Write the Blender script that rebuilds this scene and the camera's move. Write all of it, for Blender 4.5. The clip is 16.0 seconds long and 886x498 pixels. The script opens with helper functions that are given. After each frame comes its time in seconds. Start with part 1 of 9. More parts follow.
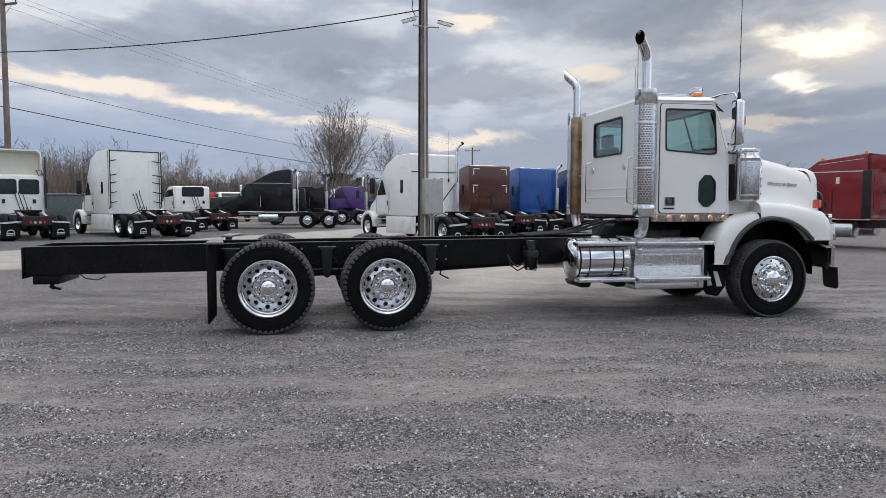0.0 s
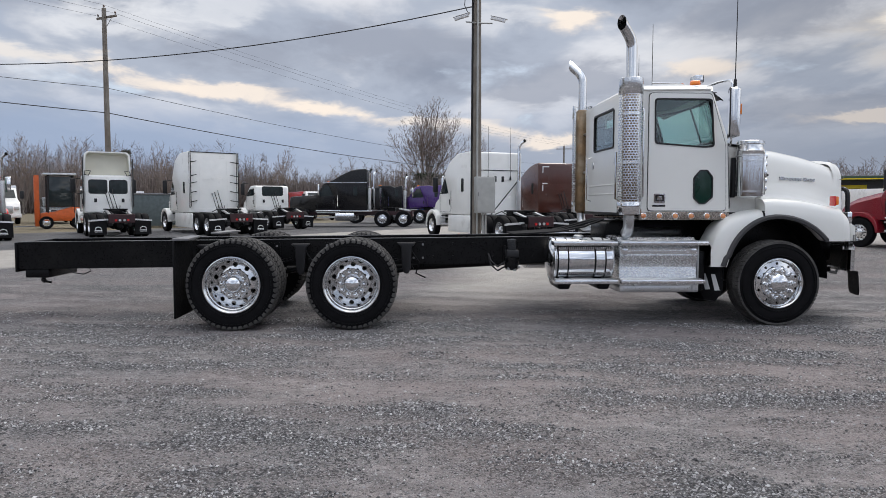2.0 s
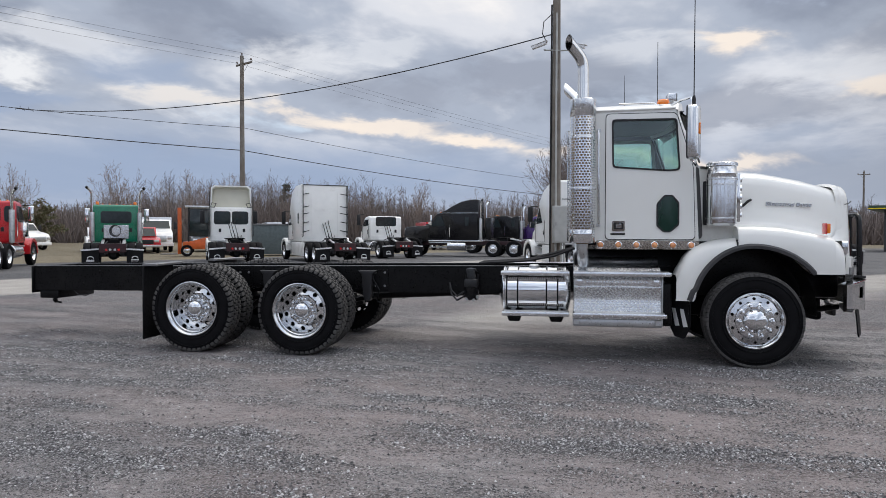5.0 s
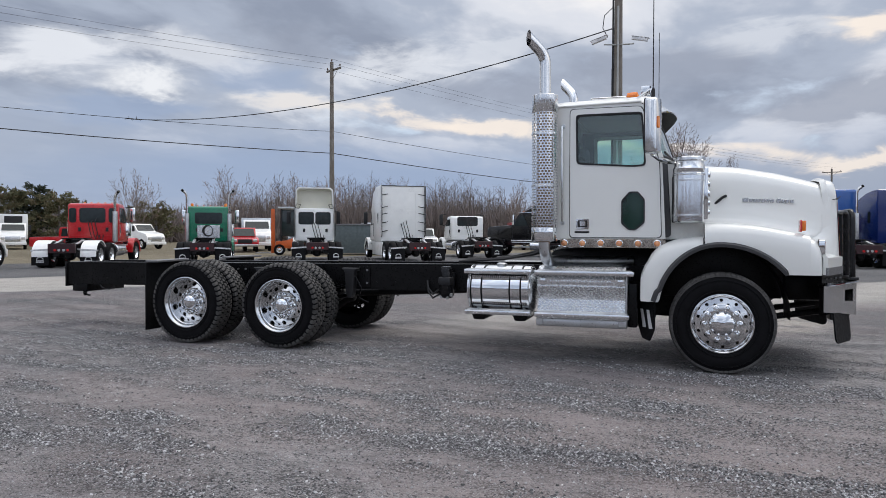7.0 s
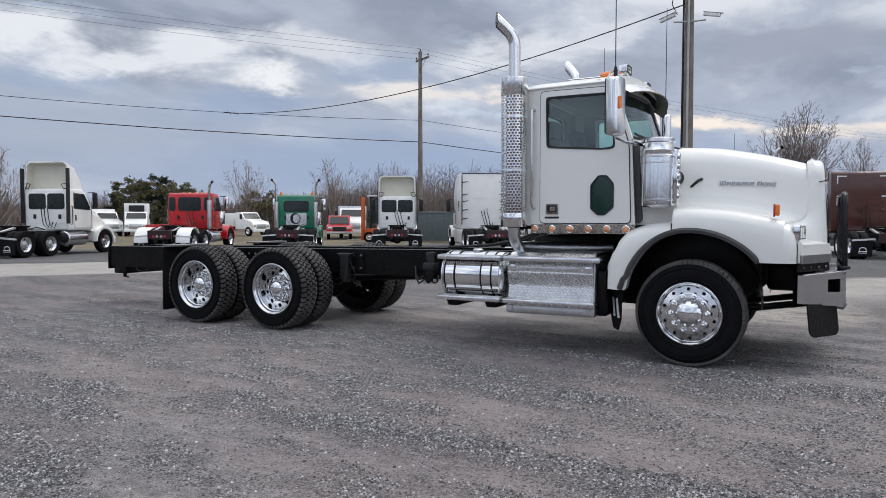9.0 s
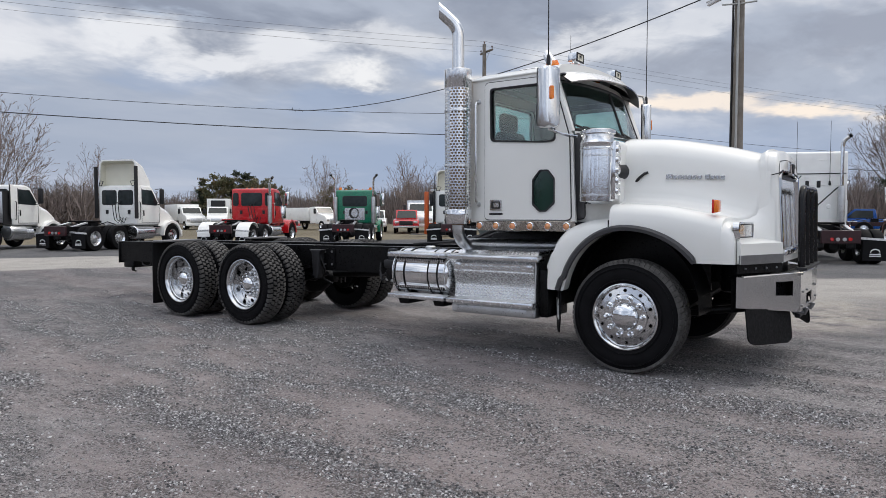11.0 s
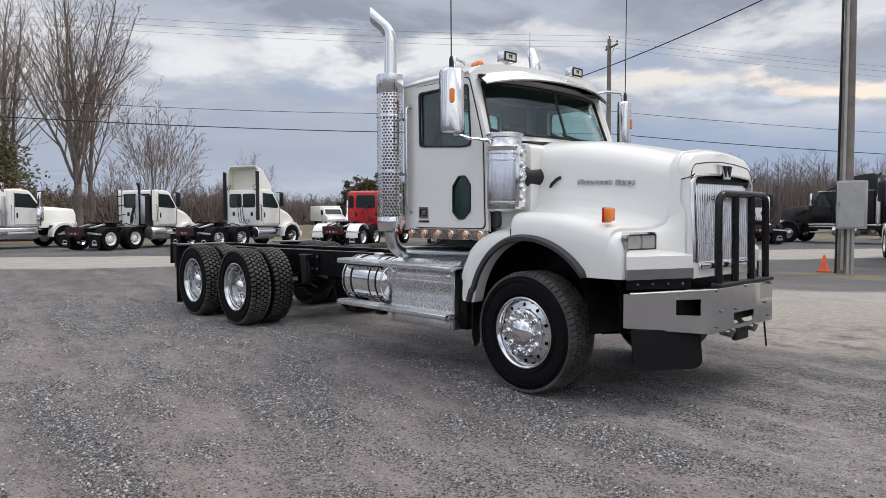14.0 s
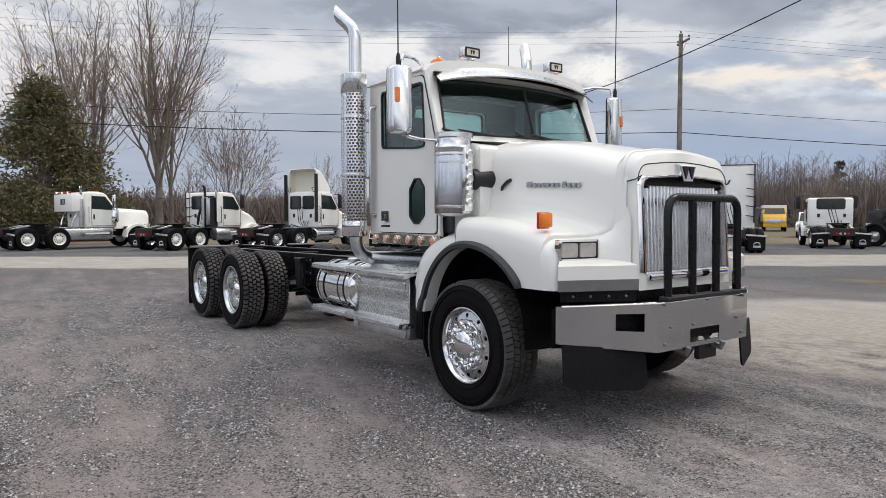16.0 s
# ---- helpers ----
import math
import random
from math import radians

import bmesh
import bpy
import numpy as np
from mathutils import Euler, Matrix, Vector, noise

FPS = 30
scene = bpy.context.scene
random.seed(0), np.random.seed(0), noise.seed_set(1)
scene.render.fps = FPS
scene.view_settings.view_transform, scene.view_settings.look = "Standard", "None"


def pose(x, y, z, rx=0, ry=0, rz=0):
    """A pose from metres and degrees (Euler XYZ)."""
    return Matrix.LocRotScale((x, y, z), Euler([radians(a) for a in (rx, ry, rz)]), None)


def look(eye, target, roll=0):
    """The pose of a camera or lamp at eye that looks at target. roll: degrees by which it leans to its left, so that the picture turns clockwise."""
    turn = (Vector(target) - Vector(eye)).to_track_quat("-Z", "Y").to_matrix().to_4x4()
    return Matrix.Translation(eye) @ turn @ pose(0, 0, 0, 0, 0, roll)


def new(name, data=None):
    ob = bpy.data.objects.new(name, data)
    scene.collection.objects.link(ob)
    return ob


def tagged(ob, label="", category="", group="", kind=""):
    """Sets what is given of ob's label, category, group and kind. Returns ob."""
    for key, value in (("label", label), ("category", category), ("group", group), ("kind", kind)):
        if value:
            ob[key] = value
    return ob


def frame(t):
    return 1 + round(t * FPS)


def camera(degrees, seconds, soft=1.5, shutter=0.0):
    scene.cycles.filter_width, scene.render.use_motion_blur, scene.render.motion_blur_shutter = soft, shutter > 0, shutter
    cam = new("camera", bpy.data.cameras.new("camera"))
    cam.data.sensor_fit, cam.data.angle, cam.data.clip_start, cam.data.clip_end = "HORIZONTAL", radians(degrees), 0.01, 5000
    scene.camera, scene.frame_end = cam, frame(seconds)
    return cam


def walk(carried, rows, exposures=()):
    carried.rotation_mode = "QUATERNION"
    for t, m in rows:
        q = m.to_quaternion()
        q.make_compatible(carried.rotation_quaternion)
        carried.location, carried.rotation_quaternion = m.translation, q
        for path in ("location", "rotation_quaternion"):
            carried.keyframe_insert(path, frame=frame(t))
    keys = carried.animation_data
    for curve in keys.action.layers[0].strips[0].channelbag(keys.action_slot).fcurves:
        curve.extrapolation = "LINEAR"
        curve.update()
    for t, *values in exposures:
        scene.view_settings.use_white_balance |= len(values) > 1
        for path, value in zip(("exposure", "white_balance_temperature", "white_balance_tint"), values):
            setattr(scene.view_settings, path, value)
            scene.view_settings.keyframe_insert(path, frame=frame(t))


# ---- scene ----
cam = camera(64.9, 16.0, soft=0.75)
METRES, EYE, TILT, LEAN, TURN = 12.307, 1.508, 0.51, 0.577, -11.0
ROWS = [
    (0.0, 0.0, 0.0, 0.0, 0.05, -4.2, -0.7),
    (0.5, 0.03, 0.0035, 0.0015, 1.92, -4.24, -0.69),
    (1.0, 0.0599, 0.0144, 0.0012, 4.27, -4.31, -0.61),
    (1.5, 0.0932, 0.0202, 0.0001, 6.19, -4.34, -0.54),
    (2.0, 0.1257, 0.0279, -0.0008, 8.16, -4.35, -0.59),
    (2.5, 0.1563, 0.0395, 0.0002, 9.46, -4.33, -0.56),
    (3.0, 0.1891, 0.0434, -0.0005, 10.82, -3.99, -0.52),
    (3.5, 0.2191, 0.0519, -0.002, 12.99, -3.0, -0.5),
    (4.0, 0.2493, 0.0611, -0.0019, 15.58, -2.28, -0.5),
    (6.5, 0.405, 0.1215, -0.0018, 27.02, -1.99, -0.4),
    (7.0, 0.4358, 0.1334, -0.0023, 29.29, -2.01, -0.36),
    (7.5, 0.464, 0.1464, -0.001, 31.39, -2.04, -0.38),
    (8.0, 0.4898, 0.1652, -0.0027, 33.48, -2.1, -0.3),
    (8.5, 0.5185, 0.1821, -0.0042, 35.64, -2.45, -0.25),
    (9.0, 0.5427, 0.2013, -0.0038, 38.32, -3.04, -0.21),
    (11.5, 0.6467, 0.3196, -0.0005, 47.46, -3.53, 0.04),
    (12.0, 0.6674, 0.344, 0.0006, 50.04, -3.55, 0.1),
    (12.5, 0.6846, 0.3708, 0.0031, 52.34, -3.56, 0.15),
    (13.0, 0.7069, 0.3949, 0.0043, 54.5, -3.55, 0.24),
    (13.5, 0.7216, 0.4226, 0.0035, 56.46, -3.52, 0.26),
    (14.0, 0.7318, 0.4501, 0.0045, 58.0, -3.55, 0.22),
    (14.5, 0.7454, 0.4749, 0.0054, 59.75, -3.55, 0.27),
    (15.0, 0.7509, 0.5007, 0.0041, 61.97, -3.52, 0.34),
    (15.5, 0.7524, 0.5235, 0.0065, 63.54, -3.5, 0.29),
    (16.0, 0.7549, 0.5448, 0.0062, 64.6, -3.42, 0.24),
]
walk(cam, [(t, pose(0, 0, EYE, TILT, LEAN, TURN) @ pose(METRES * x, METRES * y, METRES * z, 90 + pitch, roll, yaw)) for t, x, y, z, yaw, pitch, roll in ROWS],
     [(0.0, 0.06, 6540, 10), (3.5, 0.05, 6540, 10), (7.0, 0.02, 6400, 10), (9.0, 0.04, 6420, 10), (12.0, 0.05, 6620, 10), (14.0, 0.10, 6720, 10), (16.0, 0.13, 6860, 10)])

# ---- sky, sun, exposure ----
SUN_AZ, SUN_EL = 52.0, 56.0          # degrees: azimuth from +x towards +y, elevation


def sky():
    w = bpy.data.worlds.new("sky")
    scene.world = w
    w.use_nodes = True
    nt = w.node_tree
    N, K = nt.nodes, nt.links
    N.clear()
    out = N.new("ShaderNodeOutputWorld")
    bg = N.new("ShaderNodeBackground")
    bg.inputs["Strength"].default_value = 1.27
    nish = N.new("ShaderNodeTexSky")
    nish.sky_type = "NISHITA"
    nish.sun_disc = False
    nish.sun_elevation = radians(SUN_EL)
    nish.sun_rotation = radians(90 - SUN_AZ)
    nish.air_density, nish.dust_density, nish.ozone_density = 1.2, 1.5, 2.0
    dim = N.new("ShaderNodeVectorMath")
    dim.operation = "SCALE"
    dim.inputs["Scale"].default_value = 0.1
    K.new(nish.outputs["Color"], dim.inputs[0])
    tc = N.new("ShaderNodeTexCoord")
    sep = N.new("ShaderNodeSeparateXYZ")
    K.new(tc.outputs["Generated"], sep.inputs[0])
    # the cloud deck: a flat layer seen in perspective
    zz = N.new("ShaderNodeMath")
    zz.operation = "MAXIMUM"
    zz.inputs[1].default_value = 0.0
    K.new(sep.outputs["Z"], zz.inputs[0])
    za = N.new("ShaderNodeMath")
    za.operation = "ADD"
    za.inputs[1].default_value = 0.13
    K.new(zz.outputs[0], za.inputs[0])
    flat = N.new("ShaderNodeVectorMath")
    flat.operation = "DIVIDE"
    cmb = N.new("ShaderNodeCombineXYZ")
    for k in "XYZ":
        K.new(za.outputs[0], cmb.inputs[k])
    K.new(tc.outputs["Generated"], flat.inputs[0])
    K.new(cmb.outputs[0], flat.inputs[1])

    def layer(scale, detail, rough, offset, stretch):
        mp = N.new("ShaderNodeMapping")
        mp.inputs["Location"].default_value = offset
        mp.inputs["Rotation"].default_value = (0, 0, radians(-18))
        mp.inputs["Scale"].default_value = stretch
        K.new(flat.outputs[0], mp.inputs[0])
        n = N.new("ShaderNodeTexNoise")
        n.inputs["Scale"].default_value = scale
        n.inputs["Detail"].default_value = detail
        n.inputs["Roughness"].default_value = rough
        n.inputs["Distortion"].default_value = 0.25
        K.new(mp.outputs[0], n.inputs["Vector"])
        return n.outputs["Fac"]

    def ramp(fac, stops):
        r = N.new("ShaderNodeValToRGB")
        r.color_ramp.interpolation = "EASE"
        e = r.color_ramp.elements
        for i, (p, c) in enumerate(stops):
            el = e[i] if i < 2 else e.new(p)
            el.position, el.color = p, (*c, 1)
        K.new(fac, r.inputs[0])
        return r.outputs["Color"]

    def mix(fac, a, b, mode="MIX"):
        m = N.new("ShaderNodeMix")
        m.data_type, m.blend_type = "RGBA", mode
        if isinstance(fac, float):
            m.inputs[0].default_value = fac
        else:
            K.new(fac, m.inputs[0])
        for s, v in ((6, a), (7, b)):
            if isinstance(v, tuple):
                m.inputs[s].default_value = (*v, 1)
            else:
                K.new(v, m.inputs[s])
        return m.outputs[2]

    big = layer(0.9, 6, 0.52, (3.1, 1.7, 0), (1.0, 0.62, 1))
    fine = layer(2.1, 6, 0.55, (7.7, 2.9, 0), (1.0, 0.7, 1))
    both = N.new("ShaderNodeMix")
    both.inputs[0].default_value = 0.27
    K.new(big, both.inputs[2])
    K.new(fine, both.inputs[3])
    clouds = ramp(both.outputs[0], [(0.35, (0.74, 0.73, 0.73)), (0.62, (0.22, 0.255, 0.33)), (0.44, (0.56, 0.585, 0.64)), (0.525, (0.33, 0.375, 0.46))])
    # breaks in the deck that show the blue above
    gaps = ramp(fine, [(0.60, (0, 0, 0)), (0.74, (1, 1, 1))])
    clouds = mix(gaps, clouds, mix(0.35, (0.55, 0.62, 0.74), dim.outputs[0]))
    haze = ramp(sep.outputs["Z"], [(0.05, (1, 1, 1)), (0.19, (0, 0, 0))])
    clouds = mix(mix(0.82, (0, 0, 0), haze), clouds, (0.30, 0.355, 0.465))
    # the clouds as they hang over the yard: bright rifts, grey undersides and blue-grey gaps by azimuth and elevation
    def calc(kind, a, b=None, c=None):
        n = N.new("ShaderNodeMath")
        n.operation = kind
        for i, v in enumerate((a, b, c)):
            if v is None:
                continue
            if isinstance(v, (int, float)):
                n.inputs[i].default_value = v
            else:
                K.new(v, n.inputs[i])
        return n.outputs[0]

    az = calc("MULTIPLY", calc("ARCTAN2", sep.outputs["Y"], sep.outputs["X"]), 180 / math.pi)
    el = calc("MULTIPLY", calc("ARCSINE", sep.outputs["Z"]), 180 / math.pi)
    where = N.new("ShaderNodeCombineXYZ")
    K.new(calc("MULTIPLY", az, 0.1), where.inputs[0])
    K.new(calc("MULTIPLY", el, 0.26), where.inputs[1])

    def drift(scale, detail, rough):
        n = N.new("ShaderNodeTexNoise")
        n.inputs["Scale"].default_value, n.inputs["Detail"].default_value, n.inputs["Roughness"].default_value = scale, detail, rough
        n.inputs["Distortion"].default_value = 0.4
        K.new(where.outputs[0], n.inputs["Vector"])
        return n

    warp = N.new("ShaderNodeSeparateColor")
    K.new(drift(1.1, 5, 0.62).outputs["Color"], warp.inputs[0])
    az = calc("MULTIPLY_ADD", calc("SUBTRACT", warp.outputs[0], 0.5), 9.0, az)
    el = calc("MULTIPLY_ADD", calc("SUBTRACT", warp.outputs[1], 0.5), 4.2, el)
    puff = calc("MULTIPLY_ADD", drift(1.9, 7, 0.6).outputs["Fac"], 2.3, -0.15)

    def cloud(at, up_at, wide, high, slope, colour, amount, ragged=1.25):
        """One cloud or rift: a soft oval, in degrees, with a torn edge."""
        nonlocal clouds
        u, v = calc("SUBTRACT", az, at), calc("SUBTRACT", el, up_at)
        v = calc("MULTIPLY_ADD", u, -slope, v)
        u, v = calc("DIVIDE", u, wide), calc("DIVIDE", v, high)
        r2 = calc("ADD", calc("MULTIPLY", u, u), calc("MULTIPLY", v, v))
        g = calc("POWER", math.e, calc("MULTIPLY", r2, -1.0))
        body = g if not ragged else calc("MULTIPLY", g, calc("MULTIPLY_ADD", calc("SUBTRACT", puff, 1.0), ragged, 1.0))
        edge = N.new("ShaderNodeMapRange")
        edge.interpolation_type = "SMOOTHSTEP"
        edge.inputs["From Min"].default_value, edge.inputs["From Max"].default_value = 0.12, 0.88
        K.new(body, edge.inputs["Value"])
        clouds = mix(calc("MULTIPLY", edge.outputs[0], amount), clouds, colour)

    BLUE_GAP, GREY, PALE, GOLD, GLOW = (0.255, 0.325, 0.460), (0.250, 0.280, 0.350), (0.62, 0.645, 0.69), (0.76, 0.685, 0.61), (1.22, 1.13, 0.99)
    # the blue-grey band over the woods
    cloud(118, 4.5, 28, 2.9, 0.0, BLUE_GAP, 0.85, 0.25)
    cloud(150, 6.5, 20, 4.2, 0.0, (0.285, 0.335, 0.430), 0.85, 0.3)
    cloud(72, 4.0, 20, 2.6, 0.0, (0.270, 0.310, 0.390), 0.8, 0.3)
    # grey undersides
    cloud(92, 12.5, 8, 2.2, 0.0, GREY, 0.75)
    cloud(76, 9.5, 10, 1.8, 0.03, GREY, 0.75)
    cloud(62, 13.5, 9, 2.6, 0.0, GREY, 0.7)
    cloud(58, 6.8, 9, 1.6, 0.0, GREY, 0.6)
    cloud(104, 11.6, 6, 1.2, 0.06, GREY, 0.65)
    cloud(121, 14.5, 7, 2.4, 0.0, GREY, 0.55)
    cloud(133, 9.0, 6, 1.4, 0.0, BLUE_GAP, 0.7)
    cloud(123, 12.0, 4.5, 1.4, 0.0, BLUE_GAP, 0.6)
    cloud(146, 10.2, 5, 1.2, 0.0, BLUE_GAP, 0.55)
    # pale tops
    cloud(112, 13.2, 7, 1.4, -0.05, PALE, 0.75)
    cloud(129, 13.6, 7, 1.6, 0.05, PALE, 0.7)
    cloud(137, 12.6, 5, 1.7, 0.0, PALE, 0.9)
    cloud(148, 13.0, 5, 1.6, 0.0, PALE, 0.95)
    cloud(131, 11.2, 3.2, 1.1, 0.0, (0.66, 0.68, 0.71), 1.0)
    cloud(143, 11.3, 4.5, 1.1, 0.0, PALE, 0.9)
    cloud(158, 11.2, 6, 1.3, 0.0, PALE, 0.8)
    cloud(119, 9.6, 7, 1.2, 0.03, PALE, 0.6)
    cloud(106, 14.6, 5, 1.2, 0.0, PALE, 0.6)
    cloud(83, 14.3, 5, 1.3, 0.0, PALE, 0.55)
    cloud(70, 11.6, 6, 1.0, 0.0, PALE, 0.55)
    # the long gold rift and its shreds
    cloud(110.5, 9.4, 5.0, 0.7, 0.05, GOLD, 0.75)
    cloud(103, 8.9, 5.0, 0.75, 0.10, GOLD, 0.85)
    cloud(97, 7.4, 3.6, 0.65, 0.12, GOLD, 0.95)
    cloud(119, 10.0, 6.0, 0.6, 0.0, (0.68, 0.64, 0.60), 0.65)
    cloud(80, 5.4, 6.5, 0.6, 0.02, GOLD, 0.8)
    cloud(88, 6.2, 5.0, 0.55, 0.03, GOLD, 0.75)
    cloud(77, 13.9, 2.8, 1.0, 0.0, GOLD, 0.9)
    cloud(67, 10.2, 2.4, 0.8, 0.0, GOLD, 0.8)
    cloud(55, 6.3, 4.5, 0.5, 0.0, GOLD, 0.6)
    # the torn hole before the hidden sun
    cloud(51.5, 11.2, 6.0, 2.2, 0.0, (0.58, 0.55, 0.51), 0.6)
    cloud(50.5, 11.6, 4.2, 1.25, 0.06, GLOW, 1.0, 1.3)
    cloud(53.0, 9.0, 2.2, 0.7, -0.1, GLOW, 1.0, 1.3)
    # an overcast sky is brightest overhead
    up = N.new("ShaderNodeMapRange")
    up.interpolation_type = "SMOOTHSTEP"
    for k, v in (("From Min", 0.31), ("From Max", 0.75), ("To Min", 1.0), ("To Max", 1.5)):
        up.inputs[k].default_value = v
    K.new(sep.outputs["Z"], up.inputs["Value"])
    # the deck is thinner, and brighter, on the side away from the woods
    thin = N.new("ShaderNodeMapRange")
    thin.interpolation_type = "SMOOTHSTEP"
    for k, v in (("From Min", -0.15), ("From Max", 0.85), ("To Min", 1.0), ("To Max", 1.5)):
        thin.inputs[k].default_value = v
    open_side = N.new("ShaderNodeVectorMath")
    open_side.operation = "DOT_PRODUCT"
    open_side.inputs[1].default_value = (0.45, -0.893, 0.0)
    K.new(tc.outputs["Generated"], open_side.inputs[0])
    K.new(open_side.outputs["Value"], thin.inputs["Value"])
    both_up = N.new("ShaderNodeMath")
    both_up.operation = "MULTIPLY"
    K.new(up.outputs[0], both_up.inputs[0])
    K.new(thin.outputs[0], both_up.inputs[1])
    # and thicker, and greyer, where the weather comes from
    wx = N.new("ShaderNodeVectorMath")
    wx.operation = "DOT_PRODUCT"
    wx.inputs[1].default_value = (math.cos(radians(38)) * 0.97, math.sin(radians(38)) * 0.97, 0.24)
    K.new(tc.outputs["Generated"], wx.inputs[0])
    thick = N.new("ShaderNodeMapRange")
    thick.interpolation_type = "SMOOTHSTEP"
    for k, v in (("From Min", 0.80), ("From Max", 0.96), ("To Min", 1.0), ("To Max", 0.76)):
        thick.inputs[k].default_value = v
    K.new(wx.outputs["Value"], thick.inputs["Value"])
    deck = N.new("ShaderNodeMath")
    deck.operation = "MULTIPLY"
    K.new(both_up.outputs[0], deck.inputs[0])
    K.new(thick.outputs[0], deck.inputs[1])
    lift = N.new("ShaderNodeVectorMath")
    lift.operation = "SCALE"
    K.new(clouds, lift.inputs[0])
    K.new(deck.outputs[0], lift.inputs["Scale"])
    warm = N.new("ShaderNodeVectorMath")
    warm.operation = "MULTIPLY"
    warm.inputs[1].default_value = (1.015, 1.0, 0.985)
    K.new(lift.outputs[0], warm.inputs[0])
    K.new(warm.outputs[0], bg.inputs["Color"])
    K.new(bg.outputs[0], out.inputs["Surface"])


sky()
sun = new("sun", bpy.data.lights.new("sun", "SUN"))
sun.data.energy, sun.data.angle, sun.data.color = 1.15, radians(24), (1.0, 0.94, 0.86)
sun.matrix_world = look((math.cos(radians(SUN_AZ)) * 60, math.sin(radians(SUN_AZ)) * 60, 60 * math.tan(radians(SUN_EL))), (0, 0, 0))
scene.view_settings.exposure = 0.0

# ---- building helpers ----
def part(name, bm, mat, parent=None, label="", smooth=40.0):
    me = bpy.data.meshes.new(name)
    bmesh.ops.recalc_face_normals(bm, faces=bm.faces[:]) if len(bm.faces) < 20000 else None
    bm.to_mesh(me)
    bm.free()
    me.materials.append(mat)
    if smooth:
        for p in me.polygons:
            p.use_smooth = True
        me.set_sharp_from_angle(angle=radians(smooth))
    ob = new(name, me)
    ob.parent = parent
    if label:
        ob["label"] = label
    return ob


def share(name, me, parent, m):
    """One more object on a mesh that is already made."""
    ob = new(name, me)
    ob.parent = parent
    ob.matrix_basis = m
    return ob


def thing(name, label, category, m=None, group="", kind=""):
    ob = new(name)
    ob.empty_display_size = 0.2
    if m is not None:
        ob.matrix_basis = m
    return tagged(ob, label, category, group, kind)


def B():
    return bmesh.new()


def box(bm, x0, x1, y0, y1, z0, z1, bev=0.0, seg=2):
    r = bmesh.ops.create_cube(bm, size=1.0)
    v = r["verts"]
    for q in v:
        q.co = Vector(((x0 + x1) / 2 + q.co.x * (x1 - x0), (y0 + y1) / 2 + q.co.y * (y1 - y0), (z0 + z1) / 2 + q.co.z * (z1 - z0)))
    if bev:
        bmesh.ops.bevel(bm, geom=list({e for q in v for e in q.link_edges}), offset=bev, segments=seg, profile=0.5, affect="EDGES", clamp_overlap=True)
    return bm


AX = {"x": (1, 2, 0), "y": (0, 2, 1), "z": (0, 1, 2)}


def spot(axis, u, v, w):
    p = [0, 0, 0]
    i, j, k = AX[axis]
    p[i], p[j], p[k] = u, v, w
    return Vector(p)


def prism(bm, pts, axis, a, b, bev=0.0, seg=2, top=None):
    """A polygon in the plane across the axis, drawn out from a to b; top: another outline of as many points at b."""
    lo = [bm.verts.new(spot(axis, u, v, a)) for u, v in pts]
    hi = [bm.verts.new(spot(axis, u, v, b)) for u, v in (top or pts)]
    n = len(pts)
    fs = [bm.faces.new(lo), bm.faces.new(list(reversed(hi)))]
    for i in range(n):
        fs.append(bm.faces.new((lo[i], hi[i], hi[(i + 1) % n], lo[(i + 1) % n])))
    bmesh.ops.recalc_face_normals(bm, faces=fs)
    if bev:
        bmesh.ops.bevel(bm, geom=list({e for f in fs for e in f.edges}), offset=bev, segments=seg, profile=0.5, affect="EDGES", clamp_overlap=True)
    return bm


def loft(bm, rings, close=True, caps=True):
    rows = [[bm.verts.new(Vector(p)) for p in ring] for ring in rings]
    n = len(rows[0])
    for a, b in zip(rows, rows[1:]):
        for i in range(n if close else n - 1):
            j = (i + 1) % n
            bm.faces.new((a[i], a[j], b[j], b[i]))
    if caps and close:
        bm.faces.new(list(reversed(rows[0])))
        bm.faces.new(rows[-1])
    return bm


def lathe(bm, prof, axis, c, n=32, a0=0.0, a1=360.0):
    """Turns a profile of (radius, place along the axis) round the axis through c."""
    full = abs(a1 - a0) >= 359.9
    m = n if full else n + 1
    rows = []
    for r, h in prof:
        row = []
        for i in range(m):
            t = radians(a0 + (a1 - a0) * i / n)
            row.append(bm.verts.new(Vector(c) + spot(axis, r * math.cos(t), r * math.sin(t), h)))
        rows.append(row)
    for a, b in zip(rows, rows[1:]):
        for i in range(n):
            j = (i + 1) % m
            bm.faces.new((a[i], a[j], b[j], b[i]))
    if full:
        for row, (r, h) in ((rows[0], prof[0]), (rows[-1], prof[-1])):
            if 1e-4 < r < 0.2:
                bm.faces.new(row)
    return bm


def rod(bm, p, q, r, n=10, r2=None):
    return tube(bm, [p, q], r, n, r2)


def tube(bm, path, r, n=10, r2=None, cap=True):
    path = [Vector(p) for p in path]
    rows = []
    prev = None
    for i, p in enumerate(path):
        d = (path[min(i + 1, len(path) - 1)] - path[max(i - 1, 0)]).normalized()
        if prev is None:
            u = d.orthogonal().normalized()
        else:
            u = (prev - d * prev.dot(d)).normalized()
        prev = u
        v = d.cross(u)
        rr = r if r2 is None else r + (r2 - r) * i / (len(path) - 1)
        rows.append([p + (u * math.cos(2 * math.pi * k / n) + v * math.sin(2 * math.pi * k / n)) * rr for k in range(n)])
    return loft(bm, rows, True, cap)


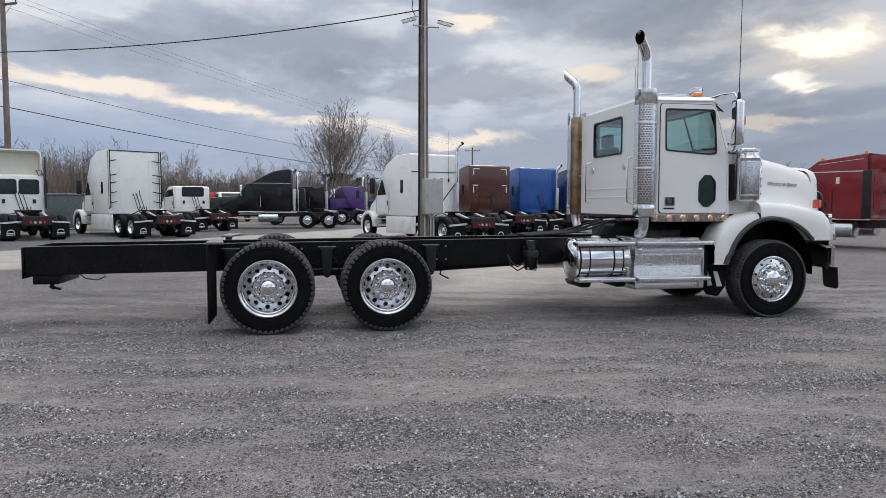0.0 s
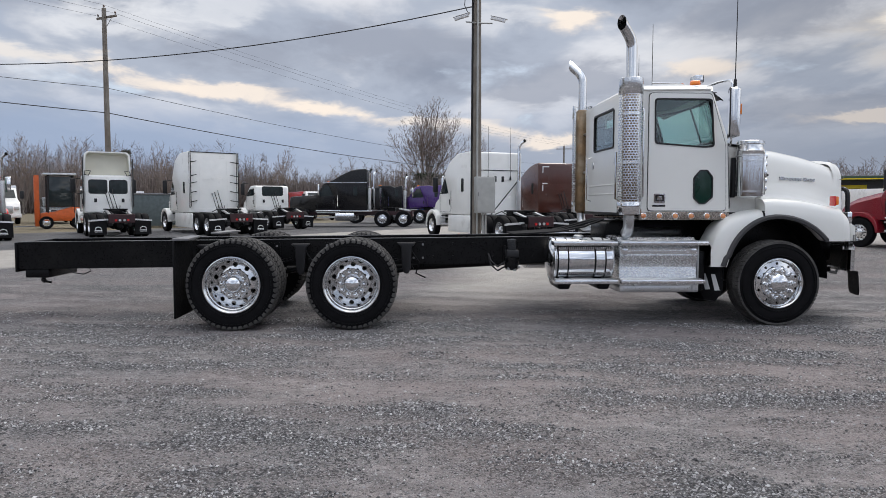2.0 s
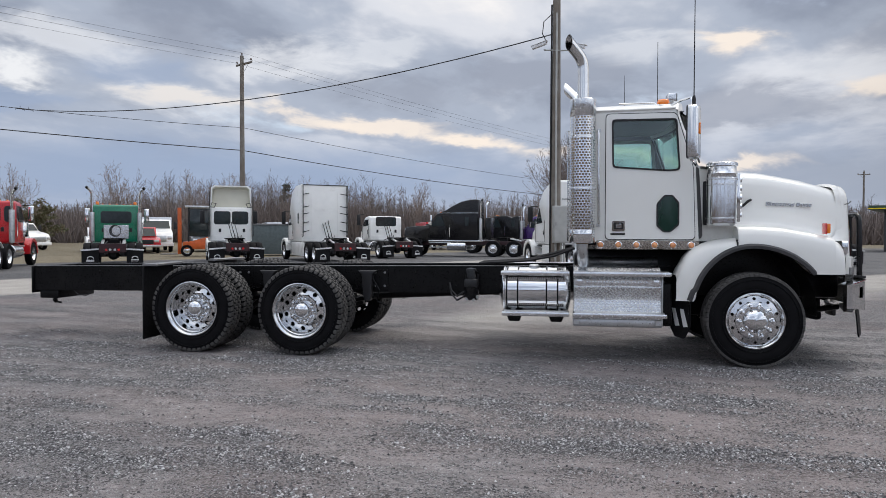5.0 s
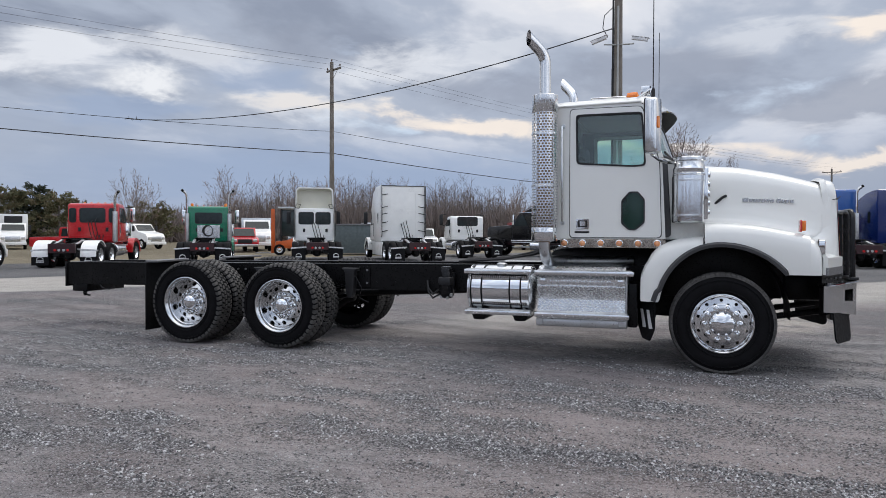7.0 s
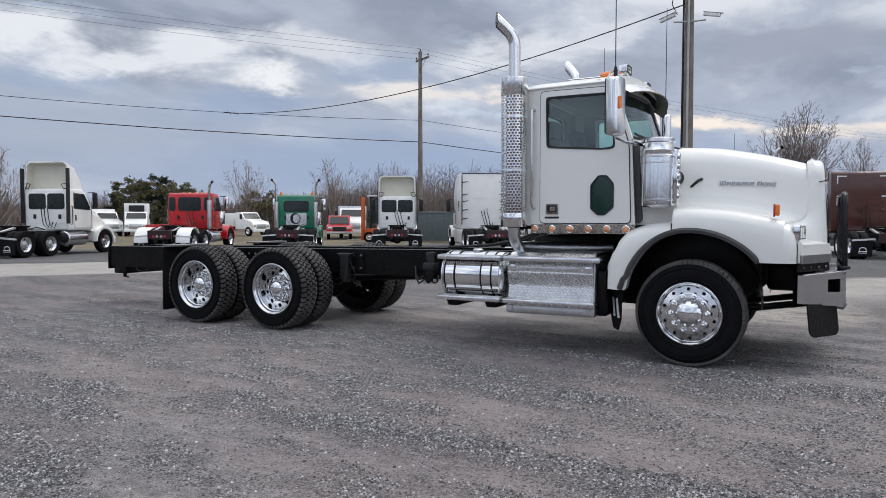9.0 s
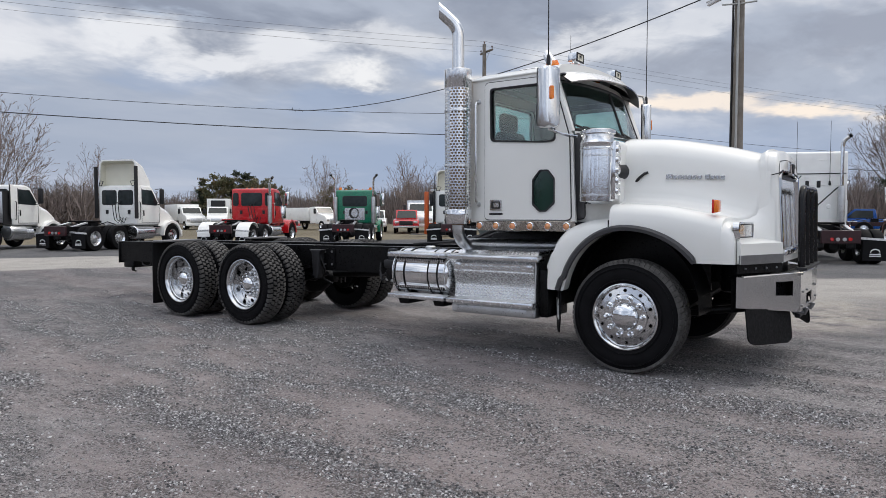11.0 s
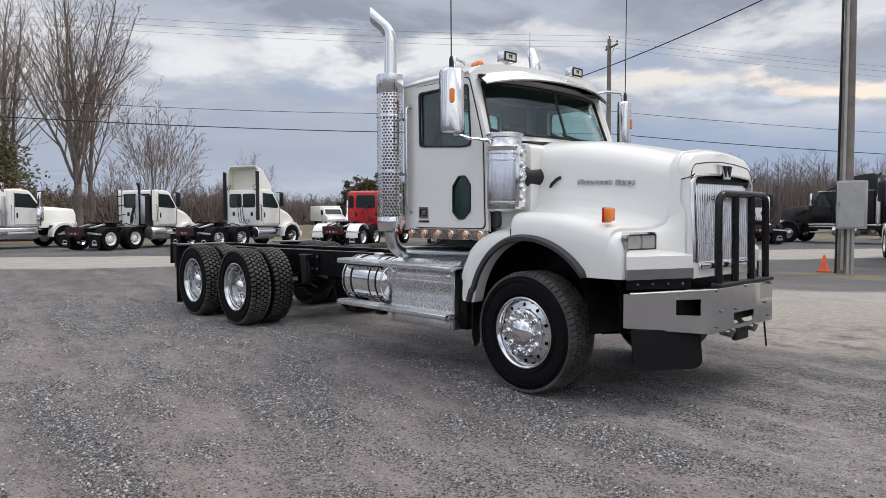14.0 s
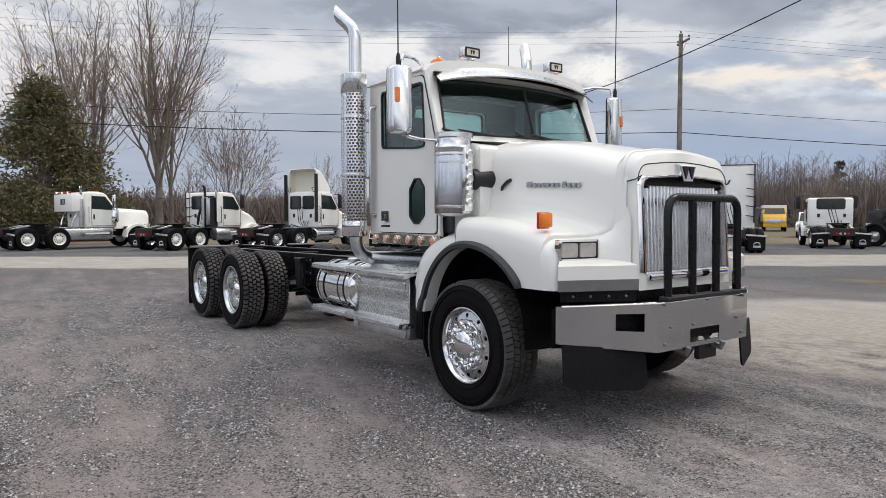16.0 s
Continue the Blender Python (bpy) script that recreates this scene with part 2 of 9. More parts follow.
def arc(c, r, a0, a1, n, axis="y", w=0.0):
    """Points on an arc, in the plane across the axis."""
    return [spot(axis, c[0] + r * math.cos(radians(a0 + (a1 - a0) * i / n)), c[1] + r * math.sin(radians(a0 + (a1 - a0) * i / n)), w) for i in range(n + 1)]


def rounded(x0, x1, z0, z1, r, n=4):
    """A rectangle with round corners, as points of a plane."""
    pts = []
    for cx, cz, a in ((x1 - r, z1 - r, 0), (x0 + r, z1 - r, 90), (x0 + r, z0 + r, 180), (x1 - r, z0 + r, 270)):
        for i in range(n + 1):
            t = radians(a + 90 * i / n)
            pts.append((cx + r * math.cos(t), cz + r * math.sin(t)))
    return pts

# ---- materials ----
def material(name, base, rough=0.5, metal=0.0, coat=0.0, var=0.12, scale=6.0, bump=0.0, bump_scale=60.0, rough_var=0.1, dirt=None, dirt_at=(0.55, 0.75), spec=0.5, island=0.0, dirt_scale=1.3):
    """A surface with variation at two scales: broad blotches and fine grain, with dirt in patches if given."""
    m = bpy.data.materials.new(name)
    m.use_nodes = True
    nt = m.node_tree
    N, K = nt.nodes, nt.links
    p = N["Principled BSDF"]
    p.inputs["Metallic"].default_value = metal
    p.inputs["Roughness"].default_value = rough
    p.inputs["Coat Weight"].default_value = coat
    p.inputs["Coat Roughness"].default_value = 0.06
    p.inputs["Specular IOR Level"].default_value = spec
    tc = N.new("ShaderNodeTexCoord")
    n1 = N.new("ShaderNodeTexNoise")
    n1.inputs["Scale"].default_value, n1.inputs["Detail"].default_value = scale, 5
    n2 = N.new("ShaderNodeTexNoise")
    n2.inputs["Scale"].default_value, n2.inputs["Detail"].default_value = bump_scale, 4
    K.new(tc.outputs["Object"], n1.inputs["Vector"])
    K.new(tc.outputs["Object"], n2.inputs["Vector"])
    hsv = N.new("ShaderNodeHueSaturation")
    hsv.inputs["Color"].default_value = (*base, 1)
    mr = N.new("ShaderNodeMapRange")
    mr.inputs["From Min"].default_value, mr.inputs["From Max"].default_value = 0.3, 0.7
    mr.inputs["To Min"].default_value, mr.inputs["To Max"].default_value = 1 - var, 1 + var
    K.new(n1.outputs["Fac"], mr.inputs["Value"])
    K.new(mr.outputs[0], hsv.inputs["Value"])
    col = hsv.outputs[0]
    if dirt:
        n3 = N.new("ShaderNodeTexNoise")
        n3.inputs["Scale"].default_value, n3.inputs["Detail"].default_value, n3.inputs["Roughness"].default_value = dirt_scale, 8, 0.65
        K.new(tc.outputs["Object"], n3.inputs["Vector"])
        r = N.new("ShaderNodeMapRange")
        r.inputs["From Min"].default_value, r.inputs["From Max"].default_value = dirt_at
        K.new(n3.outputs["Fac"], r.inputs["Value"])
        mx = N.new("ShaderNodeMix")
        mx.data_type = "RGBA"
        K.new(r.outputs[0], mx.inputs[0])
        K.new(col, mx.inputs[6])
        mx.inputs[7].default_value = (*dirt, 1)
        col = mx.outputs[2]
    K.new(col, p.inputs["Base Color"])
    rr = N.new("ShaderNodeMapRange")
    rr.inputs["From Min"].default_value, rr.inputs["From Max"].default_value = 0.3, 0.7
    rr.inputs["To Min"].default_value, rr.inputs["To Max"].default_value = max(0.02, rough - rough_var), min(1, rough + rough_var)
    K.new(n2.outputs["Fac"], rr.inputs["Value"])
    K.new(rr.outputs[0], p.inputs["Roughness"])
    if bump:
        b = N.new("ShaderNodeBump")
        b.inputs["Strength"].default_value = bump
        b.inputs["Distance"].default_value = 0.01
        K.new(n2.outputs["Fac"], b.inputs["Height"])
        K.new(b.outputs[0], p.inputs["Normal"])
    return m


def glass(name, tint=(0.55, 0.75, 0.72), rough=0.02):
    """Thin window glass: tinted, clear, with a gloss that grows towards grazing angles."""
    m = bpy.data.materials.new(name)
    m.use_nodes = True
    nt = m.node_tree
    N, K = nt.nodes, nt.links
    N.remove(N["Principled BSDF"])
    clear = N.new("ShaderNodeBsdfTransparent")
    clear.inputs[0].default_value = (*tint, 1)
    gloss = N.new("ShaderNodeBsdfGlossy")
    gloss.inputs["Roughness"].default_value = rough
    face = N.new("ShaderNodeLayerWeight")
    face.inputs["Blend"].default_value = 0.5
    power = N.new("ShaderNodeMath")
    power.operation = "POWER"
    power.inputs[1].default_value = 4.0
    K.new(face.outputs["Facing"], power.inputs[0])
    share_of = N.new("ShaderNodeMapRange")
    share_of.inputs["To Min"].default_value, share_of.inputs["To Max"].default_value = 0.085, 1.0
    K.new(power.outputs[0], share_of.inputs["Value"])
    mx = N.new("ShaderNodeMixShader")
    K.new(share_of.outputs[0], mx.inputs[0])
    K.new(clear.outputs[0], mx.inputs[1])
    K.new(gloss.outputs[0], mx.inputs[2])
    K.new(mx.outputs[0], N["Material Output"].inputs["Surface"])
    return m


def lamp_lens(name, base, rough=0.15):
    m = material(name, base, rough, coat=0.6, var=0.08, scale=40, bump=0.25, bump_scale=160)
    m.node_tree.nodes["Principled BSDF"].inputs["Subsurface Weight"].default_value = 0.15
    return m


WHITE = material("white_paint", (0.82, 0.82, 0.785), 0.30, coat=0.7, var=0.02, scale=1.5, rough_var=0.015, dirt=(0.62, 0.60, 0.55), dirt_at=(0.62, 0.85))
WHITE_FLEET = material("fleet_white_paint", (0.90, 0.90, 0.87), 0.35, coat=0.5, var=0.04, scale=2, dirt=(0.55, 0.54, 0.50), dirt_at=(0.58, 0.82))
CREAM = material("cream_white_panel", (0.66, 0.64, 0.54), 0.5, var=0.04, scale=2)
BLACK = material("black_frame_paint", (0.005, 0.005, 0.0056), 0.34, var=0.3, scale=8, bump=0.15, dirt=(0.016, 0.0155, 0.015), dirt_at=(0.55, 0.8), rough_var=0.12, spec=0.16)
GLOSS_BLACK = material("gloss_black_paint", (0.007, 0.007, 0.008), 0.22, coat=0.1, var=0.2, spec=0.3)
PLASTIC = material("black_plastic_trim", (0.022, 0.022, 0.024), 0.5, var=0.15, bump=0.1, spec=0.3)
RUBBER = material("tyre_rubber", (0.0065, 0.0065, 0.0075), 0.66, var=0.25, scale=9, bump=0.3, bump_scale=90, dirt=(0.020, 0.019, 0.018), dirt_at=(0.6, 0.9), spec=0.1)
FLAP = material("rubber_mudflap", (0.008, 0.008, 0.009), 0.7, var=0.2, scale=5, bump=0.2, bump_scale=40, spec=0.15)
CHROME = material("chrome", (0.80, 0.81, 0.82), 0.05, metal=1.0, var=0.03, rough_var=0.012)
ALU = material("polished_aluminium", (0.78, 0.79, 0.80), 0.2, metal=1.0, var=0.06, scale=9, rough_var=0.09, bump=0.02)
DULL_ALU = material("dull_aluminium", (0.62, 0.63, 0.64), 0.36, metal=1.0, var=0.12, scale=6, rough_var=0.12, bump=0.06, dirt=(0.30, 0.29, 0.27), dirt_at=(0.6, 0.85))
STEEL_GREY = material("grey_painted_steel", (0.20, 0.20, 0.205), 0.45, metal=0.55, var=0.12, scale=5, bump=0.08, dirt=(0.33, 0.33, 0.33), dirt_at=(0.55, 0.8))
RUST = material("heat_stained_pipe", (0.20, 0.13, 0.07), 0.5, metal=0.6, var=0.35, scale=7, bump=0.15, dirt=(0.38, 0.33, 0.25), dirt_at=(0.5, 0.7))
GLASS = glass("tinted_glass", (0.78, 0.905, 0.875))
DARK_GLASS = material("dark_window_glass", (0.012, 0.016, 0.018), 0.05, coat=0.5, var=0.1, rough_var=0.02)
BG_GLASS = material("far_window_glass", (0.022, 0.030, 0.032), 0.06, var=0.2, rough_var=0.03)
AMBER = lamp_lens("amber_lens", (0.85, 0.22, 0.02))
PALE_AMBER = lamp_lens("pale_amber_lens", (0.80, 0.34, 0.15), 0.08)
RED_LENS = lamp_lens("red_lens", (0.55, 0.02, 0.02))
CLEAR = material("clear_lens_over_reflector", (0.78, 0.78, 0.76), 0.16, metal=0.6, coat=1.0, var=0.12, scale=22, bump=0.12, bump_scale=30)
INTERIOR = material("grey_cab_lining", (0.09, 0.09, 0.094), 0.8, var=0.15, bump=0.1)
RED = material("red_paint", (0.52, 0.010, 0.016), 0.3, coat=0.6, var=0.1, scale=2)
DARK_RED = material("dark_red_paint", (0.21, 0.006, 0.015), 0.30, coat=0.4, var=0.12, scale=2)
GREEN = material("green_paint", (0.006, 0.18, 0.095), 0.3, coat=0.6, var=0.1, scale=2)
BROWN = material("brown_paint", (0.075, 0.022, 0.014), 0.3, coat=0.6, var=0.12, scale=2)
BLUE = material("blue_paint", (0.010, 0.085, 0.33), 0.28, coat=0.7, var=0.12, scale=2)
NAVY = material("navy_blue_paint", (0.006, 0.02, 0.13), 0.28, coat=0.7, var=0.12, scale=2)
PURPLE = material("purple_paint", (0.06, 0.02, 0.16), 0.3, coat=0.6, var=0.1)
MAROON = material("maroon_frame_paint", (0.028, 0.006, 0.009), 0.4, var=0.2)
ORANGE = material("orange_machine_paint", (0.55, 0.10, 0.015), 0.45, var=0.15, dirt=(0.12, 0.05, 0.02), dirt_at=(0.55, 0.8))
YELLOW = material("yellow_machine_paint", (0.62, 0.36, 0.02), 0.45, var=0.15)
LOGO = material("white_printing", (0.72, 0.72, 0.72), 0.6, var=0.1)
BADGE = material("silver_lettering", (0.55, 0.56, 0.57), 0.25, metal=0.8, var=0.05)


def diamond_plate():
    m = material("diamond_plate", (0.72, 0.73, 0.74), 0.24, metal=1.0, var=0.08, scale=8, rough_var=0.1)
    nt = m.node_tree
    N, K = nt.nodes, nt.links
    tc = N.new("ShaderNodeTexCoord")
    sp = N.new("ShaderNodeSeparateXYZ")
    K.new(tc.outputs["Object"], sp.inputs[0])

    def op(kind, a, b=None):
        n = N.new("ShaderNodeMath")
        n.operation = kind
        for i, v in enumerate((a, b)):
            if v is None:
                continue
            if isinstance(v, (int, float)):
                n.inputs[i].default_value = v
            else:
                K.new(v, n.inputs[i])
        return n.outputs[0]

    # upright run of the sheet, then rows of lugs that lean one way and the other
    v = op("SUBTRACT", sp.outputs["Z"], op("MULTIPLY", sp.outputs["Y"], 0.9))
    row = op("DIVIDE", v, 0.026)
    odd = op("FLOORED_MODULO", op("FLOOR", row), 2.0)
    u = op("FRACT", op("ADD", op("DIVIDE", sp.outputs["X"], 0.046), op("MULTIPLY", odd, 0.5)))
    w = op("SUBTRACT", op("FRACT", row), 0.5)
    u = op("SUBTRACT", u, 0.5)
    lean = op("MULTIPLY", op("SUBTRACT", odd, 0.5), 1.5)
    w = op("SUBTRACT", w, op("MULTIPLY", u, lean))
    r = op("SQRT", op("ADD", op("POWER", op("MULTIPLY", u, 2.3), 2.0), op("POWER", op("MULTIPLY", w, 3.6), 2.0)))
    h = op("SMOOTH_MIN", op("MAXIMUM", op("SUBTRACT", 1.0, r), 0.0), 0.6)
    b = N.new("ShaderNodeBump")
    b.inputs["Strength"].default_value, b.inputs["Distance"].default_value = 0.8, 0.004
    K.new(h, b.inputs["Height"])
    K.new(b.outputs[0], N["Principled BSDF"].inputs["Normal"])
    return m


PLATE = diamond_plate()
SATIN = material("satin_chrome", (0.74, 0.75, 0.76), 0.17, metal=1.0, var=0.04, scale=4, rough_var=0.05)
SILL = material("stained_stainless_sill", (0.42, 0.375, 0.33), 0.26, metal=1.0, var=0.15, scale=5, rough_var=0.08, dirt=(0.16, 0.12, 0.085), dirt_at=(0.52, 0.72), dirt_scale=4.0)
SEAT = material("dark_grey_seat_cloth", (0.035, 0.036, 0.04), 0.9, var=0.2, bump=0.3)
GREEN_GLASS = material("dark_green_glass", (0.006, 0.032, 0.023), 0.04, coat=0.4, var=0.1, rough_var=0.02)
RIM = material("polished_rim_aluminium", (0.70, 0.71, 0.72), 0.13, metal=1.0, var=0.05, scale=7, rough_var=0.03)
BARREL = material("polished_rim_barrel", (0.66, 0.67, 0.68), 0.15, metal=1.0, var=0.08, scale=7, rough_var=0.06, bump=0.02, bump_scale=25)
ARCH_TRIM = material("dark_grey_arch_plastic", (0.05, 0.05, 0.053), 0.6, var=0.12, bump=0.1)
INSIDE_PIPE = material("sooty_pipe_inside", (0.012, 0.011, 0.010), 0.9, var=0.3)
BRUSHED = material("brushed_bumper_metal", (0.62, 0.63, 0.64), 0.13, metal=1.0, var=0.03, scale=1.2, rough_var=0.03)
# tread far paler than the sidewall: the lugs' sheen is put into its colour
TREAD = material("pale_sheen_tread_rubber", (0.055, 0.053, 0.052), 0.72, var=0.35, scale=7, bump=0.3, bump_scale=60, dirt=(0.135, 0.130, 0.124), dirt_at=(0.44, 0.70), spec=0.2)
SLAT = material("satin_grille_bars", (0.84, 0.85, 0.86), 0.24, metal=1.0, var=0.05, scale=8, rough_var=0.02)

# ---- ground ----
def gravel():
    m = bpy.data.materials.new("gravel")
    m.use_nodes = True
    nt = m.node_tree
    N, K = nt.nodes, nt.links
    p = N["Principled BSDF"]
    tc = N.new("ShaderNodeTexCoord")
    obj = tc.outputs["Object"]

    def noise_tex(scale, detail=5, rough=0.55, stretch=None):
        n = N.new("ShaderNodeTexNoise")
        n.inputs["Scale"].default_value, n.inputs["Detail"].default_value, n.inputs["Roughness"].default_value = scale, detail, rough
        if stretch:
            mp = N.new("ShaderNodeMapping")
            mp.inputs["Rotation"].default_value = (0, 0, radians(stretch[2]))
            mp.inputs["Scale"].default_value = (stretch[0], stretch[1], 1)
            K.new(obj, mp.inputs[0])
            K.new(mp.outputs[0], n.inputs["Vector"])
        else:
            K.new(obj, n.inputs["Vector"])
        return n.outputs["Fac"]

    def ranged(v, a, b, c=0.0, d=1.0):
        r = N.new("ShaderNodeMapRange")
        for k, x in (("From Min", a), ("From Max", b), ("To Min", c), ("To Max", d)):
            r.inputs[k].default_value = x
        K.new(v, r.inputs["Value"])
        return r.outputs[0]

    def mix(f, a, b, mode="MIX"):
        x = N.new("ShaderNodeMix")
        x.data_type, x.blend_type = "RGBA", mode
        if isinstance(f, float):
            x.inputs[0].default_value = f
        else:
            K.new(f, x.inputs[0])
        for s, v in ((6, a), (7, b)):
            if isinstance(v, tuple):
                x.inputs[s].default_value = (*v, 1)
            else:
                K.new(v, x.inputs[s])
        return x.outputs[2]

    vor = N.new("ShaderNodeTexVoronoi")
    vor.inputs["Scale"].default_value = 74
    vor.inputs["Randomness"].default_value = 1.0
    K.new(obj, vor.inputs["Vector"])
    vor2 = N.new("ShaderNodeTexVoronoi")
    vor2.inputs["Scale"].default_value = 150
    K.new(obj, vor2.inputs["Vector"])
    sepc = N.new("ShaderNodeSeparateColor")
    K.new(vor.outputs["Color"], sepc.inputs[0])
    sepd = N.new("ShaderNodeSeparateColor")
    K.new(vor2.outputs["Color"], sepd.inputs[0])
    stones = mix(ranged(sepc.outputs[0], 0.0, 1.0), (0.055, 0.055, 0.059), (0.47, 0.465, 0.475))
    stones = mix(ranged(sepc.outputs[1], 0.90, 0.97), stones, (0.46, 0.46, 0.455))
    fines = mix(ranged(sepd.outputs[0], 0.0, 1.0), (0.128, 0.121, 0.122), (0.300, 0.286, 0.286))
    clods = noise_tex(7.5, 6, 0.68, (0.7, 1.25, -8))
    fines = mix(ranged(clods, 0.34, 0.66), mix(1.0, fines, (0.60, 0.595, 0.60), "MULTIPLY"), mix(1.0, fines, (1.30, 1.29, 1.28), "MULTIPLY"))
    # where the loose stone lies and where the wheels have packed the fines
    at = N.new("ShaderNodeAttribute")
    at.attribute_name = "loose"
    cover = ranged(at.outputs["Fac"], 0.22, 0.76, 0.86, 0.04)
    scatter = ranged(sepc.outputs[2], 0.0, 1.0)
    th = N.new("ShaderNodeMath")
    th.operation = "GREATER_THAN"
    K.new(scatter, th.inputs[0])
    K.new(cover, th.inputs[1])
    # crevice shade put into the colour: each stone darkens towards its edge
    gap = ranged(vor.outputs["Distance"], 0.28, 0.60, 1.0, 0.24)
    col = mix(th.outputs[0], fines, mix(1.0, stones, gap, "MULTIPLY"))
    tan = ranged(noise_tex(0.36, 6, 0.62, (1.0, 1.9, 10)), 0.44, 0.60, 0.0, 0.45)
    col = mix(tan, col, mix(0.6, col, (0.285, 0.225, 0.212)))
    col = mix(ranged(noise_tex(0.5, 5, 0.6), 0.3, 0.7), mix(1.0, col, (0.80, 0.80, 0.82), "MULTIPLY"), mix(1.0, col, (1.12, 1.11, 1.10), "MULTIPLY"))
    # lanes: pale limestone dust, dark asphalt beyond, winter grass behind
    sx = N.new("ShaderNodeSeparateXYZ")
    K.new(obj, sx.inputs[0])

    def op(kind, a, b):
        n = N.new("ShaderNodeMath")
        n.operation = kind
        for i, v in enumerate((a, b)):
            if isinstance(v, (int, float)):
                n.inputs[i].default_value = v
            else:
                K.new(v, n.inputs[i])
        return n.outputs[0]

    def across(x0, y0, nx, ny, wob):
        d = op("ADD", op("MULTIPLY", op("SUBTRACT", sx.outputs["X"], x0), nx), op("MULTIPLY", op("SUBTRACT", sx.outputs["Y"], y0), ny))
        return op("ADD", d, op("MULTIPLY", op("SUBTRACT", noise_tex(0.35, 6, 0.6), 0.5), wob))

    n1 = across(-13.0, 8.0, -0.827, 0.563, 2.2)
    m1 = across(1.2, 15.7, -0.657, 0.754, 2.4)
    lane = op("MULTIPLY", ranged(n1, 0.0, 0.5), ranged(n1, 6.5, 6.0))
    patch = op("MULTIPLY", op("MULTIPLY", ranged(m1, 0.0, -0.5), ranged(m1, -5.6, -3.4)), ranged(across(2.0, 14.0, 0.95, -0.2, 2.0), 0.0, 1.2))
    pale_fine = mix(ranged(noise_tex(1.2, 8, 0.65), 0.3, 0.7), (0.37, 0.345, 0.315), (0.52, 0.495, 0.455))
    asph = mix(ranged(noise_tex(0.4, 8, 0.6), 0.35, 0.65), (0.085, 0.086, 0.090), (0.145, 0.145, 0.148))
    grass = mix(ranged(noise_tex(0.9, 8, 0.7), 0.35, 0.65), (0.15, 0.125, 0.075), (0.25, 0.21, 0.14))
    beyond = op("MAXIMUM", ranged(n1, 6.0, 6.6), op("MULTIPLY", ranged(sx.outputs["Y"], 19.5, 21.5), ranged(m1, -1.0, 0.0)))
    col = mix(op("MULTIPLY", beyond, 0.9), col, asph)
    col = mix(op("MULTIPLY", op("MAXIMUM", lane, 0.0), 0.94), col, pale_fine)
    col = mix(op("MULTIPLY", patch, 0.85), col, pale_fine)
    col = mix(op("MULTIPLY", ranged(n1, 18.0, 18.8), ranged(across(-10.0, 50.0, 0.9, 0.3, 3.0), 9.0, 7.0)), col, grass)
    dx, dy = op("SUBTRACT", sx.outputs["X"], 4.2), op("SUBTRACT", sx.outputs["Y"], 22.7)
    tuft = op("ADD", op("SQRT", op("ADD", op("MULTIPLY", dx, dx), op("MULTIPLY", op("MULTIPLY", dy, dy), 4.0)), 0.0), op("MULTIPLY", noise_tex(1.5, 6, 0.6), 2.0))
    col = mix(op("MULTIPLY", ranged(tuft, 3.0, 2.2), 0.7), col, mix(0.5, grass, (0.30, 0.24, 0.13)))
    far = op("MAXIMUM", ranged(sx.outputs["Y"], 75.0, 85.0), ranged(n1, 26.0, 30.0))
    col = mix(far, col, mix(0.5, grass, (0.12, 0.10, 0.06)))
    # a crust of tan limestone fines beside the lane, and red-brown fines in the wheel tracks
    def blob(x, y, rx, ry, turn, wob, edge):
        c, s = math.cos(radians(turn)), math.sin(radians(turn))
        ux, uy = op("SUBTRACT", sx.outputs["X"], x), op("SUBTRACT", sx.outputs["Y"], y)
        a = op("DIVIDE", op("ADD", op("MULTIPLY", ux, c), op("MULTIPLY", uy, s)), rx)
        b = op("DIVIDE", op("SUBTRACT", op("MULTIPLY", uy, c), op("MULTIPLY", ux, s)), ry)
        r = op("SQRT", op("ADD", op("MULTIPLY", a, a), op("MULTIPLY", b, b)), 0.0)
        return ranged(op("ADD", r, op("MULTIPLY", op("SUBTRACT", noise_tex(1.1, 7, 0.65), 0.5), wob)), 1.0, 1.0 - edge)
    crust = op("MULTIPLY", blob(6.3, 14.4, 1.6, 3.4, 20, 1.6, 0.35), ranged(noise_tex(2.2, 6, 0.6), 0.38, 0.52))
    col = mix(op("MULTIPLY", crust, 0.85), col, mix(ranged(noise_tex(9, 5, 0.6), 0.3, 0.7), (0.30, 0.265, 0.225), (0.50, 0.465, 0.415)))
    pink = op("MULTIPLY", op("MULTIPLY", blob(5.2, 6.2, 5.0, 2.0, 6, 1.6, 0.6), op("SUBTRACT", 1.0, th.outputs[0])), 0.55)
    col = mix(pink, col, mix(ranged(sepd.outputs[1], 0.0, 1.0), (0.205, 0.176, 0.172), (0.345, 0.30, 0.292)))
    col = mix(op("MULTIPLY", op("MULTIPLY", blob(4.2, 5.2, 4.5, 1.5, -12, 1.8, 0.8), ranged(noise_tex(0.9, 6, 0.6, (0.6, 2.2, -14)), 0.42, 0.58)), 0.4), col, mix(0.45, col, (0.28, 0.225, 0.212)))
    col = mix(op("MULTIPLY", blob(8.3, 9.2, 2.6, 1.6, 55, 1.2, 0.8), 0.8), col, mix(1.0, col, (1.35, 1.34, 1.33), "MULTIPLY"))
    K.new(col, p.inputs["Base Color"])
    p.inputs["Roughness"].default_value = 0.85
    b = N.new("ShaderNodeBump")
    b.inputs["Strength"].default_value, b.inputs["Distance"].default_value = 0.9, 0.020
    h = N.new("ShaderNodeMath")
    h.operation = "MULTIPLY"
    K.new(ranged(vor.outputs["Distance"], 0.0, 0.7, 1.0, 0.0), h.inputs[0])
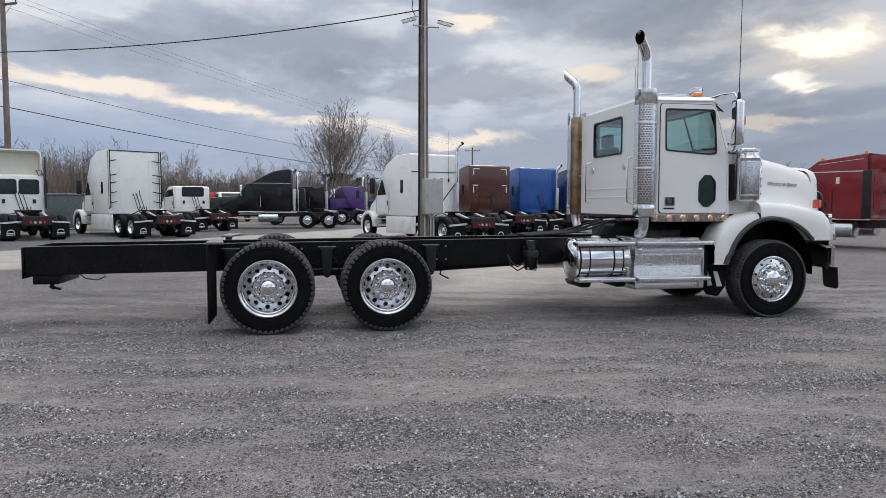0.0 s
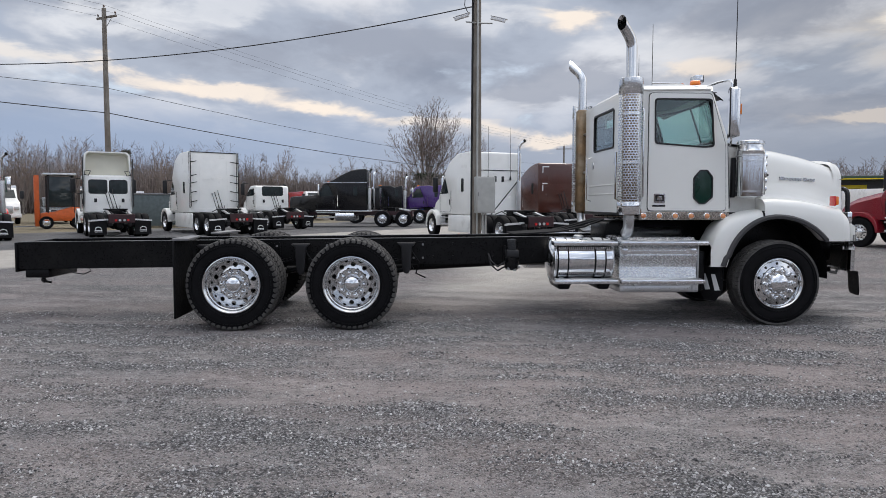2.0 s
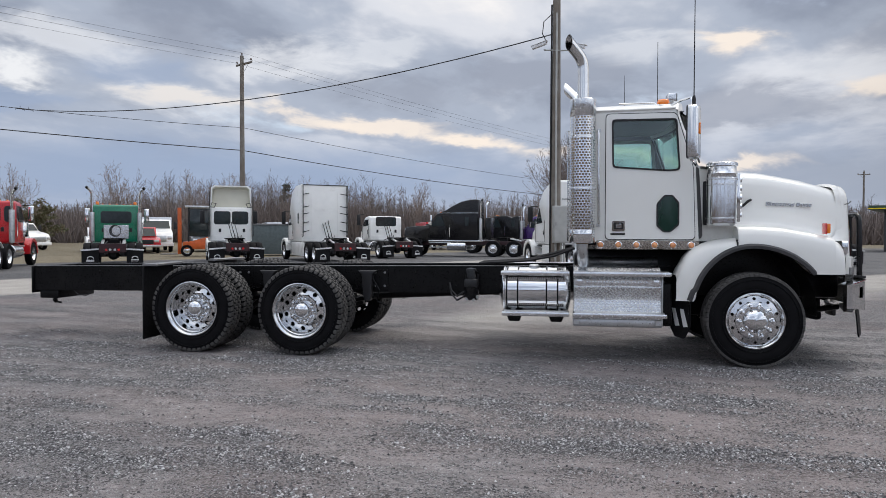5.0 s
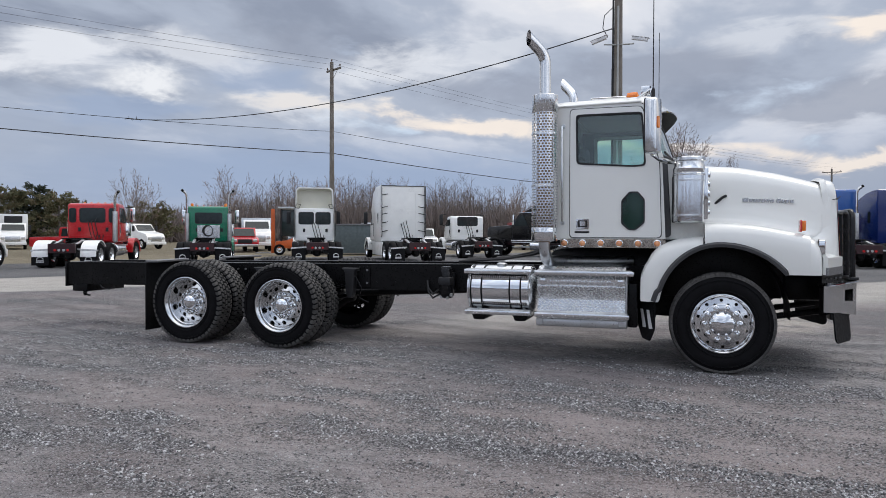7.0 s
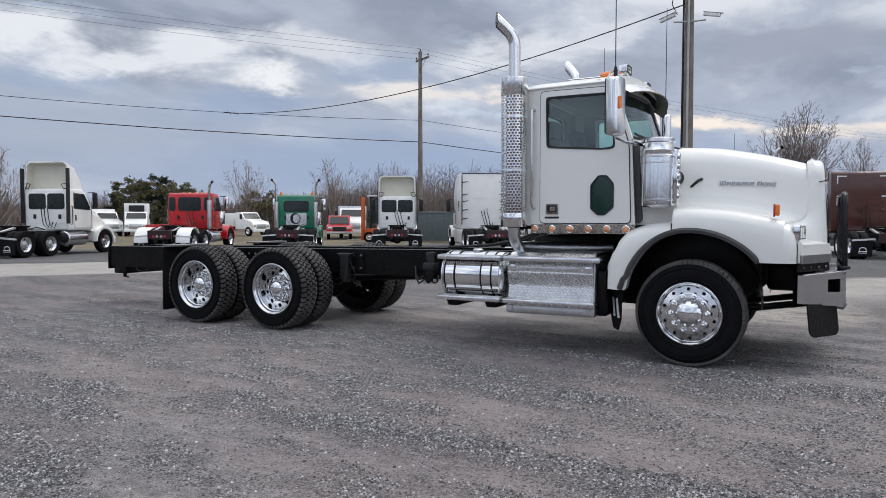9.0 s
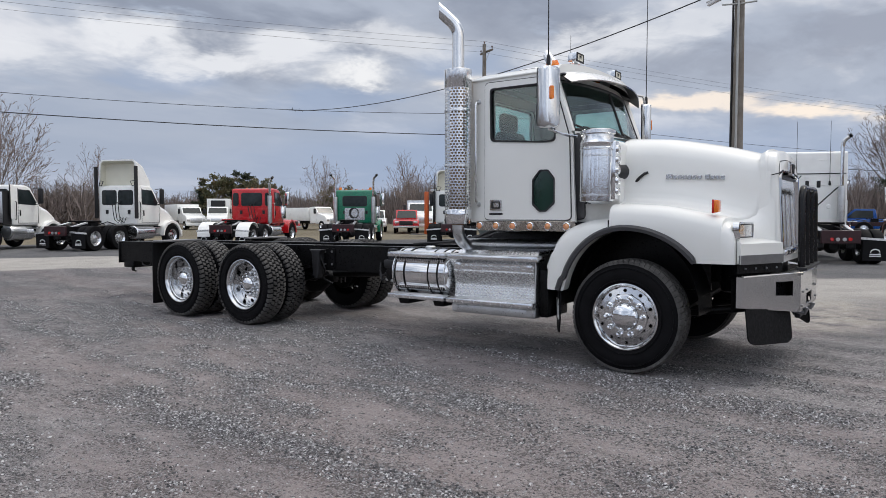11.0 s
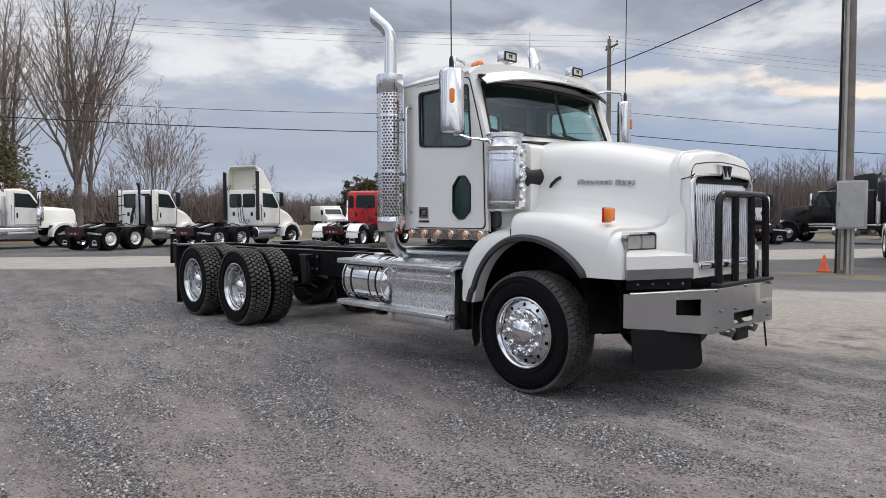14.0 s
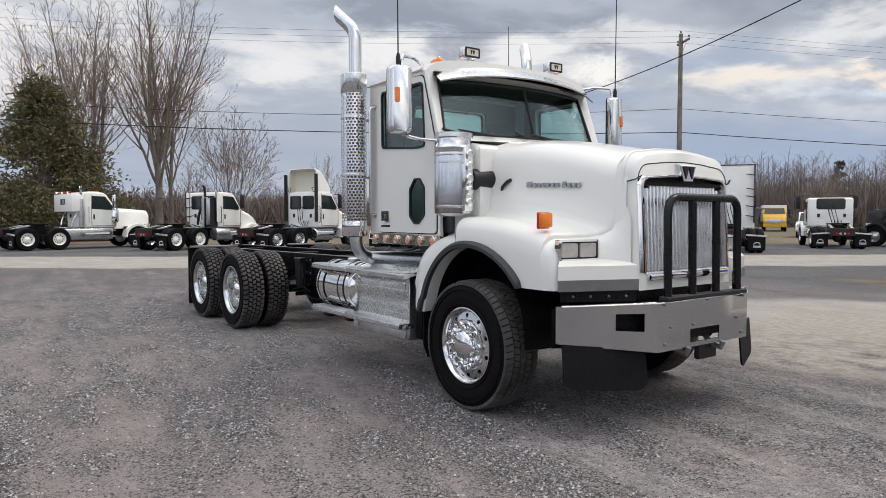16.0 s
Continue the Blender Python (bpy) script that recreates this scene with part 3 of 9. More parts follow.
    K.new(ranged(th.outputs[0], 0, 1, 0.25, 1.0), h.inputs[1])
    h2 = N.new("ShaderNodeMath")
    K.new(h.outputs[0], h2.inputs[0])
    K.new(op("ADD", noise_tex(14, 4), op("MULTIPLY", clods, 2.6)), h2.inputs[1])
    K.new(h2.outputs[0], b.inputs["Height"])
    K.new(b.outputs[0], p.inputs["Normal"])
    return m


GRAVEL = gravel()
YARD = (-12.0, 18.0, -5.0, 13.0, 0.08)     # the stretch of yard with relief: x, y and the mesh's step


def looseness():
    """How much loose stone lies where: bands along the way the wheels run, with swept fines between them."""
    x0, x1, y0, y1, d = YARD
    nx, ny = int(round((x1 - x0) / d)), int(round((y1 - y0) / d))
    loose, rut = np.zeros((ny + 1, nx + 1)), np.zeros((ny + 1, nx + 1))
    for j in range(ny + 1):
        for i in range(nx + 1):
            x, y = x0 + i * d, y0 + j * d
            v = y + 0.16 * x
            n = 0.50 * noise.fractal(Vector((x * 0.38, v * 2.3, 3.0)), 0.8, 2.1, 4) + 0.42 * noise.fractal(Vector((x * 1.5, v * 3.4, 9.0)), 0.8, 2.1, 3) + 0.22 * noise.noise(Vector((x * 0.13, y * 0.3, 1.0)))
            loose[j, i] = min(1.0, max(0.0, 0.50 + 0.95 * n))
            edge = min(1.0, min(x - x0, x1 - x, y - y0, y1 - y) / 1.0)
            rut[j, i] = 0.014 * max(0.0, edge) * (n + 0.15)
    return loose, np.clip(rut, -0.02, 0.02)


LOOSE, RUT = looseness()


def ground():
    x0, x1, y0, y1, d = YARD
    ny, nx = LOOSE.shape
    far = 2500.0
    gx, gy = np.meshgrid(x0 + d * np.arange(nx), y0 + d * np.arange(ny))
    co = np.stack([gx, gy, RUT], 2).reshape(-1, 3).tolist()
    val = LOOSE.reshape(-1).tolist()
    idx = np.arange(nx * ny).reshape(ny, nx)
    faces = np.stack([idx[:-1, :-1], idx[:-1, 1:], idx[1:, 1:], idx[1:, :-1]], 2).reshape(-1, 4).tolist()
    b = len(co)
    xs, ys = (-far, x0, x1, far), (-far, y0, y1, far)
    co += [(x, y, 0.0) for y in ys for x in xs]
    val += [0.5] * 16
    faces += [(b + 4 * j + i, b + 4 * j + i + 1, b + 4 * j + i + 5, b + 4 * j + i + 4) for j in range(3) for i in range(3) if (i, j) != (1, 1)]
    me = bpy.data.meshes.new("ground")
    me.from_pydata(co, [], faces)
    me.attributes.new("loose", "FLOAT", "POINT").data.foreach_set("value", val)
    for p in me.polygons:
        p.use_smooth = True
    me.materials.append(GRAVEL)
    tagged(new("ground", me), "grey crushed-stone yard with packed wheel tracks", "ground", kind="structure")


ground()


def loose_stones(n=150000):
    """Loose crushed stone lying on the yard in bands."""
    rs = np.random.RandomState(5)
    x0, x1, y0, y1, d = YARD
    x, y = rs.uniform(-5, 12, n * 5), rs.uniform(2.2, 10.0, n * 5)
    i, j = ((x - x0) / d).astype(int), ((y - y0) / d).astype(int)
    keep = rs.rand(n * 5) < (0.045 + 0.92 * np.clip((LOOSE[j, i] - 0.40) / 0.42, 0, 1) ** 1.7) * np.clip((10.0 - y) / 2.4, 0, 1)
    x, y, z = x[keep][:n], y[keep][:n], RUT[j, i][keep][:n]
    k = len(x)
    size = 0.0046 + 0.0088 * rs.rand(k) ** 2.4
    # a lumpy chip: a four-cornered foot and a short ridge on top
    base = np.array([(1, 0.15, -0.30), (0.1, 0.85, -0.30), (-1, -0.1, -0.30), (-0.1, -0.85, -0.30), (0.50, 0.12, 0.42), (-0.45, -0.1, 0.42)])
    turn = rs.uniform(0, 2 * np.pi, k)
    v = base[None] * (0.6 + 0.8 * rs.rand(k, 6, 3)) * size[:, None, None]
    c, s2 = np.cos(turn)[:, None], np.sin(turn)[:, None]
    vx, vy = v[:, :, 0] * c - v[:, :, 1] * s2, v[:, :, 0] * s2 + v[:, :, 1] * c
    co = np.stack([vx + x[:, None], vy + y[:, None], v[:, :, 2] + z[:, None] + size[:, None] * 0.18], 2).reshape(-1, 3)
    f = np.array([(0, 1, 4), (1, 5, 4), (1, 2, 5), (2, 3, 5), (3, 4, 5), (3, 0, 4)])
    faces = (f[None] + 6 * np.arange(k)[:, None, None]).reshape(-1, 3)
    me = bpy.data.meshes.new("loose_stones")
    me.from_pydata(co.tolist(), [], faces.tolist())
    m = bpy.data.materials.new("crushed_limestone")
    m.use_nodes = True
    N, K = m.node_tree.nodes, m.node_tree.links
    gm = N.new("ShaderNodeNewGeometry")
    r = N.new("ShaderNodeValToRGB")
    e = r.color_ramp.elements
    e[0].color, e[1].color = (0.035, 0.035, 0.038, 1), (0.64, 0.635, 0.64, 1)
    el = e.new(0.45)
    el.color = (0.115, 0.114, 0.118, 1)
    el = e.new(0.80)
    el.color = (0.36, 0.357, 0.362, 1)
    K.new(gm.outputs["Random Per Island"], r.inputs[0])
    K.new(r.outputs[0], N["Principled BSDF"].inputs["Base Color"])
    N["Principled BSDF"].inputs["Roughness"].default_value = 0.85
    me.materials.append(m)
    tagged(new("loose_stones", me), "loose grey crushed stones lying on the yard", "gravel", kind="stuff")


loose_stones()

# ---- the white chassis truck ----
truck = thing("chassis_truck", "white three-axle cab-and-chassis truck with a bare black frame", "truck", pose(6.06, 9.44, 0))


def panel(bm, outer, holes, axis, a, b):
    """A flat sheet with holes, between a and b along the axis."""
    loops = []
    for w in (a, b):
        es, rings = [], []
        for pts in (outer, *holes):
            vs = [bm.verts.new(spot(axis, u, v, w)) for u, v in pts]
            es += [bm.edges.new((vs[i], vs[(i + 1) % len(vs)])) for i in range(len(vs))]
            rings.append(vs)
        bmesh.ops.triangle_fill(bm, use_beauty=True, use_dissolve=False, edges=es)
        loops.append(rings)
    for p, q in zip(*loops):
        for i in range(len(p)):
            j = (i + 1) % len(p)
            bm.faces.new((p[i], p[j], q[j], q[i]))
    return bm


def grow(pts, d):
    """An outline pushed outwards from its middle by about d."""
    cx, cz = sum(p[0] for p in pts) / len(pts), sum(p[1] for p in pts) / len(pts)
    out = []
    for x, z in pts:
        dx, dz = x - cx, z - cz
        out.append((cx + dx + d * (1 if dx > 0 else -1) * min(1, abs(dx) * 8), cz + dz + d * (1 if dz > 0 else -1) * min(1, abs(dz) * 8)))
    return out


def smoothed(pts, r=0.05, n=4):
    """Rounds the corners of an outline."""
    out = []
    k = len(pts)
    for i in range(k):
        p, a, b = Vector(pts[i]), Vector(pts[i - 1]), Vector(pts[(i + 1) % k])
        d1, d2 = (a - p), (b - p)
        q1 = p + d1.normalized() * min(r, d1.length * 0.45)
        q2 = p + d2.normalized() * min(r, d2.length * 0.45)
        for j in range(n + 1):
            t = j / n
            out.append(tuple((1 - t) ** 2 * q1 + 2 * t * (1 - t) * p + t * t * q2))
    return out


# -- wheels --
def mesh_of(name, bm, mat, smooth=35):
    ob = part(name, bm, mat, smooth=smooth)
    me = ob.data
    bpy.data.objects.remove(ob)
    return me


def tyre_mesh(r, w, rim, lugs, drive):
    bm = B()
    h = w / 2
    prof = [(rim, -h * 0.82), (rim + 0.03, -h * 0.93), (rim + 0.10, -h), (r - 0.10, -h * 0.985), (r - 0.055, -h * 0.93), (r - 0.022, -h * 0.86), (r - 0.016, -h * 0.6)]
    prof = prof + [(a, -b) for a, b in reversed(prof)]
    lathe(bm, prof, "y", (0, 0, 0), 64)
    rows = ((-0.80, 0.32), (-0.38, 0.30), (0.0, 0.26), (0.38, 0.30), (0.80, 0.32)) if drive else ((-0.78, 0.36), (-0.36, 0.30), (0.0, 0.26), (0.36, 0.30), (0.78, 0.36))
    ro = r
    ob = part("tyre", bm, RUBBER, smooth=28)
    carcass = ob.data
    bpy.data.objects.remove(ob)
    rings = []
    for e in (rim + 0.045, r - 0.075):
        bead = B()
        lathe(bead, [(e - 0.006, -h * 0.97), (e - 0.003, -h - 0.004), (e + 0.003, -h - 0.004), (e + 0.006, -h * 0.97)], "y", (0, 0, 0), 48)
        rings.append(mesh_of("sidewall_ring", bead, RUBBER))
    bm = B()
    for k, (c, half_w) in enumerate(rows):
        for i in range(lugs):
            t0 = math.tau * (i + 0.5 * (k % 2)) / lugs
            dt = math.tau / lugs * (0.36 if drive else 0.47)
            y0, y1 = (c - half_w * 0.5) * h, (c + half_w * 0.5) * h
            sk = 0.25 * dt * (1 if k % 2 else -1)
            vs = []
            for rr, f in ((ro - 0.024, 1.0), (ro, 0.86)):
                for y, tt in ((y0, t0 - dt * f + sk), (y1, t0 - dt * f - sk), (y1, t0 + dt * f - sk), (y0, t0 + dt * f + sk)):
                    q = rr - (0.016 if abs(y) > h * 0.88 else 0.0)
                    vs.append(bm.verts.new((q * math.cos(tt), y, q * math.sin(tt))))
            for q in ((4, 5, 6, 7), (0, 1, 5, 4), (1, 2, 6, 5), (2, 3, 7, 6), (3, 0, 4, 7)):
                bm.faces.new([vs[j] for j in q])
            if drive and k in (0, 4):
                # the shoulder block runs over the edge and down the sidewall
                o = -1 if k == 0 else 1
                edge = [(h * 0.94, ro - 0.018), (h * 0.995, ro - 0.030), (h * 1.006, ro - 0.048), (h * 0.96, ro - 0.050)]
                ring = [[bm.verts.new((q * math.cos(tt), o * y, q * math.sin(tt))) for y, q in edge] for tt in (t0 - dt * 0.8, t0 + dt * 0.8)]
                for j in range(3):
                    bm.faces.new((ring[0][j], ring[0][j + 1], ring[1][j + 1], ring[1][j]))
                for rg in ring:
                    bm.faces.new(rg)
    ob = part("tread", bm, TREAD, smooth=28)
    me = ob.data
    bpy.data.objects.remove(ob)
    return carcass, me, rings


def disc_with_holes(bm, r0, r1, rc, rh, count, y_of, depth, n=16):
    for k in range(count):
        tc = math.tau * k / count
        half = math.pi / count
        outer, hole, back = [], [], []
        for i in range(n):
            a = math.tau * (i + 0.5) / n
            u, v = math.cos(a), math.sin(a)
            s = max(abs(u), abs(v))
            u, v = u / s, v / s
            r = rc + (r1 - rc) * u if u > 0 else rc + (rc - r0) * u
            outer.append((r, tc + half * v))
            hr, ht = rc + rh * math.cos(a), rh * math.sin(a) / rc
            hole.append((hr, tc + ht))
        P = lambda r, t, d=0.0: bm.verts.new((r * math.cos(t), y_of(r) + d, r * math.sin(t)))
        vo, vh, vb = [P(*p) for p in outer], [P(*p) for p in hole], [P(r, t, depth) for r, t in hole]
        for i in range(n):
            j = (i + 1) % n
            bm.faces.new((vo[i], vo[j], vh[j], vh[i]))
            bm.faces.new((vh[i], vh[j], vb[j], vb[i]))
    bmesh.ops.remove_doubles(bm, verts=bm.verts[:], dist=0.0008)


REAR_TYRE = tyre_mesh(0.535, 0.285, 0.318, 50, True)
FRONT_TYRE = tyre_mesh(0.522, 0.335, 0.292, 64, False)
bm = B()
lathe(bm, [(0.30, 0.13), (0.306, 0.0), (0.30, -0.10), (0.318, -0.118), (0.333, -0.128), (0.333, -0.136), (0.322, -0.138), (0.308, -0.128), (0.296, -0.112), (0.292, -0.085), (0.284, -0.078), (0.280, -0.02), (0.274, 0.03), (0.268, 0.040)], "y", (0, 0, 0), 64)
REAR_BARREL = mesh_of("rim_barrel", bm, BARREL)
bm = B()
disc_with_holes(bm, 0.180, 0.268, 0.228, 0.028, 10, lambda r: 0.040 - (0.268 - r) * 0.30, 0.03)
lathe(bm, [(0.180, 0.0136), (0.174, -0.004), (0.166, -0.004), (0.160, 0.012), (0.105, 0.012), (0.10, 0.03)], "y", (0, 0, 0), 64)
REAR_RIM = mesh_of("rim", bm, RIM)
bm = B()
lathe(bm, [(0.27, 0.13), (0.275, 0.0), (0.275, -0.10), (0.292, -0.135), (0.306, -0.150), (0.306, -0.158), (0.296, -0.160), (0.282, -0.150), (0.272, -0.13), (0.268, -0.118)], "y", (0, 0, 0), 64)
FRONT_BARREL = mesh_of("rim_barrel", bm, RIM)
bm = B()
disc_with_holes(bm, 0.206, 0.268, 0.239, 0.017, 10, lambda r: -0.118 - (0.268 - r) * 0.22, 0.03)
lathe(bm, [(0.206, -0.1316), (0.201, -0.147), (0.194, -0.150), (0.13, -0.150), (0.12, -0.14)], "y", (0, 0, 0), 64)
FRONT_RIM = mesh_of("rim", bm, RIM)
bm = B()
lathe(bm, [(0.098, 0.02), (0.098, -0.05), (0.100, -0.056), (0.094, -0.070), (0.075, -0.088), (0.045, -0.099), (0.001, -0.103)], "y", (0, 0, 0), 32)
REAR_CAP = mesh_of("hub_cap", bm, CHROME)
bm = B()
lathe(bm, [(0.122, -0.13), (0.122, -0.175), (0.117, -0.185), (0.09, -0.20), (0.045, -0.212), (0.001, -0.216)], "y", (0, 0, 0), 40)
FRONT_CAP = mesh_of("hub_cap", bm, CHROME)
bm = B()
lathe(bm, [(0.031, 0.0), (0.031, -0.008), (0.024, -0.014), (0.024, -0.045), (0.016, -0.062), (0.001, -0.067)], "y", (0, 0, 0), 8)
NUT = mesh_of("lug_nut", bm, CHROME)
bm = B()
lathe(bm, [(0.10, 0.045), (0.20, 0.05), (0.21, 0.07), (0.21, 0.17), (0.001, 0.17)], "y", (0, 0, 0), 24)
DRUM = mesh_of("brake_drum", bm, BLACK)


def wheel(x, y, r, side, tyre, rim, cap, nut_y, nut_r, front):
    w = new("wheel")
    w.parent = truck
    w.matrix_basis = Matrix.Translation((x, y, r)) @ Matrix.Rotation((0 if side < 0 else math.pi) , 4, "Z") @ Matrix.Rotation(radians(random.uniform(0, 360)), 4, "Y")
    ty = share("tyre", tyre[0], w, Matrix())
    ty["label"] = "black ribbed front tyre" if front else "black block-tread drive tyre"
    share("tread", tyre[1], w, Matrix())["label"] = "tread blocks in a pale grey that holds their sheen"
    for ring in tyre[2]:
        share("sidewall_ring", ring, w, Matrix())
    if rim:
        share("rim", rim, w, Matrix())["label"] = "polished rim with ten hand holes"
        share("rim_barrel", FRONT_BARREL if front else REAR_BARREL, w, Matrix())
        share("hub_cap", cap, w, Matrix())
        for i in range(10):
            t = math.tau * (i + 0.5) / 10
            share("lug_nut", NUT, w, Matrix.Translation((nut_r * math.cos(t), nut_y, nut_r * math.sin(t))))
    share("brake_drum", DRUM, w, Matrix())


for s in (-1, 1):
    wheel(0.0, s * 1.062, 0.522, s, FRONT_TYRE, FRONT_RIM, FRONT_CAP, -0.150, 0.168, True)
    for x in (-5.14, -6.52):
        wheel(x, s * 1.152, 0.535, s, REAR_TYRE, REAR_RIM, REAR_CAP, 0.008, 0.138, False)
        wheel(x, s * 0.80, 0.535, s, REAR_TYRE, None, None, 0, 0, False)
for x, r in ((0.0, 0.52), (-5.135, 0.535), (-6.525, 0.535)):
    bm = B()
    if x:
        rod(bm, (x, -0.95, r), (x, 0.95, r), 0.085, 14)
        lathe(bm, [(0.10, -0.28), (0.2, -0.16), (0.245, -0.05), (0.245, 0.05), (0.2, 0.16), (0.10, 0.3), (0.06, 0.42), (0.001, 0.43)], "x", (x, 0.03, r + 0.02), 20)
    else:
        box(bm, -0.06, 0.06, -0.9, 0.9, 0.40, 0.52, 0.03)
    part("axle", bm, BLACK, truck)
bm = B()
rod(bm, (-6.1, 0.0, 0.6), (-5.55, 0.0, 0.6), 0.055, 12)
rod(bm, (-4.7, 0.0, 0.62), (-1.2, 0.0, 0.80), 0.055, 12)
part("drive_shaft", bm, BLACK, truck)

# -- frame --
SL = 0.0098
rail_z = lambda x: 1.055 + SL * (x + 2.6)
for s in (-1, 1):
    bm = B()
    y = s * 0.43
    rings = []
    for x in (-9.34, -8.0, -7.2, -5.0, -3.0, -1.0, 0.98):
        t = rail_z(x)
        h = 0.335 if x < -1.5 else 0.27
        a, b = y + s * 0.045, y - s * 0.045
        rings.append([(x, a, t), (x, a, t - h), (x, b, t - h), (x, b, t - h + 0.02), (x, a - s * 0.015, t - h + 0.02), (x, a - s * 0.015, t - 0.02), (x, b, t - 0.02), (x, b, t)])
    loft(bm, rings)
    rail = part("frame_rail", bm, BLACK, truck, smooth=20)
    for k in range(34):
        x = -9.1 + k * 0.26
        if x > -0.2:
            break
        for dz in (0.07, 0.24):
            if (k * 7 + int(dz * 100)) % 5 < 2:
                continue
            bm = B()
            lathe(bm, [(0.001, -0.012), (0.012, -0.011), (0.013, 0.0)], "y", (x, y + s * 0.045 if s < 0 else y + 0.045, rail_z(x) - dz), 6)
            if s > 0:
                for v in bm.verts:
                    v.co.y = 2 * 0.475 - v.co.y
            part("bolt", bm, BLACK, rail)
    # a bright worn edge on the top flange
    bm = B()
    loft(bm, [[(x, y - s * 0.03, rail_z(x) + 0.003), (x, y + s * 0.035, rail_z(x) + 0.003), (x, y + s * 0.035, rail_z(x) + 0.006), (x, y - s * 0.03, rail_z(x) + 0.006)] for x in (-9.33, -7.0, -4.0, -2.1)])
    part("rail_top_wear", bm, material("worn_frame_top", (0.16, 0.16, 0.165), 0.5, metal=0.3, var=0.3, scale=4), rail)
for x in (-9.28, -8.1, -5.83, -4.3, -3.0, -1.9):
    bm = B()
    t = rail_z(x)
    box(bm, x - 0.05, x + 0.05, -0.385, 0.385, t - 0.30, t - 0.03, 0.012)
    part("cross_member", bm, BLACK, truck)
bm = B()
t = rail_z(-9.34)
box(bm, -9.37, -9.34, -0.5, 0.5, t - 0.37, t, 0.008)
part("rear_plate", bm, BLACK, truck)
bm = B()
box(bm, -9.27, -8.98, -0.46, 0.30, t - 0.445, t - 0.335, 0.012)
part("tow_block", bm, BLACK, truck)
bm = B()
lathe(bm, [(0.001, -0.02), (0.05, -0.02), (0.06, 0.0), (0.05, 0.02), (0.001, 0.02)], "x", (-9.39, -0.28, t - 0.09), 16)
part("tail_lamp", bm, PLASTIC, truck)
bm = B()
tube(bm, [(-9.07, -0.40, t - 0.44), (-9.08, -0.41, t - 0.475), (-9.05, -0.42, t - 0.49)], 0.028, 8)
rod(bm, (-9.06, -0.42, t - 0.49), (-8.97, -0.42, t - 0.505), 0.014)
part("air_coupling", bm, BLACK, truck)
bm = B()
tube(bm, [(-8.75, -0.45, t - 0.33), (-8.68, -0.47, t - 0.38), (-8.55, -0.47, t - 0.40), (-8.46, -0.46, t - 0.36), (-8.50, -0.45, t - 0.32)], 0.008, 6)
part("loose_cable", bm, PLASTIC, truck)
for s in (-1, 1):
    # suspension: hangers, springs and torque rods
    for x in (-7.0, -5.83, -4.5):
        bm = B()
        t = rail_z(x)
        prism(bm, [(x - 0.12, t - 0.05), (x + 0.12, t - 0.05), (x + 0.07, t - 0.10), (x + 0.055, t - 0.36), (x + 0.03, t - 0.44), (x - 0.03, t - 0.44), (x - 0.055, t - 0.36), (x - 0.07, t - 0.10)], "y", s * 0.485, s * 0.60, 0.015)
        hg = part("spring_hanger", bm, PLASTIC, truck)
        bm = B()
        lathe(bm, [(0.001, -0.03), (0.035, -0.02), (0.04, 0.10), (0.001, 0.11)], "y", (x, s * 0.56, t - 0.41), 10)
        part("shackle_pin", bm, BLACK, hg)
        bm = B()
        tube(bm, [(x + 0.06, s * 0.55, t - 0.15), (x + 0.16, s * 0.58, t - 0.30), (x + 0.12, s * 0.56, t - 0.44), (x + 0.24, s * 0.52, t - 0.50)], 0.011, 6)
        part("air_line", bm, BLACK, hg)
    for x in (-6.525, -5.135):
        bm = B()
        for k in range(3):
            pts = [Vector((x + u, 0, 0.66 + 0.03 * k + 0.10 * (u / 0.6) ** 2)) for u in (-0.6 + 0.08 * k, -0.3, 0, 0.3, 0.6 - 0.08 * k)]
            loft(bm, [[p + Vector((0, s * 0.50, 0)), p + Vector((0, s * 0.59, 0)), p + Vector((0, s * 0.59, 0.022)), p + Vector((0, s * 0.50, 0.022))] for p in pts])
        part("leaf_spring", bm, BLACK, truck)
        bm = B()
        lathe(bm, [(0.001, -0.1), (0.08, -0.09), (0.09, 0), (0.09, 0.06), (0.07, 0.09), (0.001, 0.1)], "x", (x + 0.33, s * 0.36, 0.62), 16)
        part("brake_chamber", bm, BLACK, truck)
        bm = B()
        rod(bm, (x + 0.1, s * 0.42, 0.52), (x + 0.72, s * 0.46, 0.66), 0.03, 8)
        part("torque_rod", bm, BLACK, truck)
        bm = B()
        rod(bm, (x - 0.18, s * 0.52, 0.50), (x - 0.30, s * 0.53, 0.94), 0.034, 12)
        rod(bm, (x - 0.26, s * 0.525, 0.78), (x - 0.31, s * 0.53, 0.98), 0.042, 12)
        part("shock_absorber", bm, PLASTIC, truck)
        for d in (-0.09, 0.09):
            bm = B()
            tube(bm, [(x + d, s * 0.50, 0.42), (x + d, s * 0.50, 0.80), (x + d, s * 0.545, 0.825), (x + d, s * 0.59, 0.80), (x + d, s * 0.59, 0.42)], 0.012, 6)
            part("spring_clamp", bm, STEEL_GREY, truck)
        bm = B()
        box(bm, x - 0.13, x + 0.13, s * 0.545 - 0.06, s * 0.545 + 0.06, 0.775, 0.805, 0.008, 1)
        part("spring_saddle", bm, PLASTIC, truck)
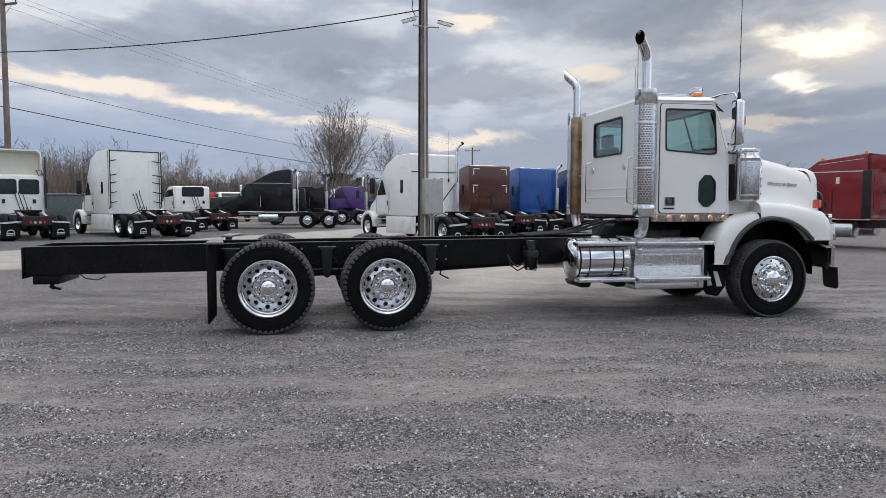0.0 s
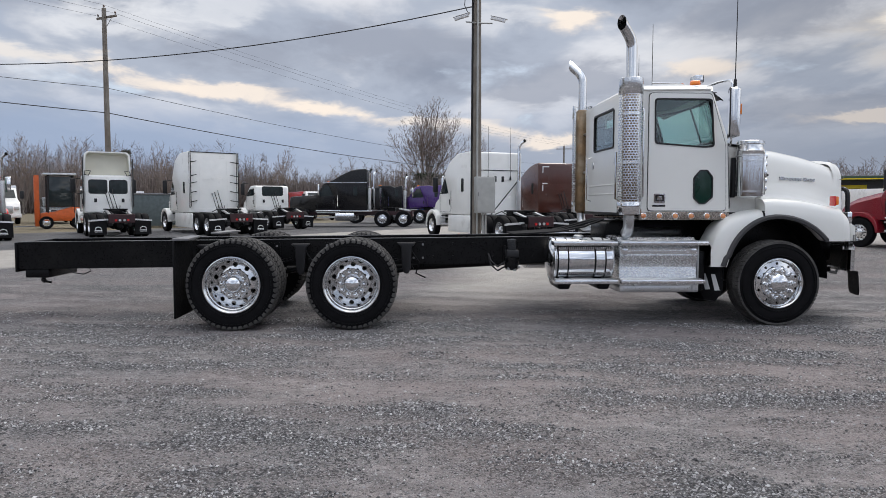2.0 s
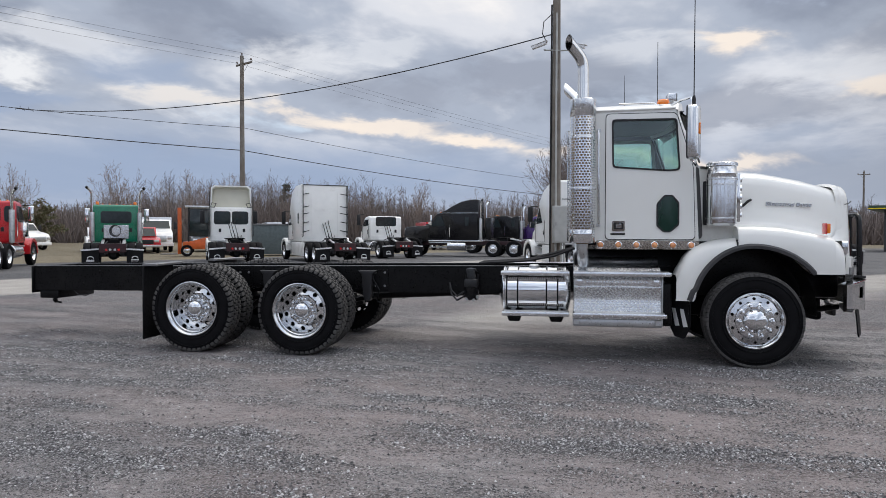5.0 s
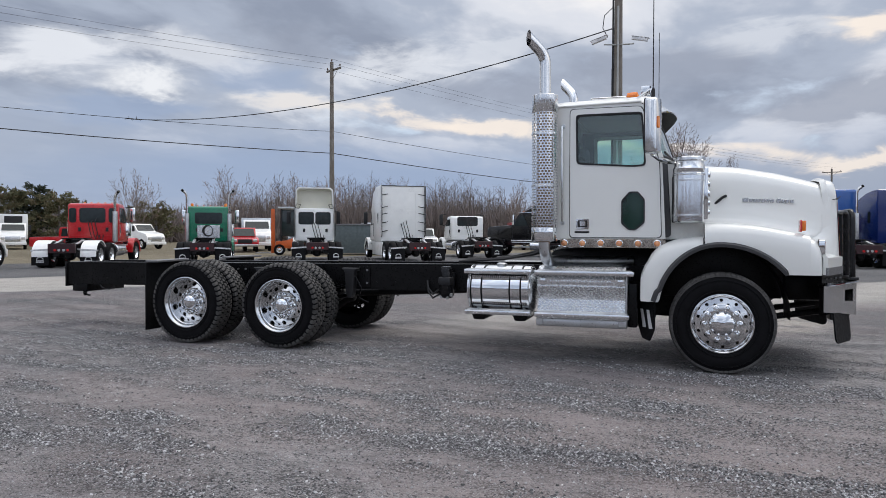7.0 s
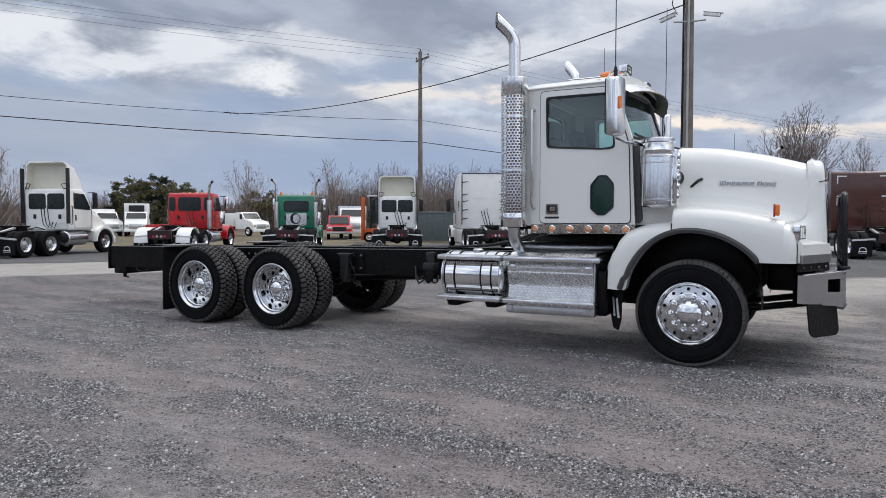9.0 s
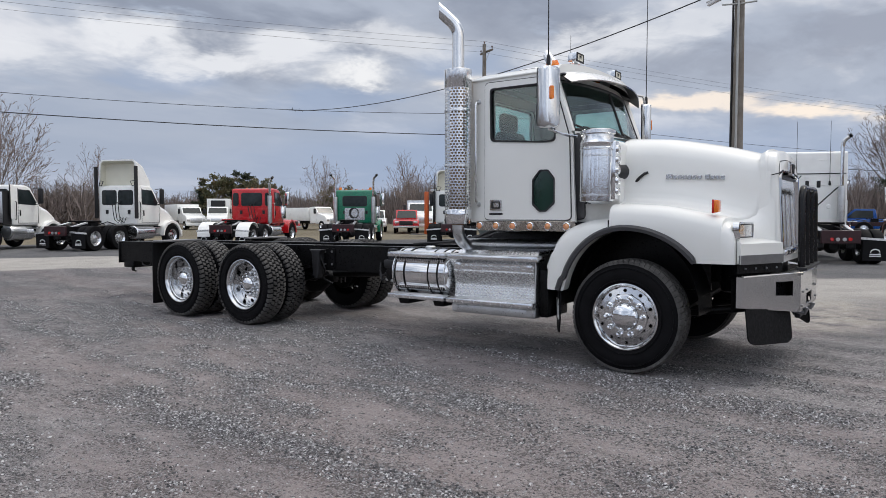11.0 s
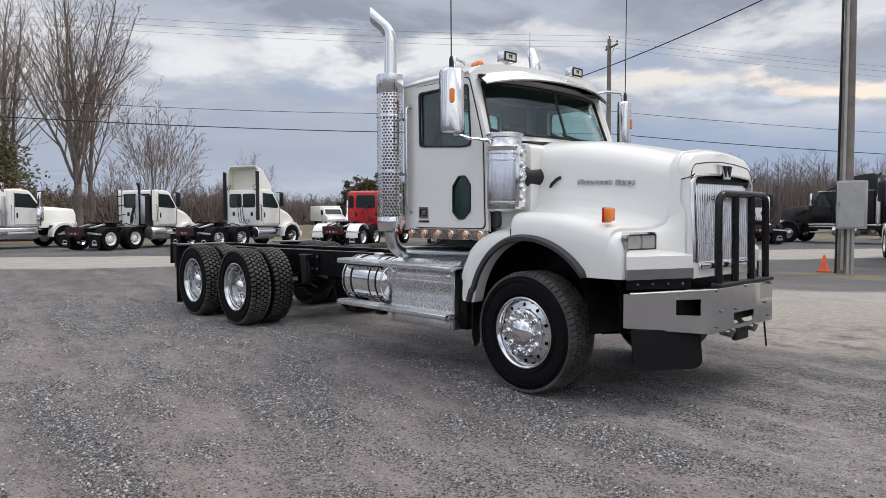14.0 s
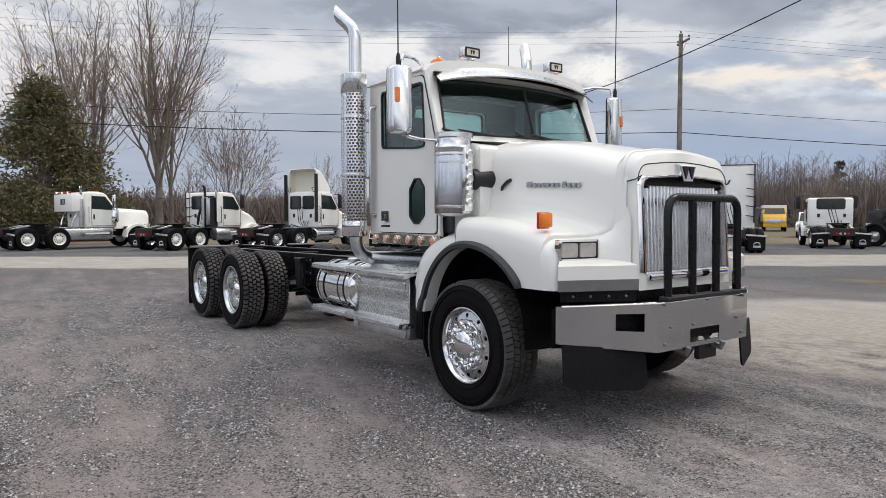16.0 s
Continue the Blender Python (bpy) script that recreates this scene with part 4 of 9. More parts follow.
    for x in (-6.2, -5.45, -4.35):
        bm = B()
        t = rail_z(x)
        panel(bm, [(x - 0.10, t - 0.04), (x + 0.10, t - 0.04), (x + 0.10, t - 0.30), (x - 0.10, t - 0.30)], [], "y", s * 0.476, s * 0.490)
        pl = part("rail_gusset", bm, BLACK, truck)
        for dx, dz in ((-0.06, 0.08), (0.06, 0.08), (-0.06, 0.25), (0.06, 0.25)):
            bm = B()
            rod(bm, (x + dx, s * 0.488, t - dz), (x + dx, s * 0.505, t - dz), 0.015, 6)
            part("bolt", bm, STEEL_GREY, pl)
    # mudflap behind the drive wheels, on its bracket
    bm = B()
    box(bm, -7.185, -7.165, s * 0.93 - 0.34, s * 0.93 + 0.34, 0.14, 1.04, 0.006, 1)
    part("rear_mudflap", bm, FLAP, truck, "black rubber mudflap")
    bm = B()
    prism(bm, [(-7.23, s * 0.47), (-7.10, s * 0.47), (-7.00, s * 1.24), (-7.20, s * 1.24)], "z", 1.045, 1.075, 0.006, 1)
    part("flap_bracket", bm, STEEL_GREY, truck)
# air dryer on the frame side
bm = B()
lathe(bm, [(0.001, 0.64), (0.07, 0.64), (0.095, 0.67), (0.095, 0.80), (0.07, 0.82), (0.075, 0.99), (0.06, 1.03), (0.001, 1.035)], "z", (-3.16, -0.60, 0), 20)
dry = part("air_dryer", bm, GLOSS_BLACK, truck)
bm = B()
box(bm, -3.25, -3.07, -0.55, -0.47, 0.72, 0.95, 0.015)
part("dryer_bracket", bm, BLACK, dry)
bm = B()
box(bm, -3.24, -3.08, -0.70, -0.52, 0.80, 0.90, 0.02)
part("dryer_valve_block", bm, PLASTIC, dry)
for dx, dz in ((-0.05, 0.70), (0.03, 0.69), (0.08, 0.72)):
    bm = B()
    lathe(bm, [(0.001, 0), (0.022, 0.004), (0.022, 0.035), (0.014, 0.04)], "z", (-3.16 + dx, -0.66, dz - 0.06), 8)
    part("dryer_fitting", bm, DULL_ALU, dry)
for k in range(2):
    bm = B()
    tube(bm, [(-3.22, -0.62, 0.70 + 0.06 * k), (-3.34, -0.60, 0.63 + 0.05 * k), (-3.42, -0.54, 0.70 + 0.05 * k), (-3.45, -0.49, 0.80 + 0.04 * k)], 0.012, 6)
    part("air_line", bm, PLASTIC, dry)
bm = B()
lathe(bm, [(0.001, -0.05), (0.12, -0.03), (0.135, 0.0), (0.135, 0.7), (0.12, 0.73), (0.001, 0.75)], "x", (-3.0, 0.72, 0.72), 20)
part("air_tank", bm, BLACK, truck)
bm = B()
lathe(bm, [(0.001, -0.05), (0.24, -0.03), (0.27, 0.0), (0.27, 1.1), (0.24, 1.13), (0.001, 1.15)], "x", (-2.75, 0.88, 0.79), 28)
part("far_side_fuel_tank", bm, ALU, truck)
bm = B()
prism(bm, smoothed([(-1.9, 0.85), (-1.9, 1.25), (-0.6, 1.3), (0.4, 1.25), (0.7, 0.8), (0.2, 0.45), (-0.9, 0.5)], 0.1), "y", -0.36, 0.36, 0.03)
part("engine_and_gearbox", bm, BLACK, truck)
for k in range(5):
    bm = B()
    y = -0.3 + 0.13 * k
    tube(bm, [(-1.9, y, 1.28), (-2.15, y + 0.03, 1.18 + 0.03 * (k % 2)), (-2.5, y - 0.05, 1.12), (-3.1, y + 0.04, 1.08)], 0.016, 6)
    part("brake_hose", bm, PLASTIC, truck)

# -- fuel tank, tool box and steps on the near side --
YC = -0.905
bm = B()
lathe(bm, [(0.001, -2.790), (0.07, -2.786), (0.14, -2.773), (0.20, -2.751), (0.245, -2.722), (0.264, -2.702), (0.268, -2.685), (0.268, -2.03), (0.262, -2.012), (0.24, -1.99), (0.16, -1.962), (0.001, -1.95)], "x", (0, YC, 0.80), 48)
tank = part("fuel_tank", bm, CHROME, truck, "polished round aluminium fuel tank")
for x in (-2.622, -2.17):
    bm = B()
    lathe(bm, [(0.267, x - 0.056), (0.272, x - 0.054), (0.272, x + 0.054), (0.267, x + 0.056)], "x", (0, YC, 0.80), 48)
    strap = part("tank_strap", bm, CHROME, tank, "bright tank strap with black rubber edges")
    for d in (-0.062, 0.062):
        bm = B()
        lathe(bm, [(0.267, x + d - 0.010), (0.275, x + d - 0.008), (0.275, x + d + 0.008), (0.267, x + d + 0.010)], "x", (0, YC, 0.80), 48)
        part("strap_rubber", bm, BLACK, strap)
for x in (-2.72, -2.022):
    bm = B()
    lathe(bm, [(0.262, x - 0.010), (0.272, x - 0.006), (0.272, x + 0.006), (0.262, x + 0.010)], "x", (0, YC, 0.80), 48)
    part("tank_end_bead", bm, ALU, tank)
bm = B()
lathe(bm, [(0.06, 1.055), (0.062, 1.085), (0.045, 1.10), (0.001, 1.10)], "z", (-2.38, YC, 0), 18)
part("filler_cap", bm, DULL_ALU, tank)
for z in (0.945, 0.655):
    bm = B()
    yy = YC - math.sqrt(max(0, 0.268 ** 2 - (z - 0.80) ** 2)) - 0.004
    box(bm, -2.69, -2.04, yy - 0.001, yy + 0.014, z - 0.026, z + 0.026, 0.003, 1)
    part("grip_strip", bm, BLACK, tank)
    for k in range(26):
        x = -2.68 + k * 0.0245
        bm = B()
        yy = YC - math.sqrt(max(0, 0.268 ** 2 - (z - 0.80) ** 2)) - 0.004
        prism(bm, [(x, z - 0.016), (x + 0.012, z - 0.016), (x + 0.020, z + 0.016), (x + 0.008, z + 0.016)], "y", yy - 0.004, yy + 0.012)
        part("grip_tooth", bm, ALU, tank, smooth=0)
for x in (-2.60, -2.12):
    bm = B()
    prism(bm, [(x - 0.09, 0.52), (x + 0.09, 0.52), (x + 0.06, 0.45), (x - 0.06, 0.45)], "y", -1.12, -0.62, 0.01)
    part("tank_bracket", bm, BLACK, tank)
# tool box clad in tread plate
bm = B()
prism(bm, [(-1.10, 0.585), (-1.085, 0.715), (-1.088, 0.72), (-1.125, 0.862), (-1.118, 0.87), (-1.118, 0.945), (-1.00, 1.075), (-0.55, 1.085), (-0.55, 0.50), (-1.14, 0.50), (-1.14, 0.575)], "x", -1.925, -0.965, 0.004, 1)
tool = part("tool_box", bm, PLATE, truck, "tread-plate step box", smooth=12)
bm = B()
box(bm, -1.922, -0.968, -1.124, -1.112, 0.872, 0.944, 0.003, 1)
part("boss_strip", bm, ALU, tool, "plain strip with a row of bosses")
for x in (-1.895, -1.0):
    bm = B()
    box(bm, x - 0.035, x + 0.035, -1.15, -1.125, 0.43, 0.50, 0.004, 1)
    part("hanger_lug", bm, DULL_ALU, tool)
bm = B()
box(bm, -1.93, -0.95, -1.13, -0.56, 0.41, 0.50, 0.012)
part("box_base", bm, DULL_ALU, tool)
bm = B()
box(bm, -0.962, -0.945, -1.115, -0.56, 0.43, 1.04, 0.004, 1)
part("box_end_panel", bm, DULL_ALU, tool)
bm = B()
box(bm, -0.944, -0.84, -1.05, -0.58, 0.42, 0.90, 0.02)
part("battery_box_end", bm, BLACK, tool)
for k in range(11):
    bm = B()
    lathe(bm, [(0.010, 0.0), (0.016, -0.008), (0.022, -0.006), (0.025, 0.0), (0.025, 0.006)], "y", (-1.76 + k * 0.062, -1.125, 0.908), 14)
    part("drain_boss", bm, CHROME, tool)
for x in (-1.86, -1.02):
    bm = B()
    box(bm, x - 0.03, x + 0.03, -1.135, -1.11, 0.87, 0.95, 0.01)
    part("box_latch", bm, CHROME, tool)
for x0, x1, z0, y0 in ((-2.75, -1.975, 0.985, -1.225), (-1.935, -0.875, 0.985, -1.235), (-2.735, -1.975, 0.525, -1.245), (-1.935, -0.92, 0.525, -1.255)):
    bm = B()
    box(bm, x0, x1, y0, y0 + 0.17, z0, z0 + 0.05, 0.008)
    st = part("step", bm, ALU, truck, "ribbed aluminium step")
    for k in range(4):
        bm = B()
        box(bm, x0 + 0.02, x1 - 0.02, y0 + 0.018 + 0.037 * k, y0 + 0.040 + 0.037 * k, z0 + 0.05, z0 + 0.056, 0.002, 1)
        part("tread_rib", bm, DULL_ALU, st)
    bm = B()
    for x in (x0 + 0.12, x1 - 0.12):
        box(bm, x - 0.025, x + 0.025, y0 + 0.03, y0 + 0.24, z0 + 0.005, z0 + 0.045, 0.005, 1)
    part("step_bracket", bm, DULL_ALU, st)

# -- cab shell --
HW = 1.045
CB, CT = -1.83, 2.86
win = smoothed([(-1.495, 2.215), (-1.505, 2.74), (-0.815, 2.74), (-0.775, 2.18), (-0.90, 2.17)], 0.045)
door = smoothed([(-1.575, 1.40), (-1.575, 2.81), (-0.815, 2.81), (-0.63, 2.20), (-0.605, 1.40)], 0.05)
octo = smoothed([(-1.01, 1.56), (-1.01, 1.79), (-0.935, 1.885), (-0.85, 1.885), (-0.785, 1.80), (-0.785, 1.57), (-0.87, 1.49), (-0.94, 1.49)], 0.014, 3)
side = [(CB + 0.10, 1.37), (CB + 0.10, CT), (-0.82, CT), (-0.60, 2.22), (-0.56, 1.37)]
WSX = lambda u, v: -0.475 - 0.15 * abs(u) ** 2.2 - 0.17 * v
WS = lambda u, v: Vector((WSX(u, v), u * (0.955 - 0.05 * v), 2.285 + 0.49 * v))
for s in (-1, 1):
    bm = B()
    panel(bm, side, [grow(win, 0.02), grow(octo, 0.01)], "y", s * (HW - 0.03), s * HW)
    part("cab_side", bm, WHITE, truck, smooth=20)
    bm = B()
    panel(bm, [(CB + 0.14, 1.40), (CB + 0.14, CT - 0.03), (-0.84, CT - 0.03), (-0.63, 2.22), (-0.60, 1.40)], [grow(win, 0.03), grow(octo, 0.015)], "y", s * (HW - 0.052), s * (HW - 0.036))
    part("cab_lining", bm, INTERIOR, truck, "grey inner lining", smooth=20)
    bm = B()
    panel(bm, door, [win, octo], "y", s * (HW + 0.003), s * (HW + 0.016))
    d = part("door", bm, WHITE, truck, "white cab door with a small octagonal window", smooth=20)
    bm = B()
    panel(bm, grow(door, 0.008), [grow(door, -0.004)], "y", s * (HW + 0.001), s * (HW + 0.006))
    part("door_seal", bm, PLASTIC, d)
    bm = B()
    panel(bm, grow(win, 0.010), [grow(win, -0.008)], "y", s * (HW + 0.004), s * (HW + 0.024))
    part("window_rubber", bm, PLASTIC, d)
    bm = B()
    prism(bm, win, "y", s * (HW - 0.008), s * (HW - 0.002))
    g = part("window_pane", bm, GLASS, d, "green-tinted glass")
    g.visible_shadow = False
    bm = B()
    panel(bm, grow(octo, 0.011), [grow(octo, -0.004)], "y", s * (HW + 0.004), s * (HW + 0.026))
    part("octagon_rubber", bm, PLASTIC, d)
    bm = B()
    prism(bm, octo, "y", s * (HW + 0.004), s * (HW + 0.012))
    part("octagon_pane", bm, GREEN_GLASS, d, "dark green tinted pane")
    bm = B()
    panel(bm, rounded(-1.505, -1.365, 1.495, 1.605, 0.012), [rounded(-1.488, -1.382, 1.512, 1.588, 0.01)], "y", s * (HW + 0.01), s * (HW + 0.03))
    hdl = part("door_handle", bm, CHROME, d, "square chrome paddle handle")
    bm = B()
    prism(bm, rounded(-1.488, -1.382, 1.512, 1.588, 0.01), "y", s * (HW + 0.010), s * (HW + 0.018))
    part("handle_recess", bm, PLASTIC, hdl)
    bm = B()
    prism(bm, rounded(-1.462, -1.400, 1.525, 1.575, 0.008), "y", s * (HW + 0.012), s * (HW + 0.028))
    part("paddle", bm, CHROME, hdl)
    bm = B()
    box(bm, -1.52, -1.36, s * (HW + 0.018) - 0.003, s * (HW + 0.018) + 0.003, 1.447, 1.468, 0.002, 1)
    part("model_plate", bm, PLASTIC, d)
    # rounded rear corner and A-pillar
    bm = B()
    rings = []
    for k in range(7):
        a = radians(90 * k / 6)
        x, y = CB + 0.10 - 0.10 * math.sin(a), HW - 0.10 + 0.10 * math.cos(a)
        rings.append([(x, s * y, 1.37), (x, s * y, CT)])
    loft(bm, rings, False, False)
    part("cab_corner", bm, WHITE, truck)
    bm = B()
    rings = []
    for v in (-0.06, 0.0, 0.25, 0.5, 0.75, 1.0, 1.12):
        p = WS(s, v)
        q = Vector((-0.60 - 0.22 * max(0, (p.z - 2.22)) / 0.64, s * HW, p.z))
        m = (p + q) / 2 + Vector((0.028, s * 0.02, 0))
        rings.append([p, (p + m) / 2 + Vector((0.010, s * 0.006, 0)), m, (m + q) / 2 + Vector((0.008, s * 0.010, 0)), q])
    loft(bm, rings, False, False)
    part("a_pillar", bm, WHITE, truck)
    bm = B()
    tube(bm, [(-1.65, s * (HW - 0.005), 1.56), (-1.652, s * (HW + 0.05), 1.575), (-1.655, s * (HW + 0.06), 1.61), (-1.66, s * (HW + 0.06), 2.58), (-1.66, s * (HW + 0.05), 2.615), (-1.66, s * (HW - 0.005), 2.63)], 0.013, 10)
    gr = part("grab_rail", bm, SATIN, truck, "slim grab rail behind the door")
    for z in (1.56, 2.63):
        bm = B()
        lathe(bm, [(0.001, -0.012), (0.024, -0.010), (0.028, 0.006)], "y", (-1.655, s * HW, z), 12)
        bm.transform(Matrix.Translation((0, s * HW, 0)) @ Matrix.Diagonal((1, -s, 1, 1)) @ Matrix.Translation((0, -s * HW, 0)))
        part("rail_foot", bm, DULL_ALU, gr)
    # polished sill with amber lamps
    bm = B()
    box(bm, -1.68, -0.56, s * (HW + 0.004) - 0.012, s * (HW + 0.004) + 0.012, 1.285, 1.385, 0.006, 1)
    sill = part("sill_panel", bm, SILL, truck, "polished sill strip with amber lamps")
    for k in range(6):
        x = -1.632 + k * 0.1975
        bm = B()
        lathe(bm, [(0.041, 0.0), (0.041, -0.014), (0.033, -0.019), (0.029, -0.012)], "y", (x, s * (HW + 0.016), 1.335), 20)
        if s > 0:
            for v in bm.verts:
                v.co.y = 2 * (HW + 0.016) - v.co.y
        part("sill_lamp", bm, CHROME, sill, "round lamp in a chrome bezel")
        bm = B()
        lathe(bm, [(0.030, -0.010), (0.024, -0.022), (0.012, -0.028), (0.001, -0.03)], "y", (x, s * (HW + 0.016), 1.335), 20)
        if s > 0:
            for v in bm.verts:
                v.co.y = 2 * (HW + 0.016) - v.co.y
        part("amber_lens", bm, PALE_AMBER, sill)
# roof
bm = B()
NX, NY = 12, 20
rows = []
for i in range(NX + 1):
    f = i / NX
    row = []
    for j in range(NY + 1):
        u = -1 + 2 * j / NY
        xf = -0.80 + 0.17 * (1 - abs(u) ** 2.4)
        x = CB + (xf - CB) * f
        edge = 1 - abs(u) ** 6
        back = min(1.0, (f / 0.12)) ** 0.5
        z = CT - 0.01 + 0.095 * (0.35 + 0.65 * edge) * back + 0.02 * f
        if abs(u) > 0.999:
            z = CT - 0.012
        if i == 0:
            z = CT - 0.012
        row.append(bm.verts.new((x, u * (HW + 0.002), z)))
    rows.append(row)
rows.append([bm.verts.new((v.co.x + 0.012, v.co.y, v.co.z - 0.10)) for v in rows[-1]])
for a, b in zip(rows, rows[1:]):
    for j in range(NY):
        bm.faces.new((a[j], a[j + 1], b[j + 1], b[j]))
part("cab_roof", bm, WHITE, truck, smooth=60)
bm = B()
box(bm, -1.60, -0.72, -0.98, 0.98, CT - 0.03, CT - 0.02)
part("headliner", bm, INTERIOR, truck)
for s in (-1, 1):
    bm = B()
    tube(bm, [(CB + 0.1, s * (HW + 0.006), CT - 0.012), (-0.82, s * (HW + 0.006), CT + 0.004)], 0.012, 8)
    part("drip_rail", bm, WHITE, truck)
# back wall with its window
bw = rounded(-0.47, 0.47, 2.21, 2.70, 0.05)
bm = B()
panel(bm, [(-HW + 0.10, 1.37), (-HW + 0.10, CT), (HW - 0.10, CT), (HW - 0.10, 1.37)], [bw], "x", CB, CB + 0.03)
part("cab_back", bm, WHITE, truck, smooth=20)
bm = B()
panel(bm, [(-HW + 0.12, 1.40), (-HW + 0.12, CT - 0.03), (HW - 0.12, CT - 0.03), (HW - 0.12, 1.40)], [grow(bw, 0.015)], "x", CB + 0.036, CB + 0.05)
part("back_lining", bm, INTERIOR, truck, "grey inner lining", smooth=20)
bm = B()
panel(bm, grow(bw, 0.012), [grow(bw, -0.010)], "x", CB - 0.012, CB + 0.02)
part("rear_window_rubber", bm, PLASTIC, truck)
bm = B()
prism(bm, bw, "x", CB + 0.008, CB + 0.014)
g = part("rear_window", bm, GLASS, truck, "green-tinted rear window")
g.visible_shadow = False
for y in (-0.78, 0.62):
    bm = B()
    tube(bm, [(CB, y, 1.52), (CB - 0.06, y, 1.54), (CB - 0.06, y, 2.12), (CB, y, 2.14)], 0.013, 8)
    part("grab_rail", bm, CHROME, truck)
for y in (-0.55, 0.52):
    bm = B()
    lathe(bm, [(0.001, -0.012), (0.045, -0.01), (0.05, 0.0)], "x", (CB, y, 2.02), 18)
    part("round_vent", bm, DULL_ALU, truck)
bm = B()
for y0, y1, z in ((-0.8, 0.8, 1.72), (-0.8, 0.8, 1.60)):
    box(bm, CB - 0.006, CB + 0.004, y0, y1, z, z + 0.02, 0.003, 1)
part("pressed_rib", bm, WHITE, truck)
bm = B()
box(bm, CB, -0.3, -HW + 0.03, HW - 0.03, 1.33, 1.38, 0.01)
part("cab_floor", bm, BLACK, truck)
# windscreen, its rubber and the divider
bm = B()
rows = [[WS(-1 + 2 * j / 16, i / 6) for j in range(17)] for i in range(7)]
loft(bm, rows, False, False)
loft(bm, [[p + Vector((-0.007, 0, -0.003)) for p in r] for r in rows], False, False)
g = part("windscreen", bm, GLASS, truck, "two-piece curved windscreen")
g.visible_shadow = False
for name, r, path in (("windscreen_rubber", 0.016, [WS(-1 + 2 * j / 16, 0) for j in range(17)] + [WS(1, i / 6) for i in range(1, 7)] + [WS(1 - 2 * j / 16, 1) for j in range(1, 17)] + [WS(-1, 1 - i / 6) for i in range(1, 7)]),
                      ("windscreen_divider", 0.014, [WS(0, i / 6) for i in range(7)])):
    bm = B()
    tube(bm, path, r, 8)
    part(name, bm, PLASTIC, truck)
bm = B()
rows = [[WS(-1 + 2 * j / 16, v) for j in range(17)] for v in (-0.02, -0.10)] + [[WS(-1 + 2 * j / 16, 0) + Vector((0.35, 0, -0.10)) for j in range(17)]]
loft(bm, rows, False, False)
rows = [[WS(-1 + 2 * j / 16, v) for j in range(17)] for v in (0.98, 1.06, 1.15)]
loft(bm, rows, False, False)
part("windscreen_surround", bm, WHITE, truck)
for y0 in (-0.50, 0.30):
    bm = B()
    a, b = WS(y0, 0.0) + Vector((0.03, 0, -0.01)), WS(y0 - 0.38, 0.07) + Vector((0.025, 0, 0))
    rod(bm, a, b, 0.008)
    rod(bm, (a + b) / 2 + Vector((0, -0.2, -0.02)), b + Vector((0, -0.18, -0.005)), 0.011)
    part("wiper", bm, PLASTIC, truck)
# stainless visor
bm = B()
rows = []
for v in (0.0, 0.35, 0.7, 1.0):
    row = []
    for j in range(17):
        u = -1 + 2 * j / 16
        b = WS(u * 0.99, 1.0)
        row.append(Vector((b.x - 0.20 + 0.40 * v - 0.05 * abs(u) * v, u * (0.97 + 0.02 * v), 3.004 - 0.05 * v - 0.125 * v * v - 0.085 * abs(u) ** 3)))
    rows.append(row)
loft(bm, rows + [[p - Vector((0.004, 0, 0.012)) for p in rows[-1]]], False, False)
vis = part("sun_visor", bm, ALU, truck, "polished stainless sun visor", smooth=60)
bm = B()
loft(bm, [[p - Vector((0.004, 0, 0.014)) for p in r] for r in rows], False, False)
part("visor_underside", bm, PLASTIC, vis)
# inside of the cab
bm = B()
prism(bm, smoothed([(-0.95, 1.4), (-0.95, 1.95), (-0.85, 2.16), (-0.55, 2.26), (-0.5, 1.4)], 0.06), "y", -0.96, 0.96, 0.02)
part("dashboard", bm, INTERIOR, truck)
for s in (-1, 1):
    bm = B()
    box(bm, -1.55, -1.08, s * 0.5 - 0.24, s * 0.5 + 0.24, 1.72, 1.86, 0.05)
    box(bm, -1.66, -1.50, s * 0.5 - 0.24, s * 0.5 + 0.24, 1.80, 2.36, 0.06)
    box(bm, -1.66, -1.55, s * 0.5 - 0.15, s * 0.5 + 0.15, 2.36, 2.56, 0.045)
    box(bm, -1.5, -1.15, s * 0.5 - 0.18, s * 0.5 + 0.18, 1.38, 1.72, 0.03)
    part("seat", bm, SEAT, truck, "dark cloth high-back seat")
bm = B()
c, up = Vector((-1.02, 0.5, 2.13)), Vector((0.45, 0, 1)).normalized()
side_v = Vector((0, 1, 0))
fw = up.cross(side_v)
ring = [c + (side_v * math.cos(math.tau * k / 28) + fw * math.sin(math.tau * k / 28)) * 0.22 for k in range(29)]
tube(bm, ring, 0.014, 8)
for k in (2, 14, 21):
    rod(bm, c, c + (side_v * math.cos(math.tau * k / 28) + fw * math.sin(math.tau * k / 28)) * 0.22, 0.012, 6)
rod(bm, c, c - up * 0.3, 0.03, 8)
part("steering_wheel", bm, PLASTIC, truck)

